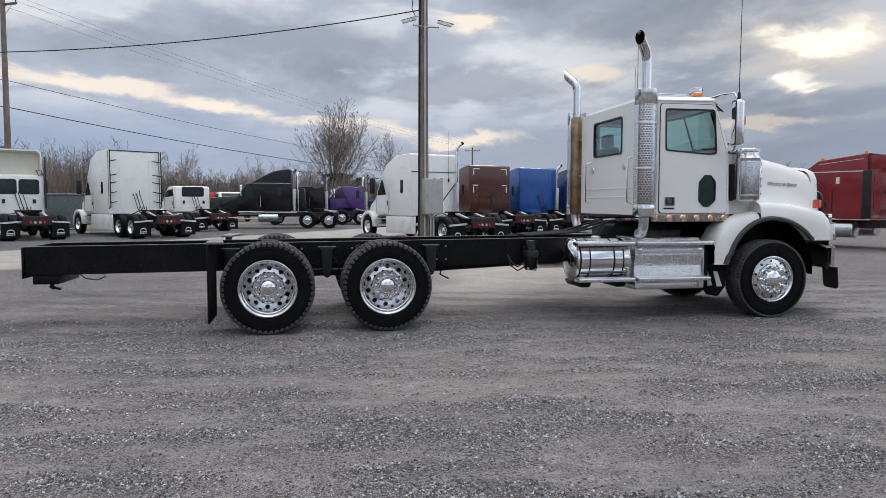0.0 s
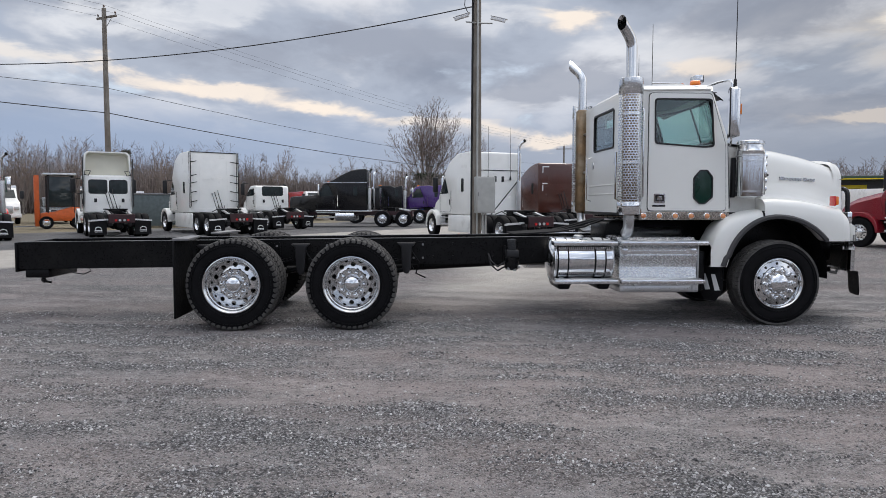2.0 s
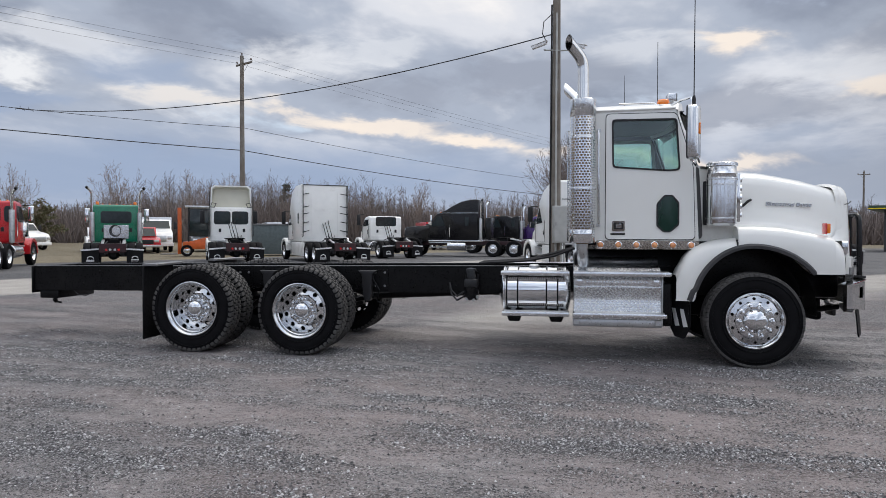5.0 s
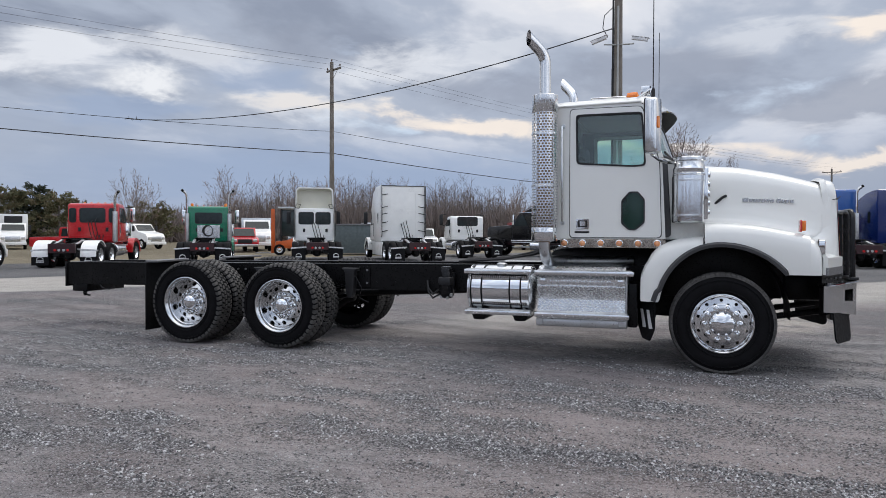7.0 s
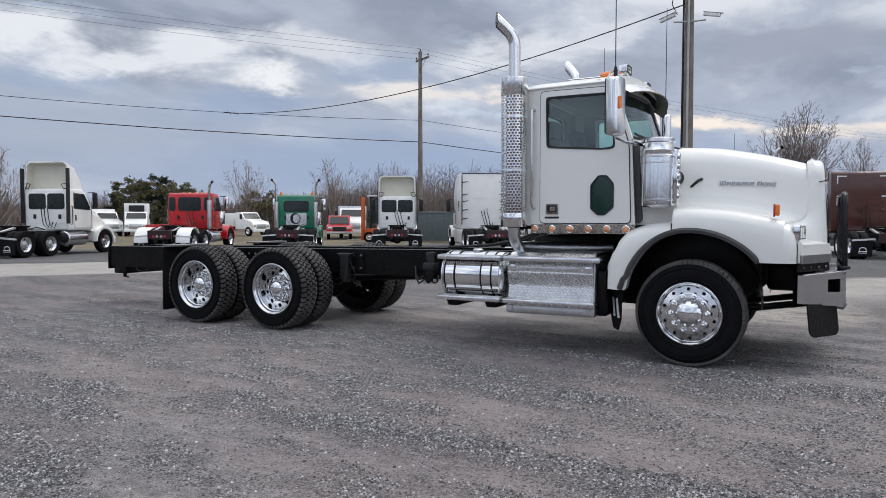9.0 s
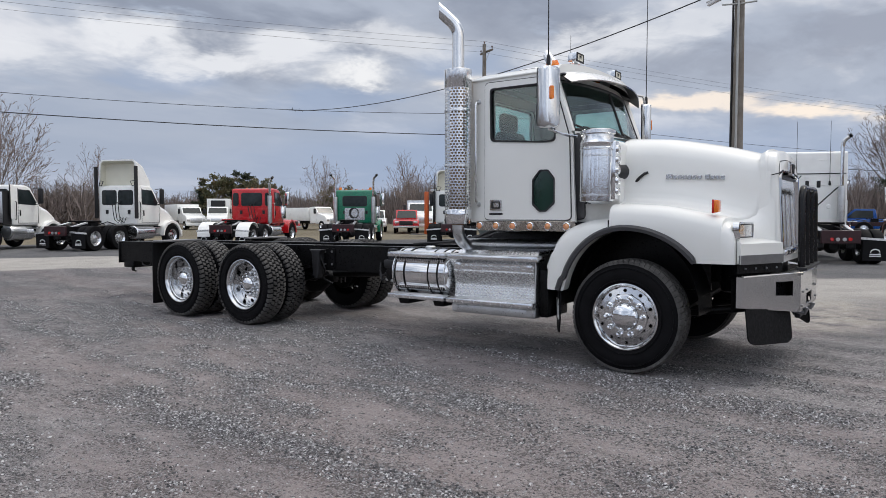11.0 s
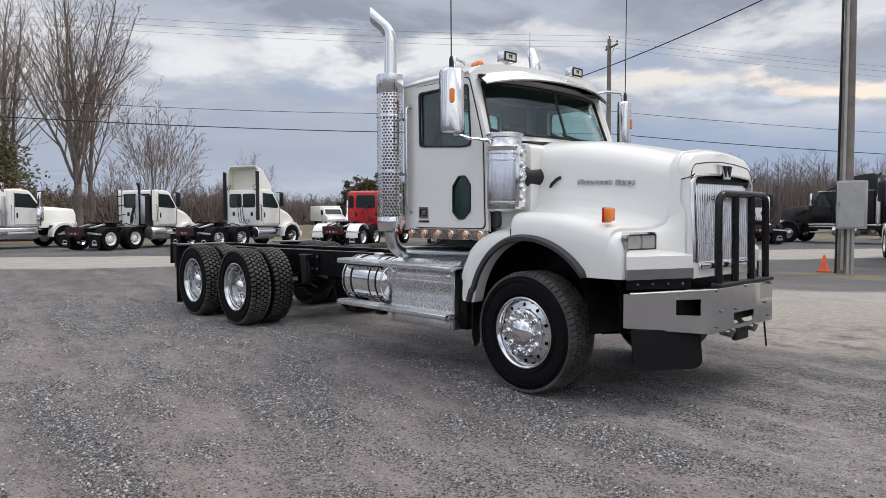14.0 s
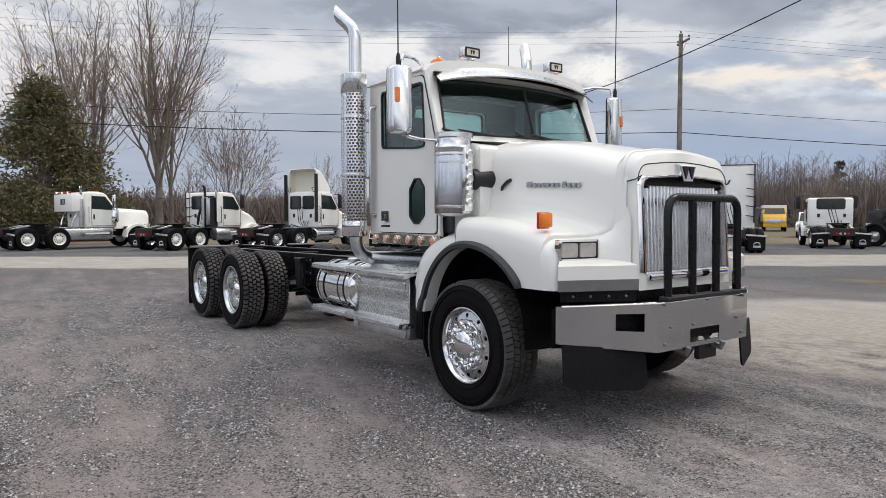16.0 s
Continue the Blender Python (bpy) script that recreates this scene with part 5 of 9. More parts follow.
# -- mirrors, aerials, roof fittings --
MIRROR_TURN = 20
for s in (-1, 1):
    c = Matrix.Translation((-0.685, s * 1.385, 2.545)) @ Matrix.Rotation(radians(MIRROR_TURN * s), 4, "Z")
    bm = B()
    rings = []
    for x, k in ((-0.055, 0.93), (-0.045, 1.0), (0.015, 1.0), (0.045, 0.9), (0.06, 0.62)):
        rings.append([c @ Vector((x, y * k, z * (k if k > 0.9 else 0.96))) for y, z in rounded(-0.105, 0.105, -0.285, 0.285, 0.04)])
    loft(bm, rings)
    mir = part("mirror", bm, SATIN, truck, "tall chrome door mirror", smooth=50)
    bm = B()
    loft(bm, [[c @ Vector((x, y, z)) for y, z in rounded(-0.092, 0.092, -0.268, 0.268, 0.03)] for x in (-0.059, -0.056)])
    part("mirror_glass", bm, CHROME, mir)
    bm = B()
    loft(bm, [[c @ Vector((x, y * k, z * k)) for y, z in rounded(-0.104, 0.104, -0.284, 0.284, 0.04)] for x, k in ((-0.034, 1.006), (-0.062, 0.985), (-0.062, 0.93))], False, False)
    part("mirror_rim", bm, PLASTIC, mir, "black rim round the mirror glass")
    bm = B()
    loft(bm, [[c @ Vector((x, y, z)) for y, z in rounded(-0.022 + s * 0.035, 0.022 + s * 0.035, -0.03, 0.09, 0.014)] for x in (0.04, 0.075)])
    part("mirror_marker", bm, AMBER, mir)
    bm = B()
    tube(bm, [(-0.86, s * (HW - 0.02), 2.90), (-0.78, s * 1.16, 2.93), (-0.71, s * 1.33, 2.925), (-0.70, s * 1.355, 2.87), (-0.70, s * 1.355, 2.80)], 0.015, 8)
    part("mirror_arm", bm, CHROME, mir)
    bm = B()
    tube(bm, [(-0.70, s * 1.355, 2.32), (-0.70, s * 1.35, 2.25), (-0.64, s * 1.22, 2.215), (-0.56, s * (HW - 0.01), 2.20)], 0.015, 8)
    part("mirror_arm", bm, CHROME, mir)
    bm = B()
    lathe(bm, [(0.02, 2.84), (0.02, 2.9), (0.012, 2.93)], "z", (-0.69, s * 1.395, 0), 8)
    rod(bm, (-0.69, s * 1.395, 2.88), (-0.69, s * 1.405, 4.25), 0.006, 6, 0.004)
    part("whip_aerial", bm, PLASTIC, truck)
    # lamp boxes on the visor's root
    bm = B()
    y = s * 0.545
    box(bm, -0.845, -0.745, y - 0.090, y + 0.090, 3.012, 3.112, 0.012)
    bx = part("roof_marker_box", bm, SATIN, truck, "small chrome roof lamp box with a cream face")
    bm = B()
    panel(bm, rounded(y - 0.086, y + 0.086, 3.016, 3.108, 0.01), [rounded(y - 0.070, y + 0.070, 3.032, 3.094, 0.008)], "x", -0.746, -0.738)
    part("box_rim", bm, PLASTIC, bx)
    bm = B()
    box(bm, -0.745, -0.741, y - 0.071, y + 0.071, 3.031, 3.095)
    part("lamp_face", bm, CREAM, bx)
    for u in (-0.014, 0.014):
        bm = B()
        prism(bm, [(y + u - 0.012, 3.082), (y + u + 0.012, 3.082), (y + u + 0.003, 3.046), (y + u - 0.003, 3.046)], "x", -0.741, -0.738)
        part("emblem_wedge", bm, PLASTIC, bx, smooth=0)
    bm = B()
    rod(bm, (-0.79, y, 2.97), (-0.79, y, 3.02), 0.02, 8)
    part("box_post", bm, DULL_ALU, bx)
    bm = B()
    tube(bm, [(-1.40, s * 0.62, 2.93), (-1.40, s * 0.62, 3.0), (-1.0, s * 0.62, 3.0), (-0.92, s * 0.62, 2.94)], 0.012, 8)
    part("air_horn_rail", bm, CHROME, truck)
for y in (-0.82, -0.28, 0.0, 0.28, 0.82):
    bm = B()
    lathe(bm, [(0.001, -0.075), (0.032, -0.06), (0.038, 0.0), (0.038, 0.045), (0.001, 0.07)], "x", (-0.92, y, 2.975), 12)
    for v in bm.verts:
        v.co.z = 2.95 + max(0, v.co.z - 2.965) * 1.3
    part("cab_marker_lamp", bm, AMBER, truck)
bm = B()
rod(bm, (-1.25, 0.35, 2.94), (-1.25, 0.35, 3.55), 0.0045, 6, 0.0025)
part("short_aerial", bm, PLASTIC, truck)

# -- cowl, hood and wings --
bm = B()
prism(bm, smoothed([(-0.62, 1.36), (-0.62, 2.20), (-0.30, 2.175), (-0.16, 2.14), (-0.16, 1.36)], 0.05), "y", -0.93, 0.93, 0.05, 3)
part("cowl", bm, WHITE, truck)


def lerp(x, table):
    for (x0, y0), (x1, y1) in zip(table, table[1:]):
        if x <= x1:
            t = max(0, (x - x0) / (x1 - x0))
            return y0 + (y1 - y0) * t
    return table[-1][1]


def easy(x, table):
    return (lerp(x - 0.06, table) + lerp(x, table) * 2 + lerp(x + 0.06, table)) / 4


TOP = [(-0.25, 2.215), (0.2, 2.185), (0.6, 2.110), (0.85, 2.045), (1.0, 2.00), (1.2, 1.945)]
WID = [(-0.25, 0.80), (0.3, 0.725), (0.8, 0.643), (1.1, 0.594)]
CROWN = [(-0.25, 1.545), (0.0, 1.55), (0.3, 1.53), (0.6, 1.475), (0.91, 1.405), (1.0, 1.39)]
CROWN_R = [(-0.81, 0.95), (-0.77, 1.12), (-0.70, 1.25), (-0.6, 1.33), (-0.4, 1.40), (-0.1, 1.43)]


def arch(x):
    if x < -0.615:
        return 0.72
    if x < -0.02:
        return 0.62 + 0.685 * math.sqrt(max(0.02, 1 - ((x + 0.02) / 0.605) ** 2))
    if x < 0.585:
        return 0.62 + 0.685 * math.sqrt(max(0.0, 1 - ((x + 0.02) / 0.745) ** 2))
    return 1.03


def edge_pts(x, c, o):
    a = min(arch(x), c - 0.12)
    z = c - 0.19 if c - 0.19 > a + 0.02 else a + 0.02
    return [(1.05, c), (1.105, c - 0.016), (1.15, c - 0.05), (o - 0.008, c - 0.10), (o, z), (o, a + (z - a) * 0.5), (o - 0.004, a)]


def face_x(y):
    """The slanted front of the wing."""
    return 0.958 - (abs(y) - 0.6) * 0.10 + 0.20 * max(0.0, (0.84 - abs(y)) / 0.26) ** 2


for s in (-1, 1):
    bm = B()
    rings = []
    for x in [-0.81, -0.79, -0.77, -0.74, -0.70, -0.66, -0.63, -0.615, -0.60] + [-0.58 + 0.04 * k for k in range(11)]:
        c = easy(x, CROWN_R)
        o = 1.18 if x > -0.7 else 1.18 - 0.04 * (-0.7 - x) / 0.11
        rings.append([(x, s * y, z) for y, z in [(0.74, c - 0.05), (0.86, c - 0.015), (0.95, c)] + edge_pts(x, c, o)])
    loft(bm, rings, False, False)
    loft(bm, [[r[-1], (r[-1][0], s * 1.06, r[-1][2] + 0.004)] for r in rings], False, False)
    part("rear_wing", bm, WHITE, truck, "white wing quarter behind the front wheel", smooth=50)
    bm = B()
    rings = []
    for k in range(36):
        x = -0.172 + 0.04 * k
        c, w = easy(x, CROWN), easy(x, WID)
        g = 1.05 - w
        q = min(1.0, max(0.0, (x - 0.45) / 0.50))
        e = 1 - 0.15 * q * q * (3 - 2 * q)
        pts = [(w + 0.0115, c + 0.30 * e), (w + 0.0152, c + 0.22 * e), (w + 0.0205, c + 0.165 * e), (w + 0.012 + 0.022 * e, c + 0.115 * e), (w + 0.012 + 0.07 * g * e, c + 0.072 * e), (w + 0.22 * g * e, c + 0.030 * e), (w + 0.45 * g * e, c + 0.008 * e), (w + 0.75 * g * e, c + 0.002 * e)] + edge_pts(x, c, 1.18)
        rings.append([(min(x, face_x(y) - 0.09), s * y, z) for y, z in pts])
        if x > 1.13:
            break
    loft(bm, rings, False, False)
    loft(bm, [[r[-1], (r[-1][0], s * 1.06, r[-1][2] + 0.004)] for r in rings], False, False)
    # closed rear end over the wing quarter
    loft(bm, [rings[0], [(p[0], p[1], min(p[2], 1.385)) for p in rings[0]]], False, False)
    # flat nose that carries the lamp
    tops = [Vector(p) for p in rings[-1]]
    nose = []
    for k, dx, dz in ((1, 0, 0), (0.998, 0.030, 0.005), (0.993, 0.060, 0.022), (0.986, 0.085, 0.052), (0.978, 0.102, 0.095), (0.972, 0.110, 0.145), (0.972, 0.110, 9)):
        nose.append([Vector((p.x + dx, p.y * (k if abs(p.y) > 0.9 else 1), max(1.03, p.z - dz))) for p in tops])
    loft(bm, nose, False, False)
    wing = part("wing", bm, WHITE, truck, "white front wing", smooth=50)
    bm = B()
    box(bm, -0.186, -0.178, s * 1.0 - 0.05 if s > 0 else -1.175, s * 1.0 + 0.175 if s > 0 else -0.95, 1.32, 1.40)
    part("wing_seam", bm, PLASTIC, wing)
    bm = B()
    lip = []
    for k in range(41):
        x = -0.655 + (0.615 + 0.655) * k / 40
        z = arch(max(x, -0.612))
        if x < -0.60:
            z = 0.72 + max(0, (x + 0.655)) * 3.0
        lip.append((x, z))
    rings = []
    for i, (x, z) in enumerate(lip):
        a, b = lip[max(0, i - 1)], lip[min(len(lip) - 1, i + 1)]
        n = Vector((-(b[1] - a[1]), 0, b[0] - a[0])).normalized() * 0.052
        rings.append([(x, s * 1.176, z), (x, s * 1.215, z), (x + n.x * 0.6, s * 1.222, z + n.z * 0.6), (x + n.x, s * 1.20, z + n.z), (x + n.x, s * 1.176, z + n.z)])
    loft(bm, rings)
    part("arch_trim", bm, ARCH_TRIM, wing, "dark grey plastic wheel-arch trim", smooth=50)
    # dark liner over the wheel
    bm = B()
    rings = []
    for k in range(15):
        a = radians(-4 + 188 * k / 14)
        x, z = -0.02 + 0.66 * math.cos(a), 0.62 + 0.70 * math.sin(a)
        rings.append([(x, s * 0.70, z), (x, s * 1.165, z)])
    loft(bm, rings, False, False)
    part("wheel_liner", bm, BLACK, wing)
    bm = B()
    box(bm, -0.6, 0.62, s * 0.66 - 0.02, s * 0.66 + 0.02, 0.75, 1.5, 0.01)
    part("inner_wing", bm, BLACK, wing)
    # rubber flap set aslant behind the front wheel, with two white flashes on its rear face
    slant = lambda u, z, d: (-0.66 - 0.18 * u - 0.866 * d, s * (1.16 - 0.31 * u + 0.503 * d), z)
    bm = B()
    outline = smoothed([(0.0, 0.72), (1.0, 0.72), (1.0, 0.43), (0.72, 0.30), (0.28, 0.29), (0.0, 0.43)], 0.04)
    loft(bm, [[slant(u, z, d) for u, z in outline] for d in (-0.006, 0.006)])
    part("front_mudflap", bm, FLAP, wing, smooth=20)
    for a in (0.10, 0.48):
        bm = B()
        loft(bm, [[slant(u, z, d) for u, z in ((a, 0.43), (a + 0.20, 0.62), (a + 0.36, 0.62), (a + 0.20, 0.42))] for d in (0.007, 0.010)])
        part("white_flash", bm, LOGO, wing, smooth=0)
    # ledge, grey strip that paints the shade low on the nose, and lamp
    bm = B()
    lo = [(0.968, s * 1.165, 1.035), (1.205, s * 0.605, 1.035), (1.10, s * 0.605, 1.035), (0.93, s * 1.12, 1.035)]
    mid = [(x, y, 1.205) for x, y, z in lo]
    hi = [(0.945, s * 1.13, 1.238), (1.04, s * 0.61, 1.246), (0.98, s * 0.61, 1.24), (0.91, s * 1.10, 1.23)]
    loft(bm, [lo, mid, hi])
    part("wing_ledge", bm, WHITE, wing)
    bm = B()
    lo = [(0.976, s * 1.170, 1.030), (1.212, s * 0.605, 1.030), (1.19, s * 0.605, 1.030), (0.95, s * 1.15, 1.030)]
    loft(bm, [lo, [(x, y, 1.108) for x, y, z in lo]])
    part("shade_strip", bm, STEEL_GREY, wing, "grey strip standing for shade low on the white wing nose")
    hl = Matrix.Translation((0.918, s * 0.945, 1.312)) @ Matrix.Rotation(radians(s * 8.0), 4, "Z")
    bm = B()
    outer, inner = rounded(-0.18, 0.18, -0.075, 0.075, 0.02), rounded(-0.165, 0.165, -0.06, 0.06, 0.015)
    loft(bm, [[hl @ Vector((0.0, y, z)) for y, z in outer], [hl @ Vector((0.05, y, z)) for y, z in outer], [hl @ Vector((0.055, y, z)) for y, z in inner], [hl @ Vector((0.03, y, z)) for y, z in inner]], True, False)
    lampb = part("headlamp", bm, CHROME, wing, "chrome twin headlamp")
    bm = B()
    loft(bm, [[hl @ Vector((x, y, z)) for y, z in inner] for x in (0.02, 0.031)])
    part("lamp_gasket", bm, PLASTIC, wing)
    for k in (-1, 1):
        bm = B()
        loft(bm, [[hl @ Vector((0.032, y + k * 0.083, z)) for y, z in rounded(-0.074, 0.074, -0.053, 0.053, 0.015)], [hl @ Vector((0.046, y + k * 0.083, z)) for y, z in rounded(-0.072, 0.072, -0.05, 0.05, 0.015)]])
        part("headlamp_lens", bm, CLEAR, wing)
    bm = B()
    box(bm, 0.735, 0.775, s * 1.075 - 0.055, s * 1.075 + 0.055, 1.47, 1.575, 0.012)
    mk = part("turn_signal", bm, AMBER, wing, "amber turn signal box")
    bm = B()
    box(bm, 0.72, 0.738, s * 1.075 - 0.06, s * 1.075 + 0.06, 1.46, 1.58, 0.008)
    part("signal_back", bm, RED_LENS, wing, "red rear half of the turn signal")
# hood skin
bm = B()
rings = []
for k in range(28):
    x = -0.20 + 1.29 * k / 27
    t, w, c = easy(x, TOP), easy(x, WID), easy(x, CROWN)
    half = [(0, t + 0.012), (0.25 * w, t + 0.010), (0.5 * w, t), (0.72 * w, t - 0.018), (0.88 * w, t - 0.055), (0.97 * w, t - 0.115), (w, t - 0.19), (w + 0.008, t - 0.30), (w + 0.012, t - 0.42), (w + 0.014, 1.5), (w + 0.014, 1.37)]
    rings.append([(x, -y, z) for y, z in reversed(half)] + [(x, y, z) for y, z in half[1:]])
loft(bm, rings, False, False)
hood = part("hood", bm, WHITE, truck, "sloping white hood", smooth=60)
bm = B()
rings = [[(-0.205, p[1], p[2]) for p in rings[0]], [(-0.215, p[1] * 0.985, p[2] - 0.02) for p in rings[0]]]
loft(bm, rings, False, False)
part("hood_gap", bm, PLASTIC, hood)
for s in (-1, 1):
    bm = B()
    tube(bm, [(-0.06, s * 0.775, 1.765), (-0.03, s * 0.80, 1.79), (0.02, s * 0.79, 1.835), (0.055, s * 0.78, 1.85)], 0.014, 8)
    part("hood_latch", bm, PLASTIC, hood)
    x = 0.215
    for k, wd in enumerate((0.058, 0.036, 0.034, 0.034, 0.036, 0.036, 0.038, 0, 0.04, 0.034, 0.036, 0.036)):
        if wd:
            bm = B()
            y = easy(x, WID) + 0.016
            z0, z1 = 1.782 - (x - 0.2) * 0.03, 1.782 - (x - 0.2) * 0.03 + (0.046 if k in (0, 8) else 0.038)
            prism(bm, [(x, z0), (x + wd, z0), (x + wd + 0.004, z1), (x + 0.004, z1)], "y", s * (y - 0.01), s * (y + 0.01), 0.003, 1)
            part("nameplate_bar", bm, BADGE, hood, smooth=0)
        x += wd + 0.007 if wd else 0.02

# -- grille, surround, emblem --
def arch_outline(w, z0, z1, r, crown=0.03, n=6):
    pts = [(-w, z0), (w, z0)]
    pts += [(w - r + r * math.cos(radians(90 * i / n)), z1 - r + r * math.sin(radians(90 * i / n))) for i in range(n + 1)]
    pts += [(y, z1 + crown * (1 - (y / (w - r)) ** 2)) for y in ((w - r) * 0.5, 0, -(w - r) * 0.5)]
    pts += [(-w + r - r * math.sin(radians(90 * i / n)), z1 - r + r * math.cos(radians(90 * i / n))) for i in range(n + 1)]
    return pts


bm = B()
o, i1 = arch_outline(0.60, 1.06, 2.035, 0.17, 0.035), arch_outline(0.505, 1.13, 1.825, 0.07, 0.02)
lean = lambda z: 0.055 * (z - 1.06)
loft(bm, [[(1.045 - lean(z), y * 1.02, z - (0.03 if z > 1.9 else 0)) for y, z in o], [(1.09 - lean(z), y * 1.015, z) for y, z in o], [(1.105 - lean(z), y * 1.0, z - 0.006) for y, z in o], [(1.105 - lean(z), y * 0.97, z - 0.02) for y, z in o]], True, False)
srd = part("grille_surround", bm, WHITE, truck, "white nose cap round the grille", smooth=45)
bm = B()
ka = 0.42
fr = [(1.192 + 0.012 * ka - lean(z), 0.945 * y * (1 - ka) + 1.06 * y2 * ka, (z - 0.04) * (1 - ka) + (z2 + 0.014) * ka) for (y, z), (y2, z2) in zip(o, i1) if z > 1.86]
side = [[(1.10, p * 0.612, 1.80), (1.158, p * 0.590, 1.815), (1.186, p * 0.560, 1.84)] for p in (1, -1)]
tube(bm, side[0] + fr + side[1][::-1], 0.0045, 6)
part("cap_seam", bm, PLASTIC, srd)
bm = B()
loft(bm, [[(1.10 - lean(z), y * 0.985, z - 0.012) for y, z in o], [(1.16 - lean(z), y * 0.975, z - 0.02) for y, z in o], [(1.188 - lean(z), y * 0.945, z - 0.04) for y, z in o], [(1.20 - lean(z), y * 1.06, z + 0.014) for y, z in i1]], True, False)
part("grille_shell", bm, WHITE, srd, "white rounded grille shell", smooth=45)
bm = B()
loft(bm, [[(1.190 - lean(z), y * 1.115, z + 0.020) for y, z in i1], [(1.203 - lean(z), y * 1.075, z + 0.017) for y, z in i1], [(1.209 - lean(z), y * 1.045, z + 0.010) for y, z in i1], [(1.206 - lean(z), y * 1.005, z) for y, z in i1], [(1.11 - lean(z), y * 0.985, z - 0.005) for y, z in i1]], True, False)
part("grille_edge", bm, CHROME, srd, "chrome edge round the grille", smooth=45)
bm = B()
box(bm, 1.175, 1.222, -0.50, 0.50, 1.085, 1.135, 0.012)
part("grille_sill", bm, CHROME, srd)
bm = B()
panel(bm, arch_outline(0.51, 1.125, 1.84, 0.07, 0.02), [], "x", 1.09, 1.11)
part("grille_back", bm, BLACK, srd)
for k in range(23):
    y = -0.462 + 0.042 * k
    bm = B()
    zt = 1.775 - (0.02 if abs(y) > 0.42 else 0)
    arc_of = [(-0.0155, 0.0), (-0.0125, 0.018), (-0.006, 0.030), (0.0, 0.033), (0.006, 0.030), (0.0125, 0.018), (0.0155, 0.0)]
    loft(bm, [[(1.142 + d - lean(z), y + u, z) for u, d in arc_of] for z in (1.15, zt)])
    part("grille_slat", bm, SLAT, srd, smooth=60)
bm = B()
loft(bm, [[(1.13 - lean(z), -0.48, z), (1.19 - lean(z), -0.48, z), (1.19 - lean(z), 0.48, z), (1.13 - lean(z), 0.48, z)] for z in (1.775, 1.80)])
part("grille_header", bm, BLACK, srd)
bm = B()
shield = [(-0.056, 1.812), (0.056, 1.812), (0.078, 1.87), (0.108, 1.936), (-0.108, 1.936), (-0.078, 1.87)]
loft(bm, [[(1.10 - lean(z), y * 1.25, z + (0.055 if z > 1.9 else 0.03)) for y, z in shield], [(1.165 - lean(z), y * 1.1, z + 0.012) for y, z in shield], [(1.225 - lean(z), y, z) for y, z in shield], [(1.232 - lean(z), y * 0.9, 1.865 + (z - 1.865) * 0.9) for y, z in shield]])
em = part("grille_badge", bm, CHROME, srd, "chrome shield badge", smooth=25)
for u in (-0.036, 0.036):
    bm = B()
    prism(bm, [(u - 0.030, 1.924), (u + 0.030, 1.924), (u + 0.004, 1.834), (u - 0.004, 1.834)], "x", 1.188, 1.194)
    part("badge_inset", bm, PLASTIC, em, smooth=0)

# -- bumper with guard and front flaps --
def bumper_ring(z, dx=0.0, k=1.0):
    return [(0.985 + dx, -1.150), (1.347 + dx, -0.565), (1.365 + dx, 0.0), (1.347 + dx, 0.565), (0.985 + dx, 1.150)]


bm = B()
zt, zb = (0.925, 0.942, 0.948, 0.942, 0.925), (0.665, 0.597, 0.597, 0.597, 0.665)
out_t = [Vector((x, y, z)) for (x, y), z in zip(bumper_ring(0), zt)]
out_b = [Vector((x, y, z)) for (x, y), z in zip(bumper_ring(0), zb)]


def face_with_hole(bm, p00, p10, p11, p01, holes, th):
    """A plate between four corners with rectangular holes, given in shares of its sides."""
    us, vs = sorted({0, 1, *[h[0] for h in holes], *[h[1] for h in holes]}), sorted({0, 1, *[h[2] for h in holes], *[h[3] for h in holes]})
    P = lambda u, v: (p00 * (1 - u) + p10 * u) * (1 - v) + (p01 * (1 - u) + p11 * u) * v
    n = (p10 - p00).cross(p01 - p00).normalized() * th
    for u0, u1 in zip(us, us[1:]):
        for v0, v1 in zip(vs, vs[1:]):
            if any(h[0] <= u0 and u1 <= h[1] and h[2] <= v0 and v1 <= h[3] for h in holes):
                for (a, b), (c, d) in (((u0, v0), (u1, v0)), ((u1, v0), (u1, v1)), ((u1, v1), (u0, v1)), ((u0, v1), (u0, v0))):
                    q, r = P(a, b), P(c, d)
                    bm.faces.new([bm.verts.new(w) for w in (q, r, r - n, q - n)])
                continue
            for o in (Vector((0, 0, 0)), -n):
                bm.faces.new([bm.verts.new(P(u, v) + o) for u, v in ((u0, v0), (u1, v0), (u1, v1), (u0, v1))])


face_with_hole(bm, out_b[0], out_b[1], out_t[1], out_t[0], [(0.56, 0.86, 0.42, 0.80)], 0.012)
mb, mt = (out_b[1], out_b[3]), (out_t[1], out_t[3])
face_with_hole(bm, mb[0], mb[1], mt[1], mt[0], [(0.336, 0.664, 0.10, 0.38)], 0.012)
face_with_hole(bm, out_b[3], out_b[4], out_t[4], out_t[3], [(0.14, 0.44, 0.42, 0.80)], 0.012)
bmesh.ops.remove_doubles(bm, verts=bm.verts[:], dist=0.0005)
inn_t = [Vector((x, y * 0.985, z)) for (x, y), z in zip(bumper_ring(0, -0.14), zt)]
for k in range(4):
    bm.faces.new([bm.verts.new(p) for p in (out_t[k], out_t[k + 1], inn_t[k + 1], inn_t[k])])
for k in (0, 4):
    a, b = out_t[k], out_b[k]
    d = Vector((-0.05, 0, 0))
    bm.faces.new([bm.verts.new(p) for p in (a, b, b + d, a + d)])
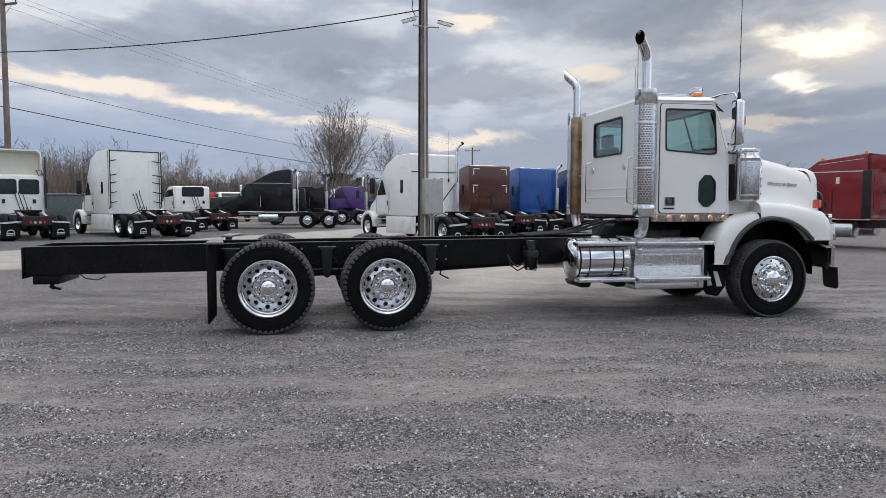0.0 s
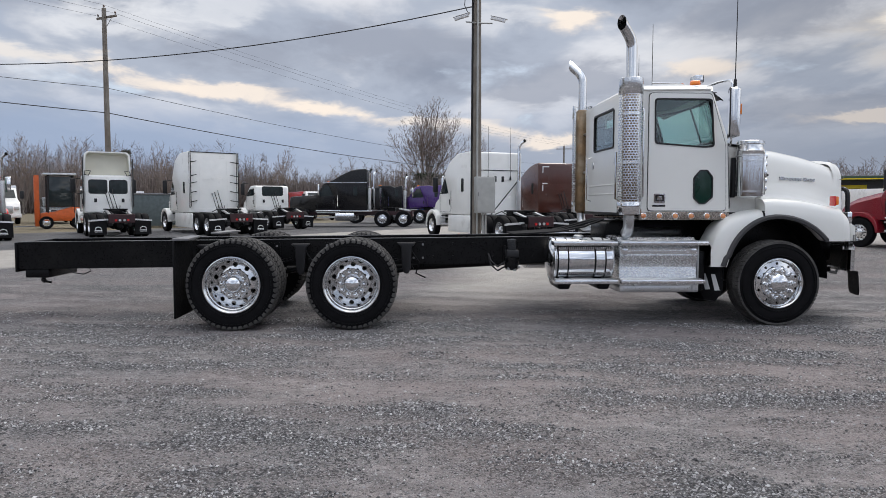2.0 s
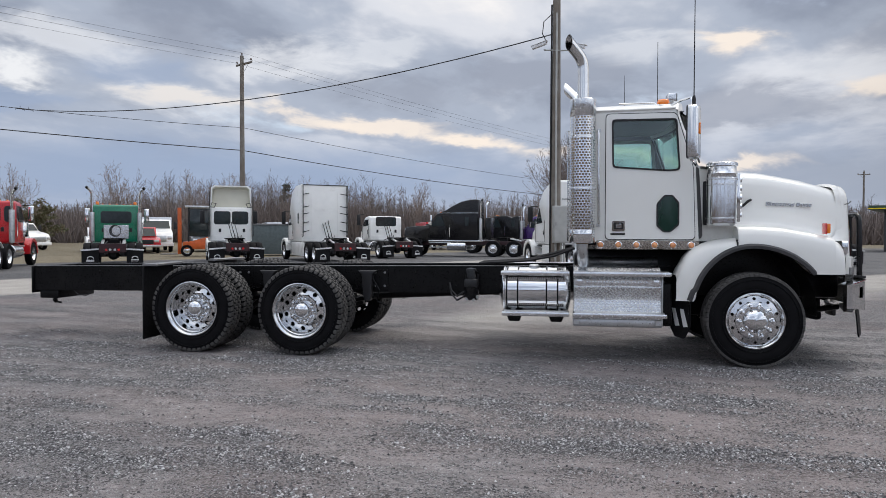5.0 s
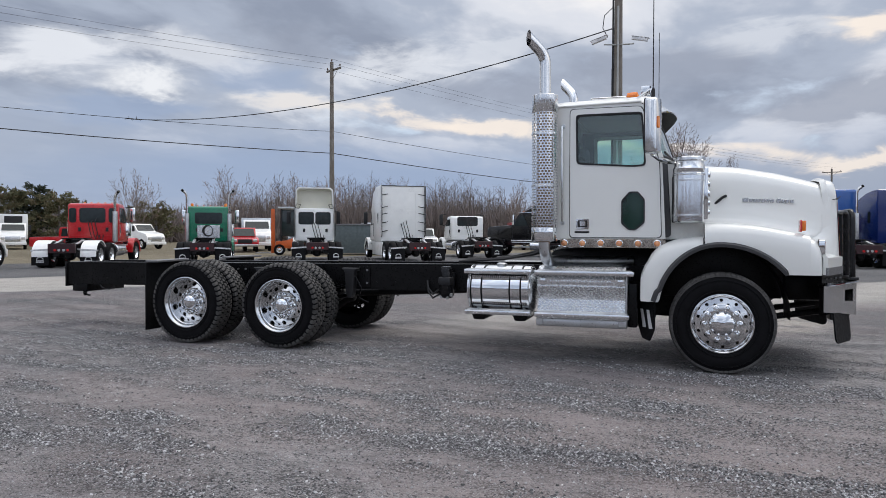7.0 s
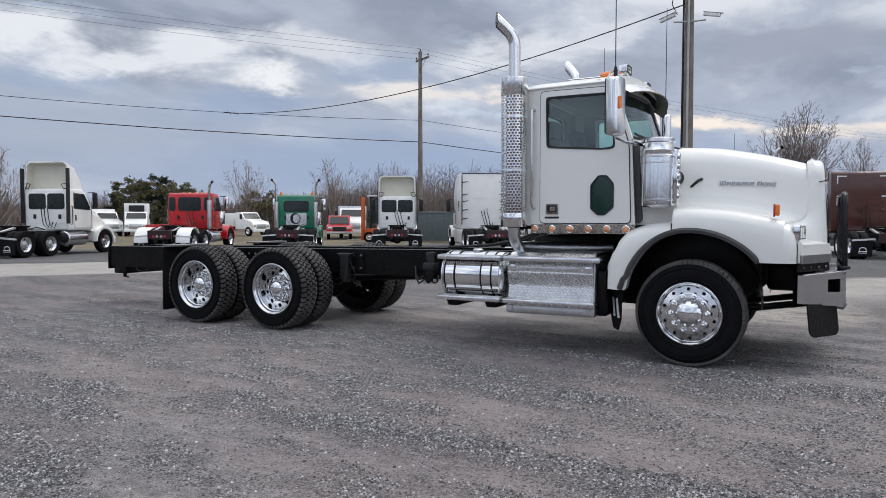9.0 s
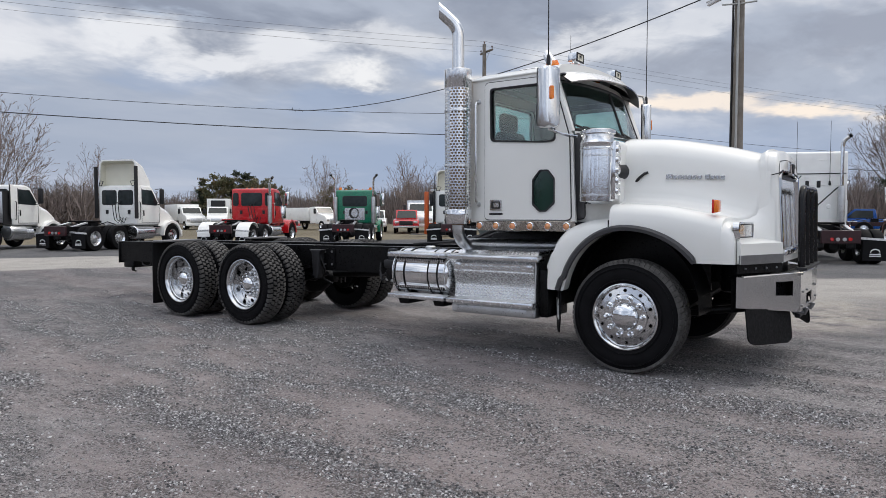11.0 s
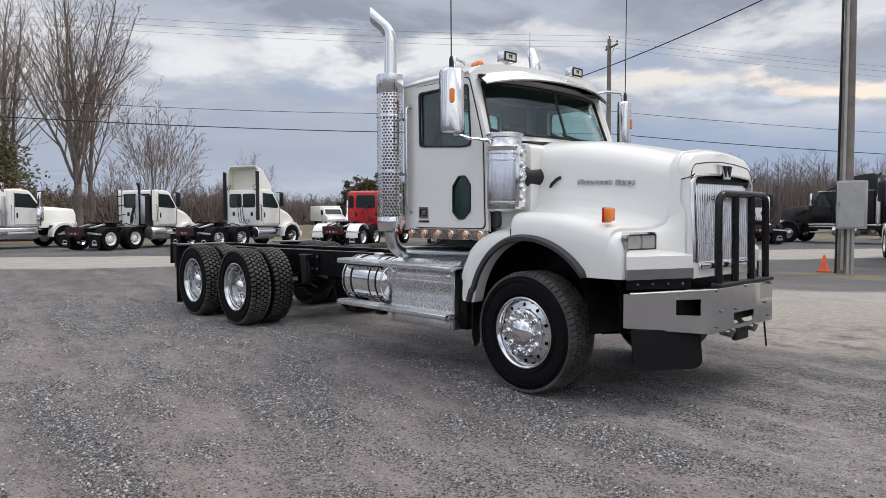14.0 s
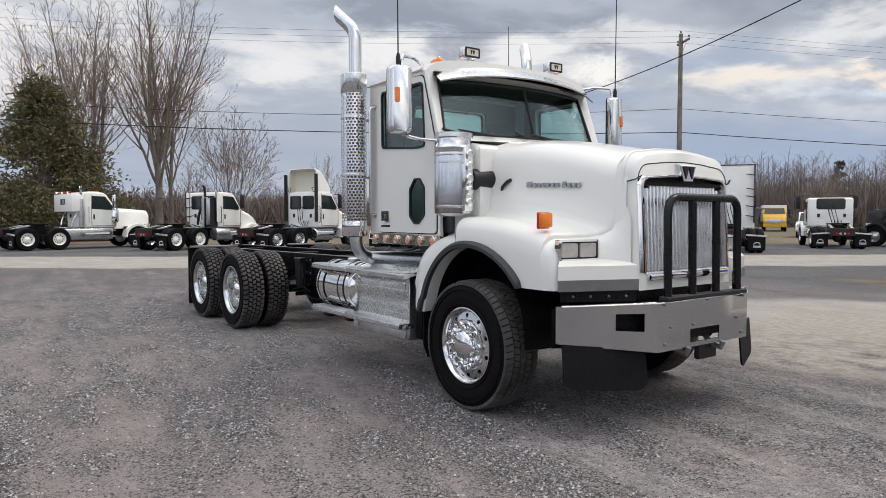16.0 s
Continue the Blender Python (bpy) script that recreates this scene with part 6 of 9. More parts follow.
bump = part("bumper", bm, BRUSHED, truck, "wide brushed-metal bumper with swept-back ends", smooth=20)
bm = B()
tube(bm, [p + Vector((0.002, 0, 0.002)) for p in out_t], 0.010, 8)
part("bumper_top_edge", bm, CHROME, bump)
bm = B()
loft(bm, [[p + Vector((-0.09, 0, d)) for p in out_t[0:5]] for d in (-0.02, -0.30)], False, False)
part("bumper_back", bm, BLACK, bump)
bm = B()
box(bm, 1.30, 1.385, -0.50, 0.50, 0.955, 0.985, 0.006, 1)
part("guard_mount", bm, PLASTIC, bump)
for y, z in ((-0.15, 0.76), (-0.42, 0.765), (0.42, 0.765), (-0.5, 0.93), (0.5, 0.93), (0.02, 0.935), (-0.48, 0.645), (0.48, 0.645)):
    bm = B()
    lathe(bm, [(0.001, 0.012), (0.009, 0.010), (0.011, 0.0)], "x", (1.347, y, z), 10)
    part("bolt", bm, STEEL_GREY, bump)
for s in (-1, 1):
    bm = B()
    loft(bm, [[(0.93, s * 1.10, 0.95), (1.20, s * 0.62, 0.95), (1.19, s * 0.61, 0.95), (0.92, s * 1.09, 0.95)], [(0.93, s * 1.10, 1.03), (1.20, s * 0.62, 1.03), (1.19, s * 0.61, 1.03), (0.92, s * 1.09, 1.03)]])
    bk = part("bumper_bracket", bm, BLACK, bump)
    for t in (0.15, 0.38, 0.62, 0.85):
        bm = B()
        c = Vector((0.935 + 0.27 * t, s * (1.10 - 0.48 * t), 0.99))
        lathe(bm, [(0.001, 0.014), (0.008, 0.012), (0.010, 0.0)], "x", c, 8)
        part("bolt", bm, STEEL_GREY, bump)
    bm = B()
    rings = []
    for f, cut in ((0, 0), (0.5, 0), (0.80, 0), (0.88, 0.02), (0.95, 0.06), (1.0, 0.14)):
        a = Vector((1.02 + 0.03 * f, s * 1.175, 0.66 - 0.30 * f))
        b = Vector((1.27 + 0.03 * f, s * 0.60, 0.63 - 0.30 * f))
        p, q = a.lerp(b, cut), b.lerp(a, cut)
        back = Vector((-0.012, -s * 0.005, 0))
        rings.append([p, q, q + back, p + back])
    loft(bm, rings)
    part("bumper_flap", bm, FLAP, truck, "black rubber flap under the bumper")
bm = B()
loop = []
loop += [(1.335, -0.44, 0.98), (1.33, -0.44, 1.2), (1.325, -0.44, 1.58)]
loop += [(1.325, -0.44 + 0.10 * (1 - math.cos(radians(a))), 1.585 + 0.10 * math.sin(radians(a))) for a in (20, 40, 60, 80, 90)]
loop += [(1.325, 0.0, 1.685)]
loop += [(1.325, 0.44 - 0.10 * (1 - math.cos(radians(a))), 1.585 + 0.10 * math.sin(radians(a))) for a in (90, 80, 60, 40, 20)]
loop += [(1.325, 0.44, 1.58), (1.33, 0.44, 1.2), (1.335, 0.44, 0.98)]
tube(bm, loop, 0.030, 12)
guard = part("grille_guard", bm, GLOSS_BLACK, truck, "black tubular grille guard with uprights")
for y in (-0.15, 0.15):
    bm = B()
    rod(bm, (1.335, y, 0.98), (1.325, y, 1.685), 0.030, 12)
    part("guard_upright", bm, GLOSS_BLACK, guard)
for s in (-1, 1):
    bm = B()
    tube(bm, [(1.20, s * 0.22, 0.63), (1.27, s * 0.22, 0.56), (1.34, s * 0.22, 0.55), (1.36, s * 0.22, 0.60)], 0.022, 8)
    part("tow_hook", bm, STEEL_GREY, truck)
    bm = B()
    rod(bm, (0.25, s * 0.42, 0.48), (1.12, s * 0.42, 0.62), 0.035, 8)
    part("front_spring", bm, BLACK, truck)
bm = B()
box(bm, 1.22, 1.27, 0.05, 0.28, 0.46, 0.60, 0.012)
part("plate_holder", bm, PLASTIC, truck)
bm = B()
box(bm, 0.65, 1.10, -0.5, 0.5, 0.72, 1.05, 0.05)
part("radiator_support", bm, BLACK, truck)

# -- exhaust stacks --
def stack(s):
    cx, cy = -1.838, s * 1.165
    root = new("exhaust_pipe")
    root.parent = truck
    root["label"] = "tall chrome exhaust stack in a perforated shield"
    bm = B()
    path = [(cx, cy, 2.80), (cx, cy, 3.10), (cx, cy, 3.30)]
    path += [(cx - 0.22 * (1 - math.cos(radians(a))), cy, 3.30 + 0.22 * math.sin(radians(a))) for a in (8, 16, 24, 32, 40, 48)]
    way = Vector((-math.sin(radians(48)), 0, math.cos(radians(48))))
    last = Vector(path[-1])
    path += [tuple(last + way * 0.06), tuple(last + way * 0.15)]
    tube(bm, path, 0.064, 24, cap=False)
    # the mouth is cut upright
    bm.verts.ensure_lookup_table()
    for v in bm.verts[-24:]:
        v.co += way * ((cx - 0.20 - v.co.x) / way.x)
    swing = Matrix.Translation((cx, cy, 0)) @ Matrix.Rotation(radians(-s * 36), 4, "Z") @ Matrix.Translation((-cx, -cy, 0))
    bm.transform(swing)
    part("tip_pipe", bm, SATIN, root, "curved chrome tip")
    bm = B()
    tube(bm, [Vector(p) for p in path[3:-1]] + [last + way * 0.12], 0.060, 20, cap=False)
    tube(bm, [last + way * 0.03, last + way * 0.034], 0.060, 20)
    bm.transform(swing)
    part("pipe_inside", bm, INSIDE_PIPE, root)
    bm = B()
    lathe(bm, [(0.06, 1.34), (0.09, 1.37), (0.09, 2.86), (0.06, 2.90)], "z", (cx, cy, 0), 28)
    part("silencer", bm, RUST, root, "heat-stained brown silencer")
    # perforated shield, open towards the cab
    R = 0.142
    a0, a1 = (-200, 20) if s < 0 else (-20, 200)
    bm = B()
    lathe(bm, [(R, 2.765), (R + 0.003, 2.77), (R + 0.003, 2.955), (R - 0.002, 2.96)], "z", (cx, cy, 0), 40, a0, a1)
    sh = part("heat_shield", bm, ALU, root, "chrome heat shield with slotted holes")
    bm = B()
    lathe(bm, [(R - 0.002, 1.355), (R + 0.002, 1.36), (R + 0.002, 1.50), (R, 1.505)], "z", (cx, cy, 0), 40, a0, a1)
    part("shield_collar", bm, CHROME, root)
    bm = B()
    cols, rows_n = 15, 42
    z0, z1 = 1.505, 2.765
    dz = (z1 - z0) / rows_n
    A = lambda f: radians(a0 + (a1 - a0) * f)
    V = lambda f, z, r=R: bm.verts.new((cx + r * math.cos(A(f)), cy + r * math.sin(A(f)), z))
    for i in range(rows_n + 1):
        z = z0 + i * dz
        h = 0.0058
        prev = None
        for j in range(45):
            cur = (V(j / 44, z - h), V(j / 44, z + h))
            if prev:
                bm.faces.new((prev[0], cur[0], cur[1], prev[1]))
            prev = cur
        if i == rows_n:
            break
        for j in range(cols + 1):
            f = (j + 0.5 * (i % 2)) / cols
            if f > 1:
                continue
            w = 0.0125
            bm.faces.new((V(max(0, f - w), z + h), V(min(1, f + w), z + h), V(min(1, f + w), z + dz - h), V(max(0, f - w), z + dz - h)))
    part("perforated_sheet", bm, SATIN, root, smooth=60)
    for z in (1.95, 2.52):
        bm = B()
        lathe(bm, [(R + 0.001, z), (R + 0.006, z + 0.004), (R + 0.006, z + 0.022), (R + 0.001, z + 0.026)], "z", (cx, cy, 0), 40, a0, a1)
        part("shield_band", bm, ALU, root)
        bm = B()
        rod(bm, (cx, cy, z), (CB + 0.03, s * 0.98, z), 0.018, 8)
        part("stack_bracket", bm, DULL_ALU, root)
    # pipe that turns in under the cab
    bm = B()
    pts = [(cx, cy, 1.40), (cx, cy, 1.30)]
    pts += [(cx + 0.02 * a / 90, cy - s * 0.17 * (1 - math.cos(radians(a))), 1.30 - 0.17 * math.sin(radians(a))) for a in (20, 40, 60, 80, 90)]
    pts += [(cx + 0.15, s * 0.80, 1.13), (cx + 0.5, s * 0.55, 1.12), (cx + 0.9, s * 0.4, 1.12)]
    tube(bm, pts, 0.064, 16)
    part("elbow_pipe", bm, DULL_ALU, root)


stack(-1)
stack(1)

# -- air cleaners with a column of lamps --
for s in (-1, 1):
    cx, cy, r = -0.33, s * 1.08, 0.160
    bm = B()
    lathe(bm, [(0.001, 1.55), (r - 0.04, 1.55), (r, 1.575), (r, 2.05)], "z", (cx, cy, 0), 48)
    ac = part("air_cleaner", bm, CHROME, truck, "upright chrome air cleaner canister")
    bm = B()
    lathe(bm, [(r, 2.05), (r + 0.006, 2.056), (r + 0.006, 2.07), (r, 2.076), (r, 2.115), (r + 0.004, 2.12), (r - 0.012, 2.15), (r - 0.012, 2.195), (r + 0.004, 2.205), (r + 0.004, 2.235), (r - 0.01, 2.245), (0.001, 2.25)], "z", (cx, cy, 0), 48)
    part("air_cleaner_cap", bm, ALU, ac)
    for z in (1.62, 1.99):
        bm = B()
        lathe(bm, [(r, z), (r + 0.004, z + 0.003), (r + 0.004, z + 0.018), (r, z + 0.021)], "z", (cx, cy, 0), 48)
        part("canister_band", bm, ALU, ac)
    bm = B()
    c = Vector((cx + 0.175, cy - s * 0.015, 0))
    box(bm, c.x - 0.035, c.x + 0.015, c.y - 0.045, c.y + 0.045, 1.59, 2.13, 0.012)
    lb = part("lamp_column", bm, CHROME, ac)
    for k in range(5):
        z = 1.665 + k * 0.098
        bm = B()
        lathe(bm, [(0.037, 0.0), (0.037, 0.018), (0.030, 0.022), (0.030, 0.012)], "x", (c.x + 0.014, c.y, z), 20)
        part("lamp_rim", bm, CHROME, ac)
        bm = B()
        lathe(bm, [(0.030, 0.012), (0.018, 0.018), (0.001, 0.02)], "x", (c.x + 0.014, c.y, z), 20)
        part("lamp_lens", bm, CLEAR, ac)
    bm = B()
    rod(bm, (cx + 0.10, s * 0.985, 1.86), (cx + 0.125, s * 0.74, 1.86), 0.088, 20)
    part("intake_hose", bm, PLASTIC, ac)
    bm = B()
    box(bm, cx - 0.17, cx - 0.13, s * 0.95 - 0.05, s * 0.95 + 0.05, 1.56, 2.05, 0.01)
    part("canister_bracket", bm, PLASTIC, ac)

# ---- tractors parked in the yard ----
def yard_wheel_meshes():
    bm = B()
    prof = [(0.29, -0.12), (0.40, -0.135), (0.48, -0.13), (0.505, -0.10), (0.51, 0.0), (0.505, 0.10), (0.48, 0.13), (0.40, 0.135), (0.29, 0.12)]
    lathe(bm, prof, "y", (0, 0, 0), 28)
    tyre = part("tyre", bm, RUBBER)
    bm = B()
    lathe(bm, [(0.295, -0.125), (0.285, -0.10), (0.25, -0.07), (0.235, -0.02), (0.13, -0.03), (0.12, -0.09), (0.06, -0.12), (0.001, -0.125)], "y", (0, 0, 0), 28)
    lathe(bm, [(0.285, 0.12), (0.25, 0.1), (0.2, 0.06), (0.05, 0.06), (0.001, 0.06)], "y", (0, 0, 0), 20)
    rim = part("rim", bm, ALU)
    bm = B()
    lathe(bm, [(0.001, -0.052), (0.024, -0.052), (0.024, -0.03), (0.02, -0.03)], "y", (0, 0, 0), 8)
    holes = part("hand_hole", bm, BLACK)
    out = tyre.data, rim.data, holes.data
    for ob in (tyre, rim, holes):
        bpy.data.objects.remove(ob)
    return out


YTYRE, YRIM, YHOLE = yard_wheel_meshes()
YRIM_WHITE = YRIM.copy()
YRIM_WHITE.materials[0] = WHITE_FLEET


def yard_wheel(root, x, y, side, scale=1.0, rims=None, outer=True):
    """side -1: the outer face looks to the truck's right."""
    m = Matrix.Translation((x, y, 0.51 * scale)) @ Matrix.Rotation(0 if side < 0 else math.pi, 4, "Z") @ Matrix.Scale(scale, 4)
    w = new("wheel")
    w.parent, w.matrix_basis = root, m
    share("tyre", YTYRE, w, Matrix())
    r = share("rim", rims or YRIM, w, Matrix())
    r["label"] = "white painted rim" if rims else "polished aluminium rim"
    for i in range(10 if outer else 0):
        t = math.tau * i / 10
        share("hand_hole", YHOLE, w, Matrix.Translation((0.185 * math.cos(t), 0, 0.185 * math.sin(t))))


HANGER = material("bright_hanger_bar", (0.74, 0.74, 0.75), 0.3, metal=0.6, var=0.06)


def mudflap(root, x, y, mark=True):
    bm = B()
    box(bm, x - 0.012, x + 0.012, y - 0.33, y + 0.33, 0.12, 0.70, 0.004, 1)
    f = part("mudflap", bm, FLAP, root, "black rubber mudflap with white printing" if mark else "")
    if mark:
        bm = B()
        for i in range(10):
            a0, a1 = radians(200 - i * 22), radians(200 - (i + 1) * 22)
            q = [(y - 0.13 * math.cos(a0), 0.37 + 0.10 * math.sin(a0)), (y - 0.13 * math.cos(a1), 0.37 + 0.10 * math.sin(a1)),
                 (y - 0.11 * math.cos(a1), 0.35 + 0.085 * math.sin(a1)), (y - 0.11 * math.cos(a0), 0.35 + 0.085 * math.sin(a0))]
            bm.faces.new([bm.verts.new((x - 0.016, u, v)) for u, v in q])
        box(bm, x - 0.017, x - 0.0155, y - 0.15, y + 0.15, 0.28, 0.32)
        box(bm, x - 0.017, x - 0.0155, y - 0.15, y + 0.15, 0.235, 0.255)
        part("mark", bm, LOGO, f, smooth=0)
    bm = B()
    o = 1 if y > 0 else -1
    loft(bm, [[(x + u, y + o * e, z + v) for u, v in ((-0.03, 0), (0.05, 0), (0.05, 0.065), (-0.03, 0.065))] for e, z in ((-0.42, 0.74), (0.36, 0.685))])
    part("flap_hanger", bm, HANGER, root, "bright slanted mudflap hanger")


def tractor(name, label, at, heading, paint, sleeper=0.0, roof=2.75, half=1.03, hood=1.42, nose="aero", stacks=(), fairing=False, extender=False,
            axles=(-1.25, -2.6), tail=-3.45, hoses=True, rear_windows=1, visor=False, tank=True, flaps=True, group="", beacons=False, marks=True, rims=None, muffler=False, rack=False, fenders=False, louvre=False, tape=False, strut=False, trim_line=False, skirt=True, long_roof=False, window_from=0.32):
    root = thing(name, label, "truck", pose(at[0], at[1], 0, 0, 0, heading), group)
    S = sleeper
    W = half
    front = S + 1.5
    ax = front + (0.75 if nose == "aero" else 1.05)
    # frame rails and cross members
    for s in (-1, 1):
        bm = B()
        box(bm, tail, front + hood - 0.3, s * 0.43 - 0.045, s * 0.43 + 0.045, 0.72, 0.98, 0.01, 1)
        part("frame_rail", bm, BLACK if marks else MAROON, root)
    bm = B()
    box(bm, tail - 0.04, tail + 0.06, -0.52, 0.52, 0.62, 1.0, 0.015, 1)
    tailp = part("tail_plate", bm, MAROON, root, "dark maroon tail plate with round lamps")
    for y in (-0.24, 0.24, -0.09, 0.09):
        bm = B()
        lathe(bm, [(0.001, -0.03), (0.05, -0.03), (0.055, -0.01), (0.055, 0.02)], "x", (tail - 0.04, y, 0.74), 14)
        part("tail_lamp", bm, RED_LENS if abs(y) > 0.2 else DULL_ALU, tailp)
    # wheels
    for x in axles:
        for s in (-1, 1):
            yard_wheel(root, x, s * (W + 0.02), s, 1.0, rims)
            yard_wheel(root, x, s * (W - 0.29), s, outer=False)
        bm = B()
        rod(bm, (x, -W, 0.51), (x, W, 0.51), 0.09, 10)
        lathe(bm, [(0.12, -0.22), (0.22, -0.1), (0.22, 0.1), (0.12, 0.22)], "x", (x, 0, 0.51), 14)
        part("axle", bm, BLACK, root)
    for s in (-1, 1):
        yard_wheel(root, ax, s * (W - 0.06), s, 1.0, rims)
        if flaps:
            mudflap(root, tail + 0.25, s * (W - 0.14), marks)
    # fifth wheel plate
    fx = sum(axles) / len(axles) + 0.1
    bm = B()
    prism(bm, [(fx - 0.55, -0.42), (fx - 0.35, -0.45), (fx + 0.35, -0.45), (fx + 0.5, -0.25), (fx + 0.5, 0.25), (fx + 0.35, 0.45), (fx - 0.35, 0.45), (fx - 0.55, 0.42), (fx - 0.1, 0.12), (fx - 0.1, -0.12)], "z", 1.16, 1.22, 0.01, 1)
    box(bm, fx - 0.2, fx + 0.25, -0.4, 0.4, 0.98, 1.16, 0.02, 1)
    part("fifth_wheel", bm, BLACK, root)
    # deck plate behind the cab
    bm = B()
    box(bm, -0.85, -0.05, -0.44, 0.44, 1.0, 1.03, 0.005, 1)
    part("deck_plate", bm, DULL_ALU, root)
    for s in (-1, 1):
        bm = B()
        prism(bm, [(fx - 1.25, 0.99), (fx - 0.5, 1.16), (fx - 0.42, 1.16), (fx - 0.42, 1.10), (fx - 1.22, 0.94)], "y", s * 0.36, s * 0.47, 0.006, 1)
        part("loading_ramp", bm, DULL_ALU, root, "worn steel ramp on the frame end")
        for x in axles:
            bm = B()
            lathe(bm, [(0.001, 0.0), (0.12, 0.01), (0.14, 0.06), (0.12, 0.12), (0.14, 0.17), (0.11, 0.24), (0.001, 0.25)], "z", (x - 0.34, s * 0.43, 0.46), 12)
            part("air_spring", bm, PLASTIC, root)
        bm = B()
        tube(bm, [(-0.5, s * 0.3, 1.04), (-0.9, s * 0.22, 1.16), (-1.4, s * 0.28, 1.05), (-1.9, s * 0.25, 1.10), (tail + 0.1, s * 0.3, 0.99)], 0.022, 6)
        part("brake_line", bm, PLASTIC, root)
    # cab
    cz = 1.02
    cab_roof = min(roof, 2.78)
    bm = B()
    prof = [(S - 0.02, cz), (S - 0.02, cab_roof - 0.04), (S + 0.25, cab_roof), (S + 0.85, cab_roof - 0.03), (S + 1.02, cab_roof - 0.12), (S + 1.5, 1.92), (S + 1.62, 1.75), (S + 1.5, cz)]
    prism(bm, prof, "y", -W, W, 0.09, 4)
    part("cab", bm, paint, root)
    if S:
        bm = B()
        if nose == "classic":
            p2 = [(0, cz), (0, roof - 0.08), (0.08, roof), (S * 0.30, roof - 0.03), (S * 0.62, roof - 0.14), (S * 0.95, roof - (roof - cab_roof) * 0.5), (S + 0.35, roof - (roof - cab_roof) * 0.82), (S + 0.75, cab_roof - 0.02), (S, cz)]
        else:
            p2 = [(0, cz), (0, roof - 0.05), (0.06, roof), (S * 0.75, roof - 0.03), (S + 0.35, roof - 0.35), (S + 0.85, cab_roof - 0.05), (S, cz)]
        if long_roof:
            p2 = [(0, cz), (0, roof - 0.05), (0.06, roof), (S * 0.75, roof - 0.09), (S + 0.65, roof - 0.2), (S + 1.05, cab_roof - 0.02), (S, cz)]
        prism(bm, p2, "y", -W - 0.06, W + 0.06, 0.06, 3)
        sl = part("sleeper", bm, paint, root)
        bm = B()
        for y0, y1, z0, z1 in ((-W * 0.82, W * 0.82, 1.2, 1.21), (-W * 0.82, W * 0.82, (roof + 1.3) / 2, (roof + 1.3) / 2 + 0.015), (-W * 0.6, -W * 0.58, 1.3, roof - 0.4), (W * 0.58, W * 0.6, 1.3, roof - 0.4)):
            box(bm, -0.012, 0.01, y0, y1, z0, z1, 0.003, 1)
        part("panel_seam", bm, paint, sl)
        for s in (-1, 1):
            bm = B()
            prism(bm, rounded(S * 0.35, S * 0.35 + 0.24, 1.95, 2.5, 0.06), "y", s * (W + 0.052), s * (W + 0.066))
            if long_roof:
                bm.free()
                continue
            part("side_window", bm, BG_GLASS, sl)
        if nose == "aero" and not strut:
            for u0, u1, z0, z1 in ((-W - 0.02, W + 0.02, roof - 0.05, roof - 0.01), (-W - 0.05, -W, 1.25, roof - 0.03), (W, W + 0.05, 1.25, roof - 0.03)):
                bm = B()
                box(bm, -0.03, 0.02, u0, u1, z0, z1, 0.008, 1)
                part("rear_edge_trim", bm, PLASTIC, sl)
        for u in (-0.42, 0.42):
            bm = B()
            box(bm, -0.014, 0.01, u - 0.14, u + 0.14, roof - 0.30, roof - 0.285, 0.003, 1)
            part("pressed_rib", bm, paint, sl)
    # hood and wings
    if nose == "aero":
        rings = []
        for x, z1, w in ((front + 0.0, 1.97, W - 0.12), (front + 0.4, 1.88, W - 0.14), (front + hood * 0.6, 1.72, W - 0.2), (front + hood * 0.9, 1.5, W - 0.32), (front + hood, 1.25, W - 0.42)):
            rings.append([(x, -w, 0.95), (x, -w, z1 - 0.22), (x, -w * 0.8, z1 - 0.05), (x, 0, z1), (x, w * 0.8, z1 - 0.05), (x, w, z1 - 0.22), (x, w, 0.95)])
    else:
        rings = []
        for x, z1, w in ((front + 0.0, 2.0, 0.72), (front + hood * 0.5, 1.95, 0.62), (front + hood * 0.96, 1.88, 0.52), (front + hood, 1.78, 0.48)):
            rings.append([(x, -w, 0.95), (x, -w, z1 - 0.2), (x, -w * 0.75, z1 - 0.03), (x, 0, z1), (x, w * 0.75, z1 - 0.03), (x, w, z1 - 0.2), (x, w, 0.95)])
    bm = B()
    loft(bm, rings)
    hd = part("hood", bm, paint, root)
    bm = B()
    gx = front + hood
    box(bm, gx - 0.02, gx + 0.03, -0.36, 0.36, 0.75, 1.25 if nose == "aero" else 1.72, 0.02)
    part("grille", bm, CHROME, hd)
    for s in (-1, 1):
        bm = B()
        pts = [(ax + (0.70 if 40 <= a <= 140 else 0.66) * math.cos(radians(a)), 0.51 + 0.70 * math.sin(radians(a))) for a in range(0, 181, 20)]
        inner = [(ax + 0.56 * math.cos(radians(a)), 0.51 + 0.56 * math.sin(radians(a))) for a in range(180, -1, -20)]
        prism(bm, pts + inner, "y", s * (W - 0.36), s * (W + 0.08), 0.015, 1)
        part("wing", bm, paint, root)
        bm = B()
        y0, y1 = sorted((s * (W - 0.40), s * (W - 0.18)))
        box(bm, ax - 0.56, ax + 0.56, y0, y1, 0.55, 1.06, 0.02, 1)
        part("wheel_well", bm, PLASTIC, root)
        bm = B()
        box(bm, gx - 0.32, gx - 0.12, s * 0.72 - 0.14, s * 0.72 + 0.14, 0.98, 1.2, 0.05)
        part("headlamp", bm, CLEAR, root)
    bm = B()
    box(bm, gx - 0.1, gx + 0.14, -W - 0.02, W + 0.02, 0.42, 0.76, 0.05)
    part("bumper", bm, CHROME if nose == "classic" else WHITE_FLEET, root)
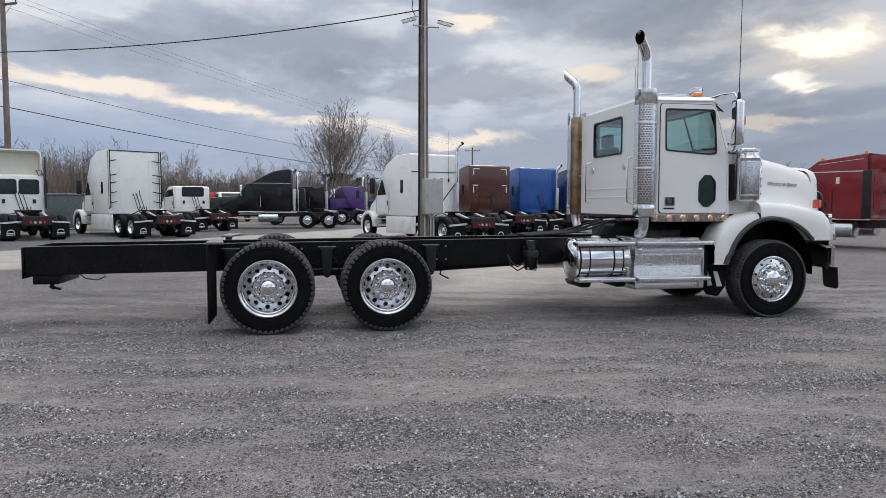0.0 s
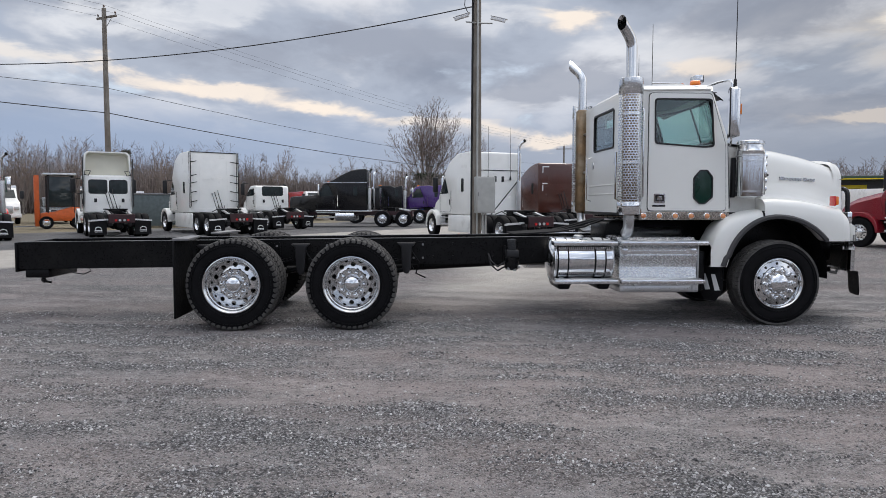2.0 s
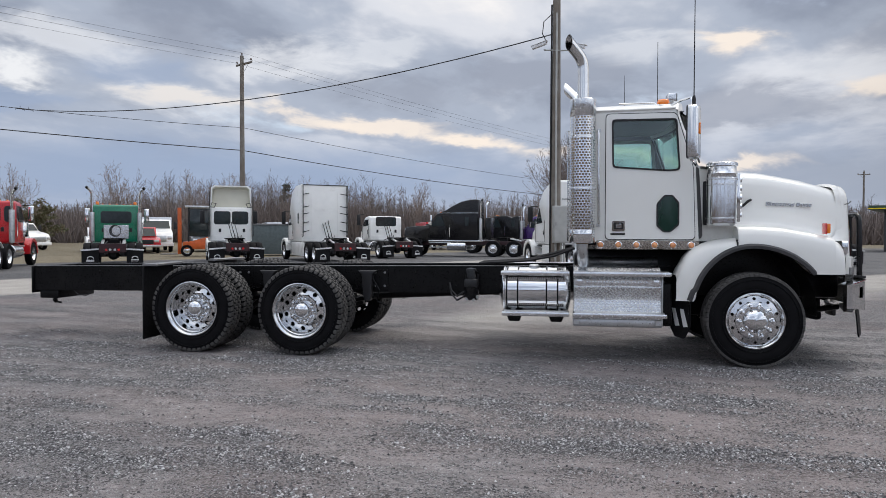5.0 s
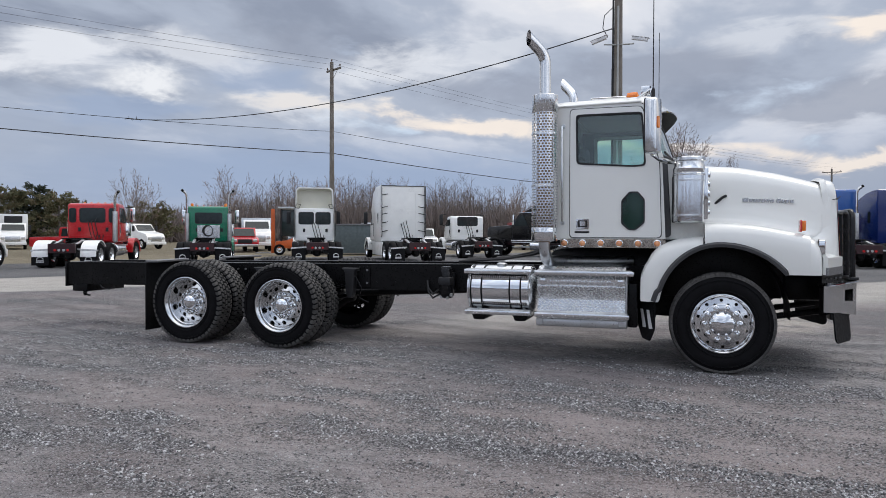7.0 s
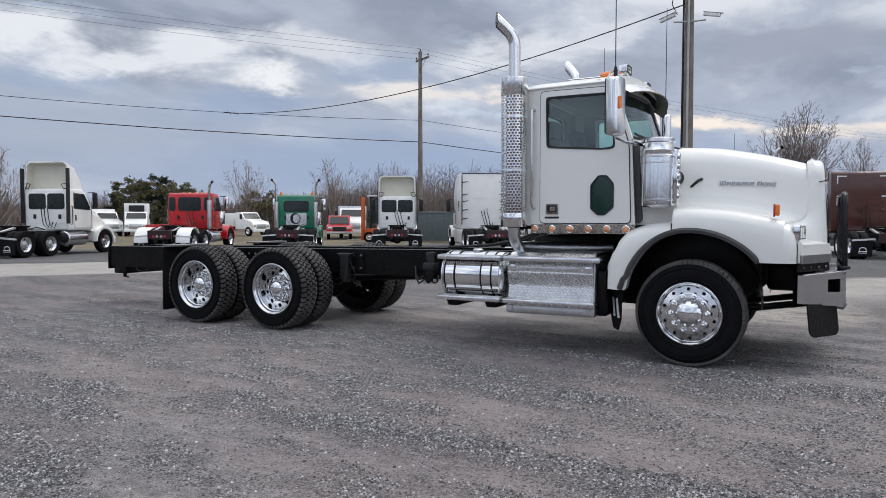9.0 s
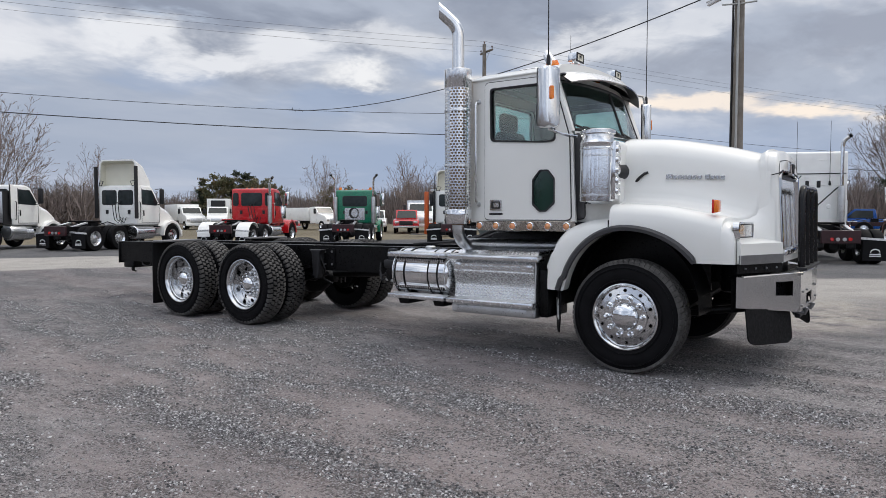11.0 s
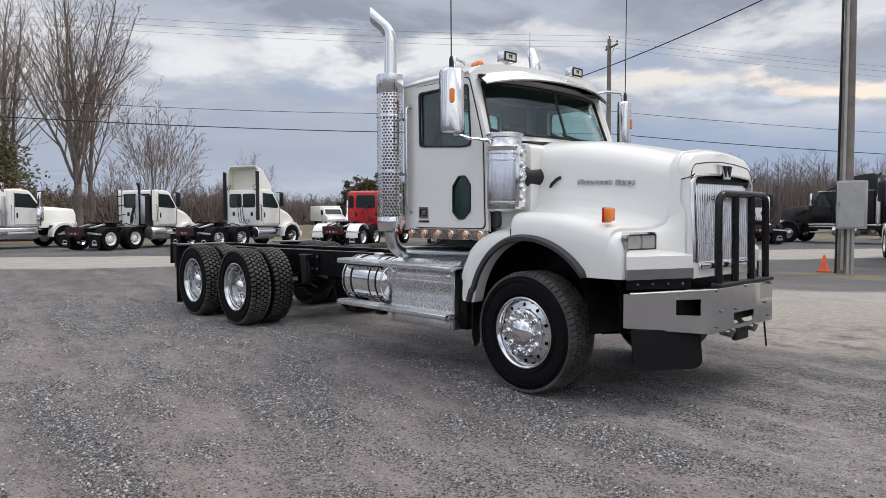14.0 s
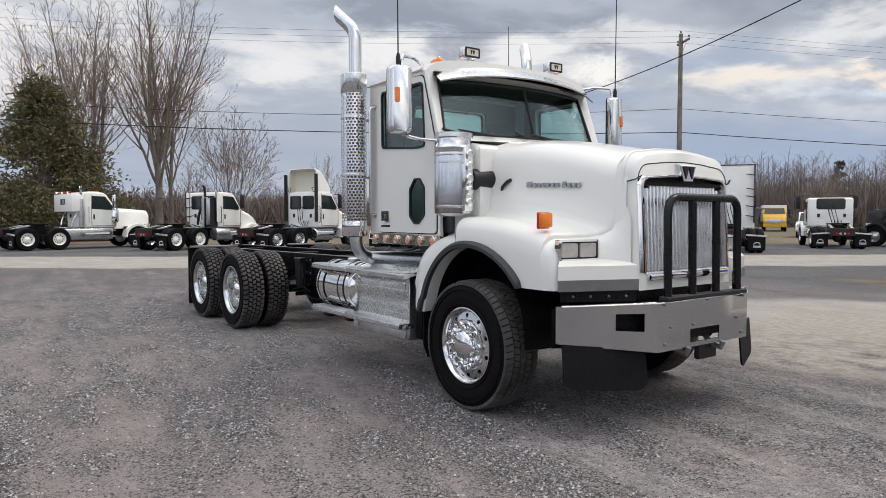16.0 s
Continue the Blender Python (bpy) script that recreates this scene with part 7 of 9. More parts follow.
    # windscreen and side windows
    bm = B()
    a, b2 = Vector((S + 1.045, 0, cab_roof - 0.16)), Vector((S + 1.475, 0, 1.985))
    n = Vector((b2.z - a.z, 0, -(b2.x - a.x))).normalized() * -0.012
    q = [(a.x, -W + 0.12, a.z), (a.x, W - 0.12, a.z), (b2.x, W - 0.08, b2.z), (b2.x, -W + 0.08, b2.z)]
    if n.x < 0:
        n = -n
    loft(bm, [[Vector(p) - n * 0.5 for p in q], [Vector(p) + n for p in q]])
    part("windscreen", bm, BG_GLASS, root)
    bm = B()
    box(bm, S + 1.44, S + 1.62, -W + 0.14, W - 0.14, 1.90, 1.975, 0.02, 1)
    part("cowl_strip", bm, PLASTIC, root)
    for s in (-1, 1):
        bm = B()
        prism(bm, [(S + window_from, 1.95), (S + window_from, cab_roof - 0.22), (S + 0.92, cab_roof - 0.25), (S + 1.3, 2.0), (S + 1.2, 1.9)], "y", s * (W - 0.004), s * (W + 0.012), 0.004, 1)
        part("door_window", bm, BG_GLASS, root)
        bm = B()
        box(bm, S + 0.27, S + 0.285, s * (W - 0.004), s * W + s * 0.006, 1.12, cab_roof - 0.15) if s > 0 else box(bm, S + 0.27, S + 0.285, -W - 0.006, -W + 0.004, 1.12, cab_roof - 0.15)
        part("door_seam", bm, PLASTIC, root)
        o = s * (W + 0.004)
        bm = B()
        box(bm, S + 0.36, S + 0.43, o - 0.018, o + 0.018, 1.42, 1.66, 0.012, 1)
        part("door_handle", bm, PLASTIC, root)
        bm = B()
        for x0, x1, z0, z1 in ((S + 0.27, S + 1.42, 1.105, 1.118), (S + 1.405, S + 1.418, 1.11, 1.90)):
            box(bm, x0, x1, o - 0.006, o + 0.006, z0, z1)
        part("door_gap", bm, PLASTIC, root)
        bm = B()
        prism(bm, [(S + window_from - 0.025, 1.92), (S + window_from - 0.025, cab_roof - 0.195), (S + 0.94, cab_roof - 0.225), (S + 1.335, 2.0), (S + 1.22, 1.875)], "y", s * (W - 0.004), s * (W + 0.006))
        part("window_rubber", bm, PLASTIC, root)
        bm = B()
        tube(bm, [(S + 0.13, s * W, 1.25), (S + 0.13, s * (W + 0.06), 1.29), (S + 0.13, s * (W + 0.06), 2.0), (S + 0.13, s * W, 2.04)], 0.017, 6)
        part("grab_rail", bm, PLASTIC if nose == "aero" else CHROME, root)
        bm = B()
        ym = s * (W + 0.30)
        box(bm, S + 1.18, S + 1.30, ym - 0.11, ym + 0.11, 1.95, 2.62, 0.05, 3)
        mir = part("mirror", bm, PLASTIC if nose == "aero" else CHROME, root)
        bm = B()
        tube(bm, [(S + 1.2, s * (W - 0.02), 2.62), (S + 1.24, ym, 2.64)], 0.018, 6)
        tube(bm, [(S + 1.25, s * (W - 0.02), 1.9), (S + 1.24, ym, 1.97)], 0.018, 6)
        part("mirror_arm", bm, PLASTIC, mir)
        bm = B()
        box(bm, S + 0.05, S + 1.45, s * (W - 0.06) - 0.05, s * (W - 0.06) + 0.05, 0.55, 0.62, 0.02)
        box(bm, S + 0.05, S + 1.45, s * (W - 0.04) - 0.05, s * (W - 0.04) + 0.05, 0.85, 0.9, 0.02)
        part("step", bm, DULL_ALU, root)
        if tank:
            bm = B()
            lathe(bm, [(0.001, -0.02), (0.27, 0), (0.30, 0.03), (0.30, 1.17), (0.27, 1.2), (0.001, 1.22)], "x", (S * 0.5 - 0.05, s * (W - 0.26), 0.68), 24)
            part("fuel_tank", bm, ALU, root)
        if S and nose == "aero" and skirt:
            bm = B()
            box(bm, -0.4, S + 0.4, s * (W + 0.05) - 0.03, s * (W + 0.05) + 0.03, 0.3, 1.0, 0.02)
            part("side_skirt", bm, paint, root)
        if extender:
            bm = B()
            box(bm, -0.16, 0.02, s * (W + 0.03) - 0.012, s * (W + 0.03) + 0.012, 1.3, roof - (0.3 if fairing else 0.02), 0.008, 1)
            part("side_extender", bm, PLASTIC if fairing else paint, root)
            bm = B()
            box(bm, -0.20, -0.15, s * (W + 0.03) - 0.018, s * (W + 0.03) + 0.018, 1.3, roof - (0.3 if fairing else 0.02), 0.008, 1)
            for z in (1.5, 1.95, 2.4, 2.75, 3.4):
                if z < roof - 0.2 and not fairing:
                    loft(bm, [[(-0.17, s * (W + 0.02), z), (-0.17, s * (W + 0.02), z + 0.05), (-0.15, s * (W + 0.02), z + 0.05), (-0.15, s * (W + 0.02), z)], [(-0.02, s * (W - 0.32), z + 0.08), (-0.02, s * (W - 0.32), z + 0.11), (0.0, s * (W - 0.32), z + 0.11), (0.0, s * (W - 0.32), z + 0.08)]])
            part("extender_edge", bm, PLASTIC, root)
    # rear windows of a day cab
    if not S:
        spans = {0: (), 1: ((-0.62, 0.62),), 2: ((-0.80, -0.07), (0.07, 0.80)), 3: ((-0.96, -0.72), (-0.52, 0.52), (0.72, 0.96))}[rear_windows]
        for y0, y1 in spans:
            bm = B()
            prism(bm, rounded(y0, y1, 1.93, 2.52 if rear_windows > 1 else 2.42, 0.09), "x", S - 0.034, S - 0.018)
            w = part("rear_window", bm, BG_GLASS, root)
            bm = B()
            prism(bm, rounded(y0 - 0.035, y1 + 0.035, 1.895, 2.555 if rear_windows > 1 else 2.455, 0.11), "x", S - 0.027, S - 0.015)
            part("window_rubber", bm, PLASTIC, root)
        bm = B()
        for z in (1.3, 1.75):
            box(bm, S - 0.032, S - 0.018, -W * 0.8, W * 0.8, z, z + 0.02, 0.004, 1)
        part("panel_seam", bm, paint, root)
        for y in (-0.62, 0.55):
            bm = B()
            box(bm, -0.06, -0.018, y - 0.06, y + 0.06, 1.5, 1.68, 0.01)
            part("vent_box", bm, PLASTIC, root)
    if fairing:
        # a hollow roof fairing, open to the rear, with a pale inside
        h0, h1 = cab_roof - 0.06, roof
        bm = B()
        out = [(-W + 0.02, h0), (-W + 0.06, h1 - 0.12), (-W + 0.2, h1), (W - 0.2, h1), (W - 0.06, h1 - 0.12), (W - 0.02, h0)]
        rear = [Vector((0.02, y, z)) for y, z in out]
        fore = [Vector((1.0, y * 0.9, h0 + (z - h0) * 0.25)) for y, z in out]
        mid = [Vector((0.45, y * 0.98, h0 + (z - h0) * 0.85)) for y, z in out]
        loft(bm, [rear, mid, fore], False)
        inn = [Vector((0.02, y * 0.93, h0 + (z - h0) * 0.95)) for y, z in out]
        loft(bm, [rear, inn], False)
        fr = part("roof_fairing", bm, paint, root)
        bm = B()
        back = [Vector((0.34, y * 0.9, h0 + (z - h0) * 0.86)) for y, z in out]
        loft(bm, [inn, back], False)
        bm.faces.new([bm.verts.new(v) for v in back])
        part("fairing_inside", bm, CREAM, fr, "pale cream hollow inside")
        for s in (-1, 1):
            bm = B()
            tube(bm, [(-0.02, s * 0.98, h0 + 0.05), (-0.05, s * 0.82, h0 + 0.02), (-0.05, s * 0.72, h0 + 0.22), (0.04, s * 0.94, h0 + 0.26), (-0.02, s * 0.98, h0 + 0.05)], 0.02, 6)
            part("fairing_strut", bm, PLASTIC, fr)
    if hoses:
        for k, y in enumerate((-0.18, -0.02, 0.12)):
            bm = B()
            tube(bm, [(-0.04, y, 2.1 - 0.1 * k), (-0.16, y + 0.03, 1.95), (-0.22, y - 0.05, 1.6), (-0.25, y - 0.14, 1.25), (-0.15, y - 0.26, 1.1), (-0.06, y - 0.3, 1.35)], 0.018, 6)
            part("air_hose", bm, PLASTIC, root)
    for y, top in stacks:
        bm = B()
        o = 1 if y > 0 else -1
        pts = [(-0.16, y, 1.0), (-0.16, y, top - 0.42)] + [(-0.16 - 0.13 * (1 - math.cos(radians(a))), y + o * 0.2 * (1 - math.cos(radians(a))), top - 0.42 + 0.30 * math.sin(radians(a))) for a in (15, 30, 45, 58)]
        tip = Vector(pts[-1])
        tube(bm, pts + [tuple(tip + Vector((-0.05, o * 0.08, 0.07)))], 0.062, 12)
        st = part("exhaust_pipe", bm, CHROME, root)
        bm = B()
        tube(bm, [tip + Vector((-0.045, o * 0.072, 0.063)), tip + Vector((-0.085, o * 0.135, 0.12))], 0.063, 12)
        part("sooty_tip", bm, BLACK, st)
        bm = B()
        lathe(bm, [(0.105, 1.05), (0.11, 1.08), (0.11, 2.35), (0.105, 2.4)], "z", (-0.16, y, 0), 16)
        part("heat_shield", bm, DULL_ALU, st)
    if muffler:
        bm = B()
        lathe(bm, [(0.06, 1.1), (0.17, 1.15), (0.17, 2.45), (0.06, 2.5)], "z", (-0.28, -0.42, 0), 18)
        mf = part("silencer", bm, DULL_ALU, root, "upright grey silencer behind the cab")
        bm = B()
        tube(bm, [(-0.28, -0.42, 2.45), (-0.28, -0.42, 2.85), (-0.32, -0.42, 2.97), (-0.40, -0.42, 3.02)], 0.065, 10)
        part("tail_pipe", bm, PLASTIC, mf)
        bm = B()
        box(bm, -0.42, -0.04, -0.92, -0.60, 1.12, 2.42, 0.03)
        part("side_shield", bm, DULL_ALU, mf)
        for u in (-0.56, -0.96):
            bm = B()
            box(bm, -0.46, -0.02, u - 0.02, u + 0.02, 1.05, 2.46, 0.008, 1)
            part("shield_frame", bm, PLASTIC, mf)
        bm = B()
        tube(bm, [(-0.2, 0.2, 1.15), (-0.24, 0.12, 1.5), (-0.2, 0.0, 1.9), (-0.12, -0.1, 2.3)], 0.06, 8)
        part("intake_pipe", bm, PLASTIC, mf)
        bm = B()
        lathe(bm, [(0.001, -0.35), (0.26, -0.33), (0.29, -0.28), (0.29, 0.5), (0.26, 0.55), (0.001, 0.57)], "x", (0.2, -W + 0.24, 0.75), 24)
        part("air_tank", bm, DULL_ALU, root)
    if tape:
        for s in (-1, 1):
            for u0, u1, z0, z1 in ((0.62, 0.98, roof - 0.22, roof - 0.17), (0.93, 0.98, roof - 0.5, roof - 0.22), (0.70, 0.98, 2.45, 2.50), (0.93, 0.98, 2.1, 2.4)):
                bm = B()
                box(bm, -0.008, 0.01, min(s * u0, s * u1), max(s * u0, s * u1), z0, z1, 0.002, 1)
                part("reflective_tape", bm, LOGO, root)
            for z in (1.9, 2.3):
                bm = B()
                lathe(bm, [(0.05, -0.02), (0.07, -0.015), (0.075, 0.01)], "x", (0, s * 0.78, z), 16)
                part("round_vent", bm, paint, root)
    if strut:
        bm = B()
        rod(bm, (-0.30, -0.80, 2.35), (-0.75, 0.62, 1.05), 0.022, 8)
        part("slanted_pole", bm, PLASTIC, root)
        for k in range(2):
            bm = B()
            tube(bm, [(-0.12 + 0.035 * math.cos(1.6 * i), 0.42 + 0.05 * k + 0.035 * math.sin(1.6 * i), 1.25 + 0.028 * i) for i in range(38)], 0.014, 5)
            part("coiled_hose", bm, MAROON if k else PLASTIC, root)
        for u in (-0.3, 0.05):
            bm = B()
            box(bm, -0.02, 0.01, u - 0.06, u + 0.06, 2.35, 2.58, 0.02)
            part("rear_vent", bm, PLASTIC, root)
        bm = B()
        box(bm, -0.02, 0.005, -W, W, roof - 0.75, roof - 0.72, 0.004, 1)
        part("roof_seam", bm, PLASTIC, root)
        for u in (-0.62, 0.40):
            bm = B()
            lathe(bm, [(0.03, 2.42), (0.04, 2.46), (0.03, 2.56), (0.012, 2.58)], "z", (-0.06, u, 0), 8)
            rod(bm, (-0.06, u, 2.5), (-0.06, u, 4.55), 0.010, 5, 0.006)
            part("whip_aerial", bm, PLASTIC, root)
        for u in (-0.62, 0.30):
            bm = B()
            lathe(bm, [(0.001, -0.02), (0.06, -0.018), (0.075, 0.0), (0.08, 0.02)], "x", (0, u, 1.72), 14)
            part("round_vent", bm, paint, root)
    if trim_line:
        for s in (-1, 1):
            bm = B()
            box(bm, 0.0, S + 1.0, s * (W + 0.06) - 0.012, s * (W + 0.06) + 0.012, cab_roof - 0.05, cab_roof - 0.02, 0.004, 1)
            part("chrome_trim_line", bm, CHROME, root)
            bm = B()
            box(bm, -0.3, S + 1.5, s * (W - 0.02) - 0.03, s * (W - 0.02) + 0.03, 0.93, 1.04, 0.02)
            part("sill_panel", bm, CHROME, root)
        bm = B()
        box(bm, -0.75, -0.45, -0.75, 0.75, 1.1, 2.45, 0.03)
        part("headache_rack", bm, GLOSS_BLACK, root)
    if rack:
        bm = B()
        box(bm, -0.10, -0.06, -0.53, 0.53, 1.18, 1.82, 0.01, 1)
        rk = part("headache_plate", bm, ALU, root, "bright aluminium plate behind the cab")
        for k in range(3):
            bm = B()
            tube(bm, [(-0.14 - 0.02 * k, 0.02 * k + (0.20 + 0.02 * k) * math.cos(math.tau * i / 20), 1.55 + (0.24 + 0.015 * k) * math.sin(math.tau * i / 20)) for i in range(21)], 0.016, 6)
            part("coiled_hose", bm, PLASTIC, rk)
    if fenders:
        for s in (-1, 1):
            bm = B()
            outer = [(axles[1] + 0.66 * math.cos(radians(a)), 0.51 + 0.62 * math.sin(radians(a))) for a in range(35, 186, 15)]
            inner = [(axles[1] + 0.62 * math.cos(radians(a)), 0.51 + 0.58 * math.sin(radians(a))) for a in range(185, 34, -15)]
            prism(bm, outer + inner, "y", s * (W - 0.45), s * (W + 0.17), 0.01, 1)
            part("rear_fender", bm, WHITE_FLEET, root, "white half fender")
    if louvre:
        bm = B()
        box(bm, -0.62, -0.02, -W + 0.02, W - 0.02, 1.78, 2.62, 0.05, 2)
        lv = part("equipment_box", bm, paint, root, "white box with a louvred opening behind the cab")
        for k in range(6):
            bm = B()
            box(bm, -0.628, -0.61, -0.28 + 0.09 * k, -0.23 + 0.09 * k, 2.1, 2.4, 0.005, 1)
            part("louvre_slot", bm, BLACK, lv)
        for k in range(6):
            bm = B()
            lathe(bm, [(0.001, -0.03), (0.05, -0.02), (0.055, 0.04)], "x", (-0.60, -0.8 + 0.32 * k, 2.69), 12)
            part("work_lamp", bm, CHROME if k % 2 else RED_LENS, lv)
        for s in (-1, 1):
            bm = B()
            tube(bm, [(-0.5, s * 0.6, 1.0), (-0.4, s * 0.65, 1.4), (-0.2, s * 0.7, 1.8)], 0.035, 8)
            part("box_strut", bm, ALU, lv)
        bm = B()
        box(bm, -0.9, 1.3, -W - 0.02, -W + 0.45, 0.45, 0.98, 0.06, 3)
        part("side_box", bm, ALU, root, "polished side step box")
    if beacons:
        for s in (-1, 1):
            bm = B()
            lathe(bm, [(0.07, 0), (0.075, 0.1), (0.05, 0.15), (0.001, 0.155)], "z", (0.25, s * 0.8, cab_roof - 0.02), 14)
            part("beacon", bm, AMBER, root)
    if nose == "classic":
        for y in (-0.6, -0.3, 0, 0.3, 0.6):
            bm = B()
            lathe(bm, [(0.001, -0.06), (0.035, -0.04), (0.04, 0.06), (0.001, 0.1)], "x", (S + 0.75, y, cab_roof + 0.02), 10)
            part("marker_lamp", bm, AMBER, root)
        bm = B()
        lathe(bm, [(0.001, 0), (0.19, 0.02), (0.2, 0.06), (0.2, 0.62), (0.17, 0.68), (0.001, 0.7)], "z", (front - 0.1, -W + 0.05, 1.25), 20)
        part("air_cleaner", bm, CHROME, root)
    return root


ROW = "tractors parked in the yard"
tractor("day_cab_tractor", "white old tractor with a louvred back panel and one stack", (-27.6, 10.6), 104, WHITE_FLEET, nose="classic", stacks=((-0.95, 3.15),), group=ROW, rear_windows=0, hood=1.9, rims=YRIM_WHITE, louvre=True, hoses=False)
tractor("day_cab_tractor", "white day-cab tractor with a stack behind the cab", (-24.2, 15.7), 114, WHITE_FLEET, group=ROW, extender=True, rear_windows=2, rims=YRIM_WHITE, muffler=True)
tractor("day_cab_tractor", "white day-cab tractor with a tall hollow roof fairing", (-21.1, 19.5), 108, WHITE_FLEET, roof=3.9, fairing=True, extender=True, group=ROW, rear_windows=2, hoses=True)
tractor("day_cab_tractor", "bright red day-cab tractor with a single exhaust stack", (-19.2, 25.4), 116, RED, nose="classic", stacks=((-1.0, 3.35),), group=ROW, rear_windows=3, half=1.06, roof=2.85, fenders=True, tape=True)
tractor("day_cab_tractor", "dark green day-cab tractor with two chrome stacks and amber beacons", (-16.4, 29.9), 122, GREEN, nose="classic", stacks=((-1.0, 3.6), (1.0, 3.6)), group=ROW, rear_windows=1, half=1.0, roof=2.8, beacons=True, rack=True, hoses=False)
tractor("day_cab_tractor", "white day-cab tractor with a cream-backed hollow roof fairing", (-12.4, 33.4), 121, WHITE_FLEET, roof=3.85, fairing=True, extender=True, group=ROW, rear_windows=2)
tractor("sleeper_tractor", "white high-roof sleeper tractor with black side extenders", (-7.9, 34.7), 125, WHITE_FLEET, sleeper=1.75, roof=3.95, half=1.14, extender=True, group=ROW)
tractor("day_cab_tractor", "low white single-axle day-cab tractor with a wide rear window", (-6.4, 41.6), 124, WHITE_FLEET, roof=2.5, half=1.02, axles=(-1.9,), tail=-3.1, group=ROW)
tractor("sleeper_tractor", "black long-nose sleeper tractor with chrome stacks", (-0.9, 44.6), 176, GLOSS_BLACK, sleeper=1.7, roof=3.6, nose="classic", hood=1.75, stacks=((1.05, 3.6), (-1.05, 3.6)), group=ROW, half=1.05, marks=False, axles=(-0.95, -2.25), tail=-2.75, trim_line=True)
tractor("sleeper_tractor", "black low-roof tractor parked behind the long-nose one", (1.2, 52.0), 178, GLOSS_BLACK, sleeper=0.9, roof=2.75, nose="classic", hood=1.8, stacks=((1.05, 3.6), (-1.05, 3.6)), group=ROW, half=1.05, marks=False)
tractor("sleeper_tractor", "purple long-nose tractor with chrome stacks", (4.1, 53.6), 182, PURPLE, sleeper=1.0, roof=2.85, nose="classic", hood=2.2, stacks=((1.05, 3.7), (-1.05, 3.7)), group=ROW, marks=False)
tractor("sleeper_tractor", "white mid-roof sleeper tractor with a slanted grab pole", (5.15, 28.3), 111, WHITE_FLEET, sleeper=1.7, roof=3.55, half=1.12, stacks=((-0.95, 4.1),), group=ROW, strut=True, hoses=False)
tractor("sleeper_tractor", "brown high-roof sleeper tractor", (9.2, 34.8), 104, BROWN, tape=True, sleeper=1.8, roof=3.5, half=1.12, nose="classic", hood=2.0, group=ROW)
tractor("sleeper_tractor", "bright blue sleeper tractor", (12.4, 36.6), 104, BLUE, sleeper=1.8, roof=3.5, half=1.12, nose="classic", hood=2.0, stacks=((-1.1, 3.7),), group=ROW)
tractor("sleeper_tractor", "dark blue sleeper tractor", (15.6, 37.4), 104, NAVY, sleeper=1.8, roof=3.5, half=1.12, nose="classic", hood=2.0, group=ROW)
red_truck = tractor("sleeper_tractor", "dark red sleeper tractor with white coach lines and polished tanks", (19.48, 20.81), 115, DARK_RED, sleeper=1.0, roof=3.25, half=1.1, hood=1.75, group=ROW, marks=False, skirt=False, long_roof=True, window_from=0.72)
for s in (-1, 1):
    y0, y1 = sorted((s * 1.158, s * 1.166))
    bm = B()
    box(bm, 0.14, 1.9, y0, y1, 2.64, 2.67)
    part("coach_line", bm, LOGO, red_truck, "white painted line", smooth=0)
    bm = B()
    prism(bm, [(0.14, 3.06), (1.6, 2.92), (1.6, 2.935), (0.14, 3.075)], "y", y0, y1)
    part("coach_line", bm, LOGO, red_truck, "white painted line", smooth=0)
    bm = B()
    box(bm, 0.9, 1.02, y0, y1, 2.24, 2.46)
    part("paper_tag", bm, LOGO, red_truck, "white paper tag", smooth=0)
    bm = B()
    box(bm, -0.14, 0.15, s * 1.17 - 0.02, s * 1.17 + 0.02, 1.05, 2.66, 0.012)
    part("side_extender", bm, PLASTIC, red_truck, "black rubber side extender")
    bm = B()
    box(bm, -0.75, 0.06, s * 1.10 - 0.025, s * 1.10 + 0.025, 2.70, 3.17, 0.02)
    part("roof_extender", bm, DARK_RED, red_truck)
    bm = B()
    box(bm, -0.1, 2.4, s * 1.12 - 0.02, s * 1.12 + 0.02, 0.985, 1.05, 0.012)
    part("sill_strip", bm, CHROME, red_truck)
    for x, z in ((0.12, 3.22), (1.55, 3.06)):
        bm = B()
        box(bm, x - 0.05, x + 0.05, s * 1.0 - 0.05, s * 1.0 + 0.05, z - 0.03, z + 0.10, 0.02)
        part("roof_marker", bm, AMBER, red_truck, "amber roof marker")

# ---- poles and wires ----
WOOD = material("weathered_pole_wood", (0.17, 0.145, 0.12), 0.85, var=0.2, scale=3, bump=0.5, bump_scale=30, dirt=(0.26, 0.245, 0.22), dirt_at=(0.45, 0.7))
GALV = material("galvanised_steel", (0.42, 0.42, 0.40), 0.5, metal=0.4, var=0.1, scale=4, bump=0.05)
CERAMIC = material("brown_insulator", (0.10, 0.06, 0.045), 0.25, var=0.1)
WIRE = material("black_cable", (0.018, 0.018, 0.019), 0.6, var=0.1)


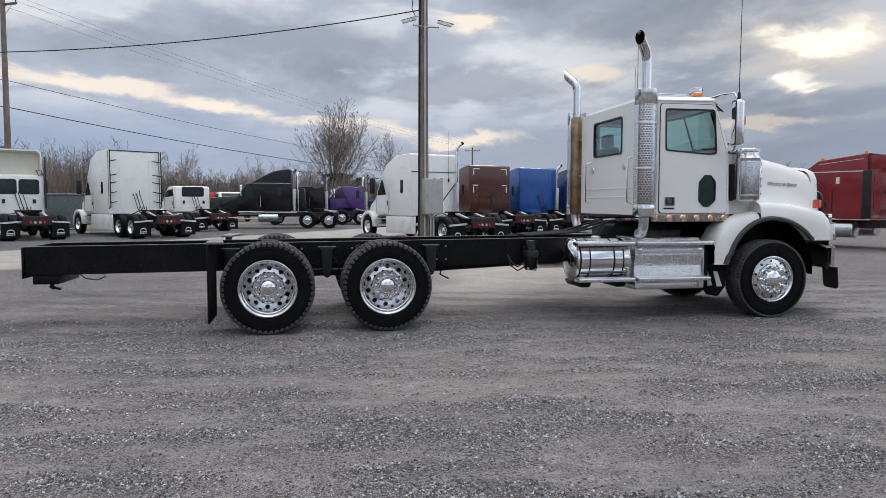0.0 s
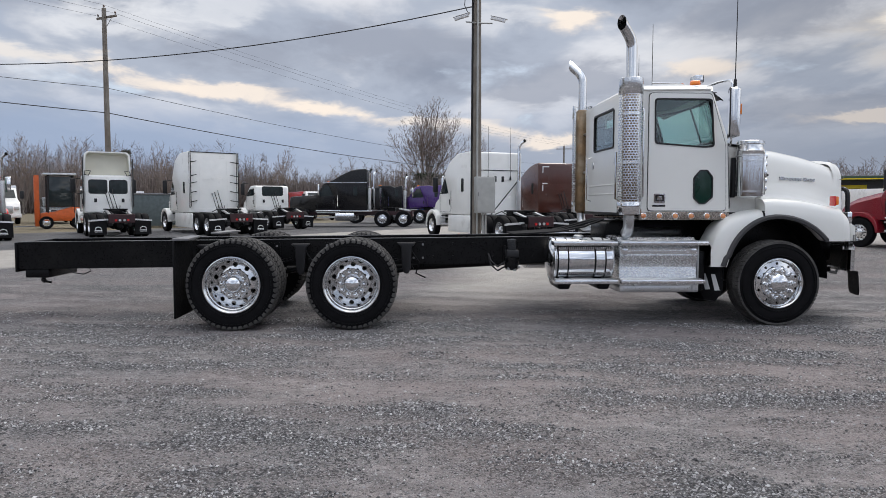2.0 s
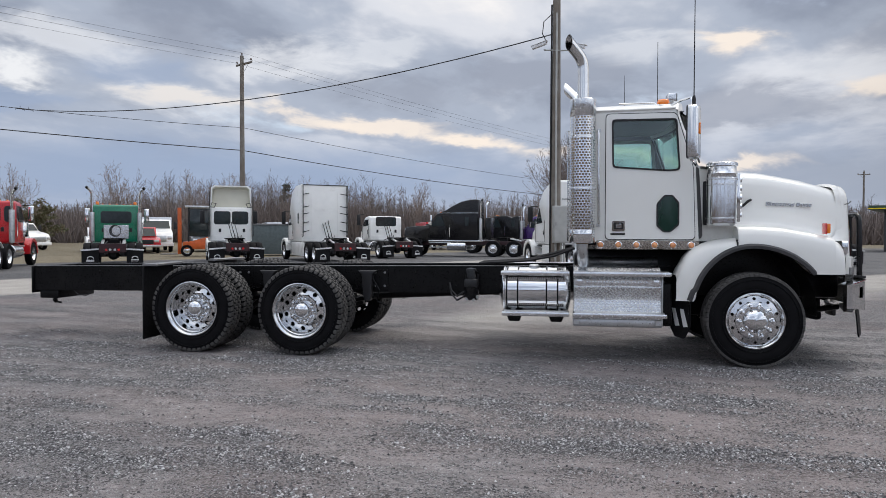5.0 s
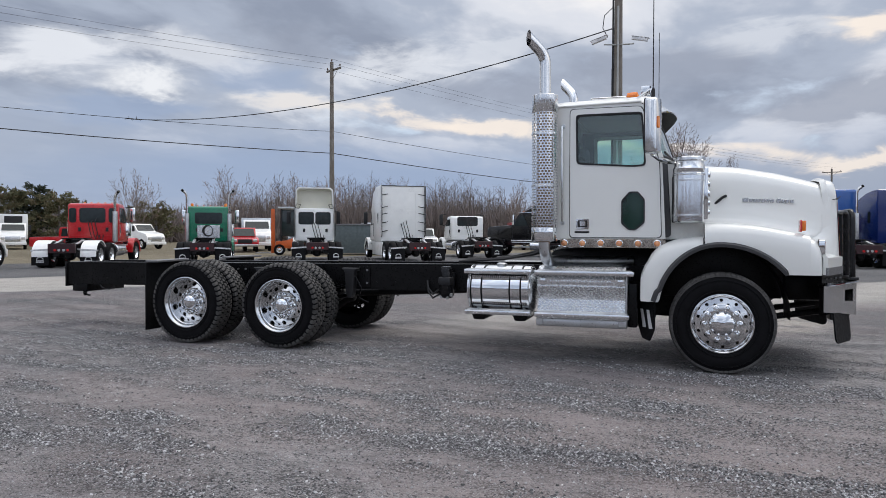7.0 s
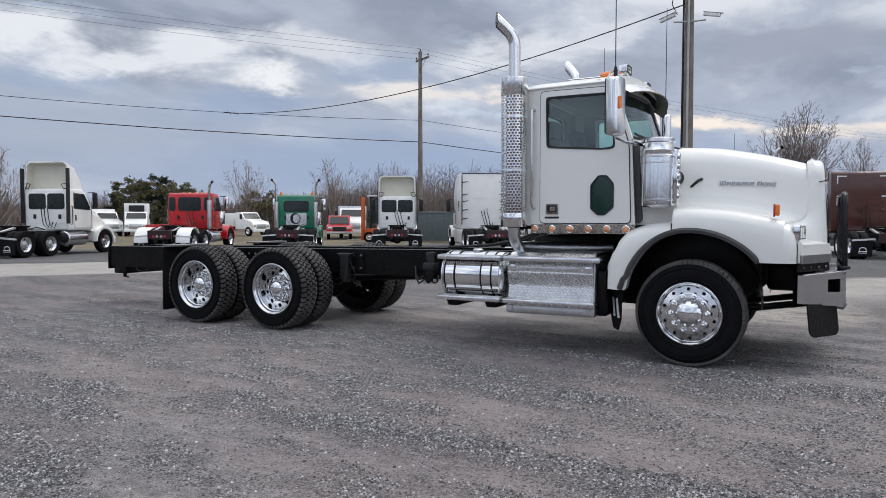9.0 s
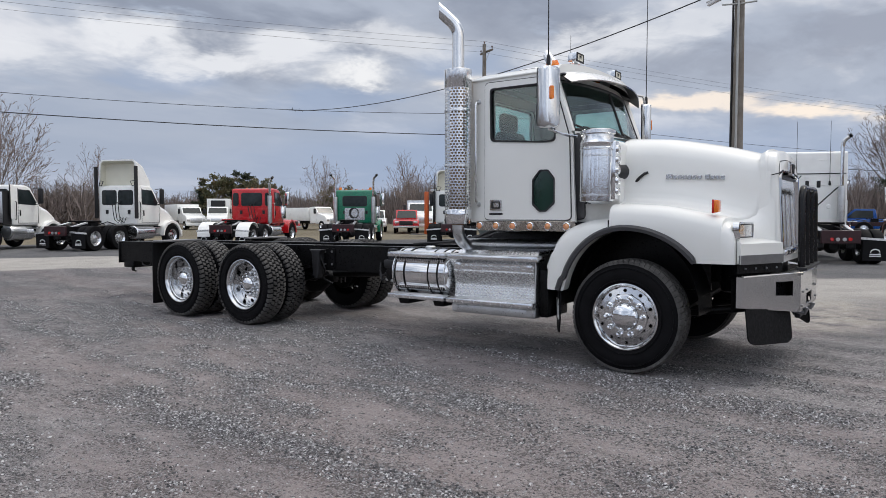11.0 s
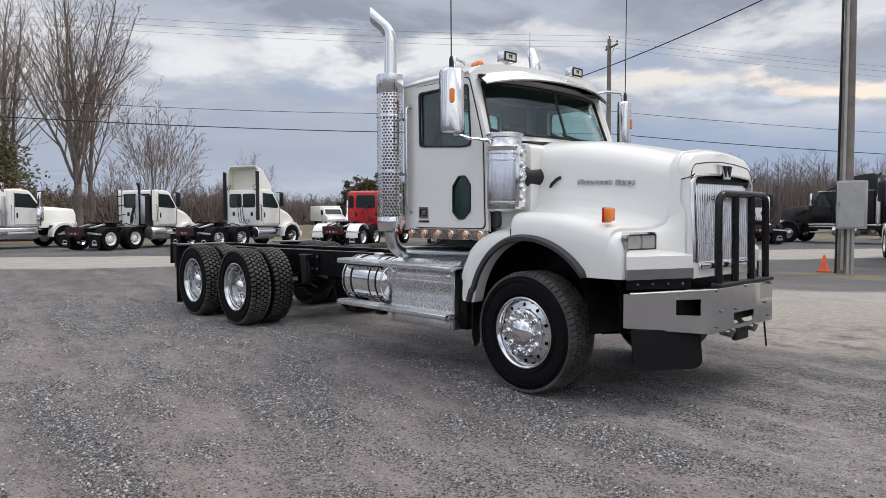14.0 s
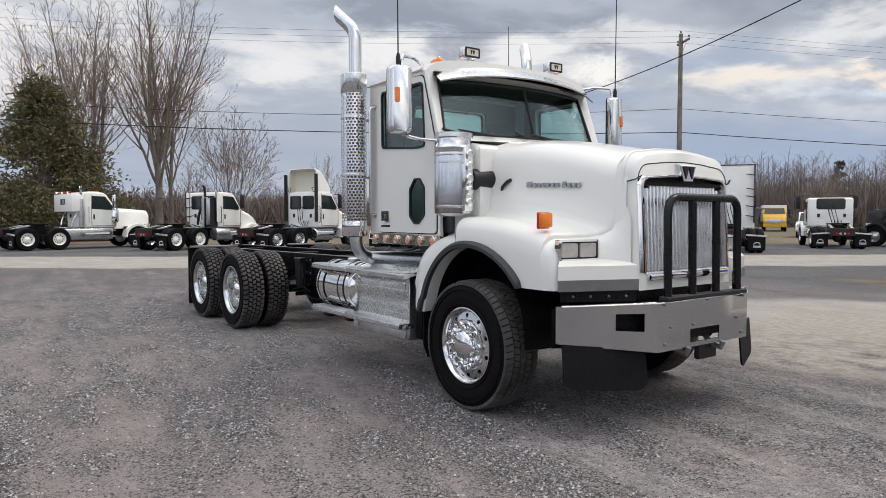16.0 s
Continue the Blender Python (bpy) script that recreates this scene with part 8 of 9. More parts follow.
def utility_pole(x, y, h, r, arm, label, turn=0.0, lean=(0, 0)):
    root = thing("utility_pole", label, "pole", pose(x, y, 0, lean[0], lean[1], turn), "utility poles")
    bm = B()
    loft(bm, [[(r * (1 - 0.35 * t) * math.cos(math.tau * k / 16), r * (1 - 0.35 * t) * math.sin(math.tau * k / 16), h * t) for k in range(16)] for t in (0, 0.25, 0.5, 0.75, 1)])
    part("shaft", bm, WOOD, root)
    if arm:
        bm = B()
        box(bm, -arm, arm, r * 0.6, r * 0.6 + 0.10, h - 0.55, h - 0.43, 0.01)
        a = part("cross_arm", bm, WOOD, root)
        for u in (-arm * 0.9, 0.0, arm * 0.9):
            bm = B()
            z = h - 0.43 if u else h
            lathe(bm, [(0.02, 0), (0.02, 0.08), (0.06, 0.09), (0.05, 0.13), (0.06, 0.15), (0.03, 0.20), (0.001, 0.21)], "z", (u, r * 0.6 + 0.05 if u else 0, z), 12)
            part("insulator", bm, CERAMIC, a)
        bm = B()
        rod(bm, (-arm * 0.6, r * 0.6 + 0.05, h - 0.5), (0, r * 0.6, h - 1.1), 0.015, 6)
        rod(bm, (arm * 0.6, r * 0.6 + 0.05, h - 0.5), (0, r * 0.6, h - 1.1), 0.015, 6)
        part("arm_brace", bm, GALV, a)
    return root


LINE = Vector((0.51, 0.86, 0)).normalized()
PL = Vector((-16.45, 43.2, 0))
utility_pole(PL.x, PL.y, 13.0, 0.19, 0.85, "tall grey wooden utility pole with a cross-arm", -30)
utility_pole(28.0, 118.0, 11.2, 0.19, 1.3, "distant wooden utility pole with a wide cross-arm", -15)
utility_pole(52.0, 121.0, 11.5, 0.19, 0.9, "distant wooden utility pole", -15)
pm = utility_pole(3.87, 23.42, 10.4, 0.175, 0.7, "grey wooden pole with a meter cabinet and cameras", 10)
bm = B()
tube(bm, [(-0.03, -0.19, 0.1), (-0.03, -0.19, 2.6), (-0.03, -0.175, 6.0), (-0.02, -0.15, 8.6)], 0.035, 10)
part("conduit", bm, GALV, pm)
bm = B()
tube(bm, [(-0.19, -0.02, 0.0), (-0.185, -0.02, 2.0), (-0.16, -0.02, 8.9)], 0.03, 10)
part("conduit", bm, PLASTIC, pm)
bm = B()
box(bm, -0.14, 0.50, -0.52, -0.19, 1.16, 2.36, 0.012)
cab_b = part("meter_cabinet", bm, GALV, pm, "grey steel meter cabinet")
bm = B()
box(bm, -0.11, 0.47, -0.532, -0.519, 1.20, 2.32, 0.006, 1)
cd = part("cabinet_door", bm, GALV, cab_b)
bm = B()
box(bm, -0.09, -0.07, -0.555, -0.532, 1.72, 1.84, 0.004, 1)
part("door_latch", bm, STEEL_GREY, cab_b)
for x in (0.12, 0.22):
    bm = B()
    rod(bm, (x, -0.35, 0.0), (x, -0.35, 1.17), 0.035, 10)
    part("riser_pipe", bm, GALV, pm)
for s in (-1, 1):
    bm = B()
    rod(bm, (0, -0.1, 7.40), (s * 0.45, -0.25, 7.38), 0.025, 8)
    br = part("camera_arm", bm, GALV, pm)
    bm = B()
    c = Matrix.Translation((s * 0.62, -0.32, 7.50)) @ Matrix.Rotation(radians(-25 if s < 0 else -20), 4, "Z") @ Matrix.Rotation(radians(s * 14), 4, "Y")
    loft(bm, [[c @ Vector((x, y, z)) for y, z in rounded(-0.06, 0.06, -0.05, 0.05, 0.02)] for x in (-0.24, 0.24)])
    cc = part("security_camera", bm, LOGO, pm, "white bullet security camera")
    bm = B()
    loft(bm, [[c @ Vector((x, y, z)) for y, z in rounded(-0.075, 0.075, 0.052, 0.066, 0.006)] for x in (-0.26, 0.30)])
    part("camera_hood", bm, LOGO, cc)
bm = B()
tube(bm, [(-0.15, -0.1, 8.6), (-0.45, -0.2, 8.3), (-0.5, -0.25, 7.9), (-0.35, -0.25, 7.6)], 0.014, 6)
part("service_loop", bm, WIRE, pm)


def wire(name, pts, sag, r, label):
    bm = B()
    path = []
    for (a, b), sg in zip(zip(pts, pts[1:]), sag):
        a, b = Vector(a), Vector(b)
        for k in range(24):
            t = k / 24
            path.append(a.lerp(b, t) - Vector((0, 0, 4 * sg * t * (1 - t))))
    path.append(Vector(pts[-1]))
    tube(bm, path, r, 6)
    tagged(part(name, bm, WIRE), label, "cable", "overhead wires")


def on_line(s, z, off=0.0):
    p = PL + LINE * s + Vector((-LINE.y, LINE.x, 0)) * off
    return (p.x, p.y, z)


wire("overhead_cable", [on_line(-42, 7.2), on_line(0, 6.86), on_line(87, 6.86), on_line(180, 6.8)], (0.4, 1.3, 1.2), 0.026, "thick black overhead cable between poles")
wire("overhead_cable", [on_line(-42, 8.25), on_line(0, 8.34), on_line(87, 8.2)], (0.62, 1.2), 0.015, "thin black overhead cable with a splice")
for off, z in ((-0.75, 12.66), (0.0, 13.2), (0.75, 12.66)):
    wire("overhead_wire", [on_line(-42, z - 0.25, off), on_line(0, z, off), on_line(87, z - 1.3, off)], (0.4, 1.0), 0.007, "thin grey power wire high on the poles")
wire("service_drop", [(3.8, 23.4, 7.97), on_line(-13, 7.75)], (0.92,), 0.018, "twisted service cable joined to the overhead cable")
utility_pole(*(PL + LINE * -42).to_2d(), 12.7, 0.19, 0.85, "grey wooden utility pole at the road", -30)
bm = B()
p0, p1 = Vector(on_line(-13.3, 7.77)), Vector(on_line(-12.5, 7.78))
for k in range(5):
    q = p0.lerp(p1, k / 4)
    rod(bm, q, q + Vector((0.1, -0.1, 0.12 if k % 2 else -0.1)), 0.012, 5)
rod(bm, p0, p1, 0.03, 8)
tagged(part("cable_splice", bm, WIRE), "black splice tangle on an overhead cable", "cable")

# ---- trees ----
BARK = material("grey_bark", (0.19, 0.165, 0.145), 0.9, var=0.25, scale=2, bump=0.4, bump_scale=18)
TWIG = material("brown_twigs", (0.168, 0.137, 0.124), 0.9, var=0.2, scale=0.4)
ELM_TWIG = material("pale_brown_twigs", (0.235, 0.185, 0.160), 0.9, var=0.2, scale=0.4)
NEEDLE = material("dull_green_needles", (0.118, 0.120, 0.060), 0.85, var=0.35, scale=0.9, dirt=(0.185, 0.138, 0.080), dirt_at=(0.45, 0.65))
PINE = material("dark_pine_needles", (0.050, 0.062, 0.038), 0.85, var=0.35, scale=0.7)


def branch_mesh(name, segs, mat, parent, sides=4, label=""):
    vs, fs = [], []
    for p, q, r0, r1, _ in segs:
        d = (q - p).normalized()
        u = d.orthogonal().normalized()
        v = d.cross(u)
        b = len(vs)
        if sides == 2:
            u.rotate(Matrix.Rotation(b * 2.4, 3, d))
            vs += [p - u * r0, p + u * r0, q + u * r1, q - u * r1]
            fs.append((b, b + 1, b + 2, b + 3))
            continue
        for c, r in ((p, r0), (q, r1)):
            for k in range(sides):
                a = math.tau * k / sides
                vs.append(c + (u * math.cos(a) + v * math.sin(a)) * r)
        for k in range(sides):
            j = (k + 1) % sides
            fs.append((b + k, b + j, b + sides + j, b + sides + k))
    me = bpy.data.meshes.new(name)
    me.from_pydata(vs, [], fs)
    me.materials.append(mat)
    for pl in me.polygons:
        pl.use_smooth = True
    ob = new(name, me)
    ob.parent = parent
    if label:
        ob["label"] = label
    return ob


def shoot(rng, p, d, length, r, level, out, gap):
    """One branch with side shoots along it, shorter towards its tip."""
    n = max(3, int(length / gap)) if level < 3 else 2
    step = length / n
    p, d = Vector(p), Vector(d).normalized()
    side = rng.uniform(0, math.tau)
    for i in range(n):
        f = (i + 1) / n
        d = (d + Vector((rng.gauss(0, 0.045), rng.gauss(0, 0.045), rng.gauss(0.025, 0.035)))).normalized()
        q = p + d * step
        r0, r1 = r * (1 - 0.85 * i / n), r * (1 - 0.85 * f)
        out.append((p, q, r0, r1, level))
        if level < 3 and f > (0.22 if level else 0.12):
            for _ in range(1 if level else 2):
                if rng.random() < 0.72:
                    side += 2.4 + rng.gauss(0, 0.4)
                    ax = d.orthogonal().normalized()
                    ax.rotate(Matrix.Rotation(side, 3, d))
                    w = (d + ax * rng.uniform(0.42, 0.80) + Vector((0, 0, 0.10))).normalized()
                    ln = max(length * (1.08 - f) * rng.uniform(0.36, 0.70), gap * 0.9)
                    shoot(rng, q, w, ln, max(r1 * 0.58, 0.008), level + 1, out, gap * 0.72)
        p = q


def elm(x, y, h, seed, label, limbs=6, trunk=0.3, low=0.16, fan=0.5, gap=0.6, min_r=0.015):
    """A tall leafless tree: a stout trunk that parts into a fan of rising limbs."""
    rng = random.Random(seed)
    root = thing("bare_tree", label, "tree", pose(x, y, 0), "bare trees")
    segs = []
    p, r = Vector((0, 0, -0.2)), trunk
    fork = h * (low + 0.16)
    for i in range(8):
        q = Vector((rng.gauss(0, 0.04), rng.gauss(0, 0.04), -0.2 + (fork + 0.2) * (i + 1) / 8))
        r2 = trunk * (0.98 - 0.05 * i)
        segs.append((p, q, r * (1.3 if i == 0 else 1), r2, 0))
        p, r = q, r2
    for k in range(limbs):
        a = 2.4 * k + rng.uniform(-0.5, 0.5)
        tilt = fan * (0.12 + 0.88 * ((k + 0.5) / limbs)) * rng.uniform(0.75, 1.1)
        z = h * (low + 0.16 * (1 - k / limbs))
        shoot(rng, (0, 0, z), (math.cos(a) * tilt, math.sin(a) * tilt, 1), (h - z) * rng.uniform(0.86, 1.0) * (1 - 0.2 * tilt), trunk * (0.55 if k == 0 else 0.36), 0, segs, gap)
    segs = [(p, q, max(a, min_r), max(b, min_r * 0.8), d) for p, q, a, b, d in segs]
    branch_mesh("trunk", [s for s in segs if s[4] == 0], BARK, root, 6)
    branch_mesh("crown", [s for s in segs if s[4] > 0], ELM_TWIG, root, 2, "fine leafless twigs")
    return root


elm(-47.0, 19.4, 20.5, 3, "tall leafless tree with a fan of rising limbs", 10, 0.38, 0.14, 0.66, 0.72, 0.012)
elm(-48.0, 20.6, 19.0, 4, "tall leafless tree leaning out from the clump", 5, 0.24, 0.14, 0.50, 0.72, 0.012)
elm(-52.0, 15.6, 20, 8, "tall leafless tree with a fan of rising limbs", 8, 0.30, 0.12, 0.60, 0.72, 0.012)
elm(-49.0, 13.8, 19, 9, "slender leafless tree with rising limbs", 5, 0.2, 0.16, 0.45, 0.66, 0.012)
elm(-58.0, 13.0, 18, 12, "tall leafless tree behind the yard", 5, 0.24)
elm(-46.5, 24.9, 11.2, 5, "smaller leafless tree with many fine stems", 9, 0.11, 0.02, 0.8, 0.45)
elm(-44.5, 21.0, 6.0, 6, "low leafless tree under the tall trees", 4, 0.07, 0.02, 0.5, 0.45)
elm(5.3, 140.0, 22.5, 21, "broad leafless tree against the sky", 14, 0.36, 0.12, 1.0, 0.72, 0.024)
elm(15.5, 138.0, 15.5, 22, "slender leafless tree against the sky", 5, 0.16, 0.15, 0.4, 0.6, 0.016)
for k, (az, dist, h) in enumerate(((97, 110, 6), (103, 105, 7), (93, 120, 6), (118, 95, 6.5), (126, 92, 7), (133, 90, 6.5), (121, 97, 7), (112, 100, 6.5), (62, 120, 7), (56.3, 118, 7.6), (52, 122, 7.8), (59, 121, 8.2), (50, 116, 7.4), (150, 80, 6))):
    elm(6 + dist * math.cos(radians(az)), 2 + dist * math.sin(radians(az)), h * (1.45 if az > 70 else 1.15), 40 + k, "leafless tree at the edge of the woods", 7, 0.11, 0.05, 0.75, 0.5, 0.013)


def conifer(x, y, h, w, seed, mat, label, limbs=70, sprays=34, size=0.5, shape="cone"):
    """An evergreen: limbs round the trunk, each carrying loose sprays, with gaps between them."""
    rng = random.Random(seed)
    root = thing("conifer", label, "tree", pose(x, y, 0), "evergreen trees")
    bm = B()
    loft(bm, [[(r * math.cos(math.tau * k / 10), r * math.sin(math.tau * k / 10), z) for k in range(10)] for r, z in ((w * 0.05, -0.1), (w * 0.035, h * 0.4), (0.03, h * 0.94))])
    part("trunk", bm, BARK, root)
    vs, fs = [], []
    for _ in range(limbs):
        t = rng.random() ** (1.35 if shape == "cone" else 0.85)
        a = rng.uniform(0, math.tau)
        if shape == "cone":
            rim = w * 0.5 * (0.05 + 0.98 * (1 - t) ** 1.0) * rng.uniform(0.72, 1.15)
        else:
            rim = w * 0.5 * math.sqrt(max(0.04, 1 - (abs(t - 0.38) / 0.66) ** 2.2)) * rng.uniform(0.55, 1.15)
        z0 = h * (0.05 + 0.92 * t) * rng.uniform(0.95, 1.04)
        rise = rng.uniform(-0.25, 0.35) if shape == "cone" else rng.uniform(-0.1, 0.5)
        way = Vector((math.cos(a), math.sin(a), rise))
        for _k in range(sprays):
            f = 1 - 0.75 * rng.random() ** 1.6
            c = Vector((0, 0, z0)) + way * rim * f + Vector((rng.gauss(0, 0.11 * w / 6), rng.gauss(0, 0.11 * w / 6), rng.gauss(0, 0.07 * w / 6))) * 2.2
            c.z = max(c.z, 0.15)
            for _j in range(3):
                d = (way.normalized() * 0.7 + Vector((rng.gauss(0, 0.6), rng.gauss(0, 0.6), rng.gauss(0.1, 0.5)))).normalized()
                s = d.orthogonal().normalized() * size * 0.11
                s.rotate(Matrix.Rotation(rng.uniform(0, math.tau), 3, d))
                b = len(vs)
                ln = size * rng.uniform(0.45, 1.1)
                vs += [c - s, c + s, c + d * ln * 0.6 + s * 1.3, c + d * ln, c + d * ln * 0.6 - s * 1.3]
                fs.append((b, b + 1, b + 2, b + 3, b + 4))
    me = bpy.data.meshes.new("crown")
    me.from_pydata(vs, [], fs)
    me.materials.append(mat)
    cr = new("crown", me)
    cr.parent = root
    return root


conifer(-42.0, 11.0, 10.6, 11.0, 1, NEEDLE, "broad dull-green cedar with brown patches", 340, 60, 0.27)
conifer(-45.5, 5.5, 10.0, 8.0, 2, NEEDLE, "broad dull-green cedar beside the yard", 120, 60, 0.28)
for az, dist, h, w, m, n, shape in ((138.0, 86, 5.4, 5.5, NEEDLE, 50, "round"), (139.5, 88, 6.4, 4.8, PINE, 50, "round"), (140.9, 86, 6.2, 5.0, NEEDLE, 50, "round"), (142.4, 89, 5.6, 3.8, PINE, 40, "cone"),
                                    (131.4, 96, 4.8, 6.5, NEEDLE, 45, "round"), (90.5, 128, 7.0, 8, PINE, 60, "round"), (88.0, 131, 6.0, 6, PINE, 45, "round")):
    conifer(6 + dist * math.cos(radians(az)), 2 + dist * math.sin(radians(az)), h, w, int(az * 10), m, "dark evergreen in front of the bare woods", n, 55, 0.36, shape)

conifer(-79.0, 205.0, 17.5, 8.5, 31, PINE, "lone dark evergreen rising out of the bare woods", 70, 40, 0.6)

# the far woods: a deep belt of bare stems and twigs all round the yard
rng = random.Random(77)
TREE_LINE = [(28, 0.88), (100, 0.92), (108, 1.18), (124, 1.15), (132, 0.80), (150, 0.68), (158, 0.56), (170, 0.62), (208, 0.75)]
segs = []
for k in range(9000):
    back = k >= 8400
    az = rng.uniform(208, 388) if back else rng.uniform(28, 208) if k < 7300 else rng.uniform(150, 208)
    dist = rng.uniform(50, 90) if back else rng.uniform(112, 165) if az < 150 else rng.uniform(66, 120)
    h = (7.3 + 1.7 * noise.noise(Vector((az * 0.12, 0.5, 0))) + 0.9 * noise.noise(Vector((az * 0.6, 3.5, 0)))) * rng.uniform(0.72, 1.18) * (1.2 if back else lerp(az, TREE_LINE))
    b = Vector((6 + dist * math.cos(radians(az)), 2 + dist * math.sin(radians(az)), -0.2))
    tip = b + Vector((rng.gauss(0, 0.05 * h), rng.gauss(0, 0.05 * h), h))
    segs.append((b, tip, 0.05, 0.014, 0))
    for _ in range(26):
        f = rng.uniform(0.22, 0.98)
        q = b.lerp(tip, f)
        a, lean_out = rng.uniform(0, math.tau), rng.uniform(0.5, 1.5)
        ln = h * rng.uniform(0.10, 0.30) * (1.15 - 0.7 * f)
        e = q + Vector((math.cos(a) * lean_out, math.sin(a) * lean_out, 1)).normalized() * ln
        segs.append((q, e, 0.026, 0.012, 0))
tagged(branch_mesh("far_woods", segs, TWIG, None, 2), "belt of bare brown winter woods round the yard", "woods", kind="stuff")
# low brush that closes the gaps between the stems
segs = []
for k in range(15500):
    back = k >= 14300
    az = rng.uniform(208, 388) if back else rng.uniform(25, 208)
    dist = rng.uniform(50, 85) if back else rng.uniform(108, 160) if az < 150 else rng.uniform(64, 110)
    b = Vector((6 + dist * math.cos(radians(az)), 2 + dist * math.sin(radians(az)), -0.2))
    tall = 1.0 if back else lerp(az, TREE_LINE)
    for _ in range(5):
        e = b + Vector((rng.gauss(0, 1.0), rng.gauss(0, 1.0), rng.uniform(2.2, 6.6) * tall))
        m = (b + e) / 2 + Vector((rng.gauss(0, 0.3), rng.gauss(0, 0.3), 0))
        segs += [(b, m, 0.10, 0.075, 0), (m, e, 0.075, 0.02, 0)]
tagged(branch_mesh("brush", segs, TWIG, None, 2), "tangled brown brush at the foot of the woods", "brush", kind="stuff")

# ---- vehicles, machines and buildings in the distance ----
def car_wheel(root, x, y, r=0.38):
    w = new("wheel")
    w.parent = root
    w.matrix_basis = Matrix.Translation((x, y, r)) @ Matrix.Rotation(0 if y < 0 else math.pi, 4, "Z") @ Matrix.Scale(r / 0.51, 4)
    share("tyre", YTYRE, w, Matrix())
    share("rim", YRIM, w, Matrix())


def pickup(x, y, heading, paint, label):
    root = thing("pickup_truck", label, "pickup", pose(x, y, 0, 0, 0, heading), "pickups parked behind the yard")
    bm = B()
    prism(bm, smoothed([(-2.8, 0.5), (-2.8, 1.15), (-0.9, 1.18), (1.15, 1.15), (2.55, 1.05), (2.75, 0.8), (2.75, 0.5)], 0.12), "y", -0.98, 0.98, 0.06)
    part("body", bm, paint, root)
    bm = B()
    prism(bm, smoothed([(-0.95, 1.1), (-0.85, 1.82), (0.35, 1.86), (1.15, 1.12)], 0.1), "y", -0.84, 0.84, 0.06)
    part("cab", bm, paint, root)
    bm = B()
    loft(bm, [[(0.50, -0.70, 1.76), (0.50, 0.70, 1.76), (1.08, 0.78, 1.20), (1.08, -0.78, 1.20)], [(0.54, -0.70, 1.78), (0.54, 0.70, 1.78), (1.12, 0.78, 1.22), (1.12, -0.78, 1.22)]])
    part("windscreen", bm, BG_GLASS, root)
    for s in (-1, 1):
        bm = B()
        prism(bm, [(-0.75, 1.22), (-0.7, 1.72), (0.3, 1.74), (0.85, 1.22)], "y", s * 0.838, s * 0.852)
        part("side_window", bm, BG_GLASS, root)
        bm = B()
        box(bm, 2.62, 2.78, s * 0.72 - 0.16, s * 0.72 + 0.16, 0.80, 0.98, 0.03)
        part("headlamp", bm, CLEAR, root)
        for wx in (-1.75, 1.75):
            car_wheel(root, wx, s * 0.86)
    bm = B()
    box(bm, 2.70, 2.79, -0.52, 0.52, 0.66, 0.98, 0.03)
    part("grille", bm, PLASTIC, root)
    bm = B()
    box(bm, 2.70, 2.88, -0.96, 0.96, 0.44, 0.62, 0.04)
    part("bumper", bm, DULL_ALU, root)


def box_truck(x, y, heading, paint, body, label, fridge=True, box_h=3.4, size=1.0):
    root = thing("delivery_truck", label, "truck", pose(x, y, 0, 0, 0, heading) @ Matrix.Scale(size, 4))
    bm = B()
    prism(bm, smoothed([(0.2, 0.9), (0.2, 2.45), (1.1, 2.5), (1.75, 1.75), (2.9, 1.5), (3.15, 1.2), (3.15, 0.7), (0.2, 0.7)], 0.12), "y", -1.05, 1.05, 0.06)
    part("cab", bm, paint, root)
    bm = B()
    loft(bm, [[(1.2, -0.9, 2.36), (1.2, 0.9, 2.36), (1.70, 0.95, 1.80), (1.70, -0.95, 1.80)], [(1.25, -0.9, 2.38), (1.25, 0.9, 2.38), (1.75, 0.95, 1.82), (1.75, -0.95, 1.82)]])
    part("windscreen", bm, BG_GLASS, root)
    bm = B()
    box(bm, -5.2, 0.1, -1.2, 1.2, 1.0, box_h, 0.04)
    bd = part("load_body", bm, body, root)
    if fridge:
        bm = B()
        box(bm, 0.1, 0.5, -0.75, 0.75, 2.55, 3.2, 0.06)
        part("cooling_unit", bm, PLASTIC, bd)
    bm = B()
    box(bm, 3.10, 3.2, -0.6, 0.6, 0.75, 1.25, 0.03)
    part("grille", bm, DULL_ALU, root)
    for s in (-1, 1):
        bm = B()
        box(bm, 3.05, 3.2, s * 0.82 - 0.15, s * 0.82 + 0.15, 0.95, 1.2, 0.03)
        part("headlamp", bm, CLEAR, root)
        bm = B()
        box(bm, 1.45, 1.6, s * 1.35 - 0.12, s * 1.35 + 0.12, 1.75, 2.3, 0.04)
        part("mirror", bm, PLASTIC, root)
        for wx in (2.3, -3.6):
            car_wheel(root, wx, s * 0.95, 0.5)
    bm = B()
    box(bm, 3.05, 3.3, -1.1, 1.1, 0.45, 0.72, 0.04)
    part("bumper", bm, paint, root)
    bm = B()
    box(bm, -5.0, 3.0, -0.45, 0.45, 0.7, 0.98, 0.02)
    part("frame", bm, BLACK, root)


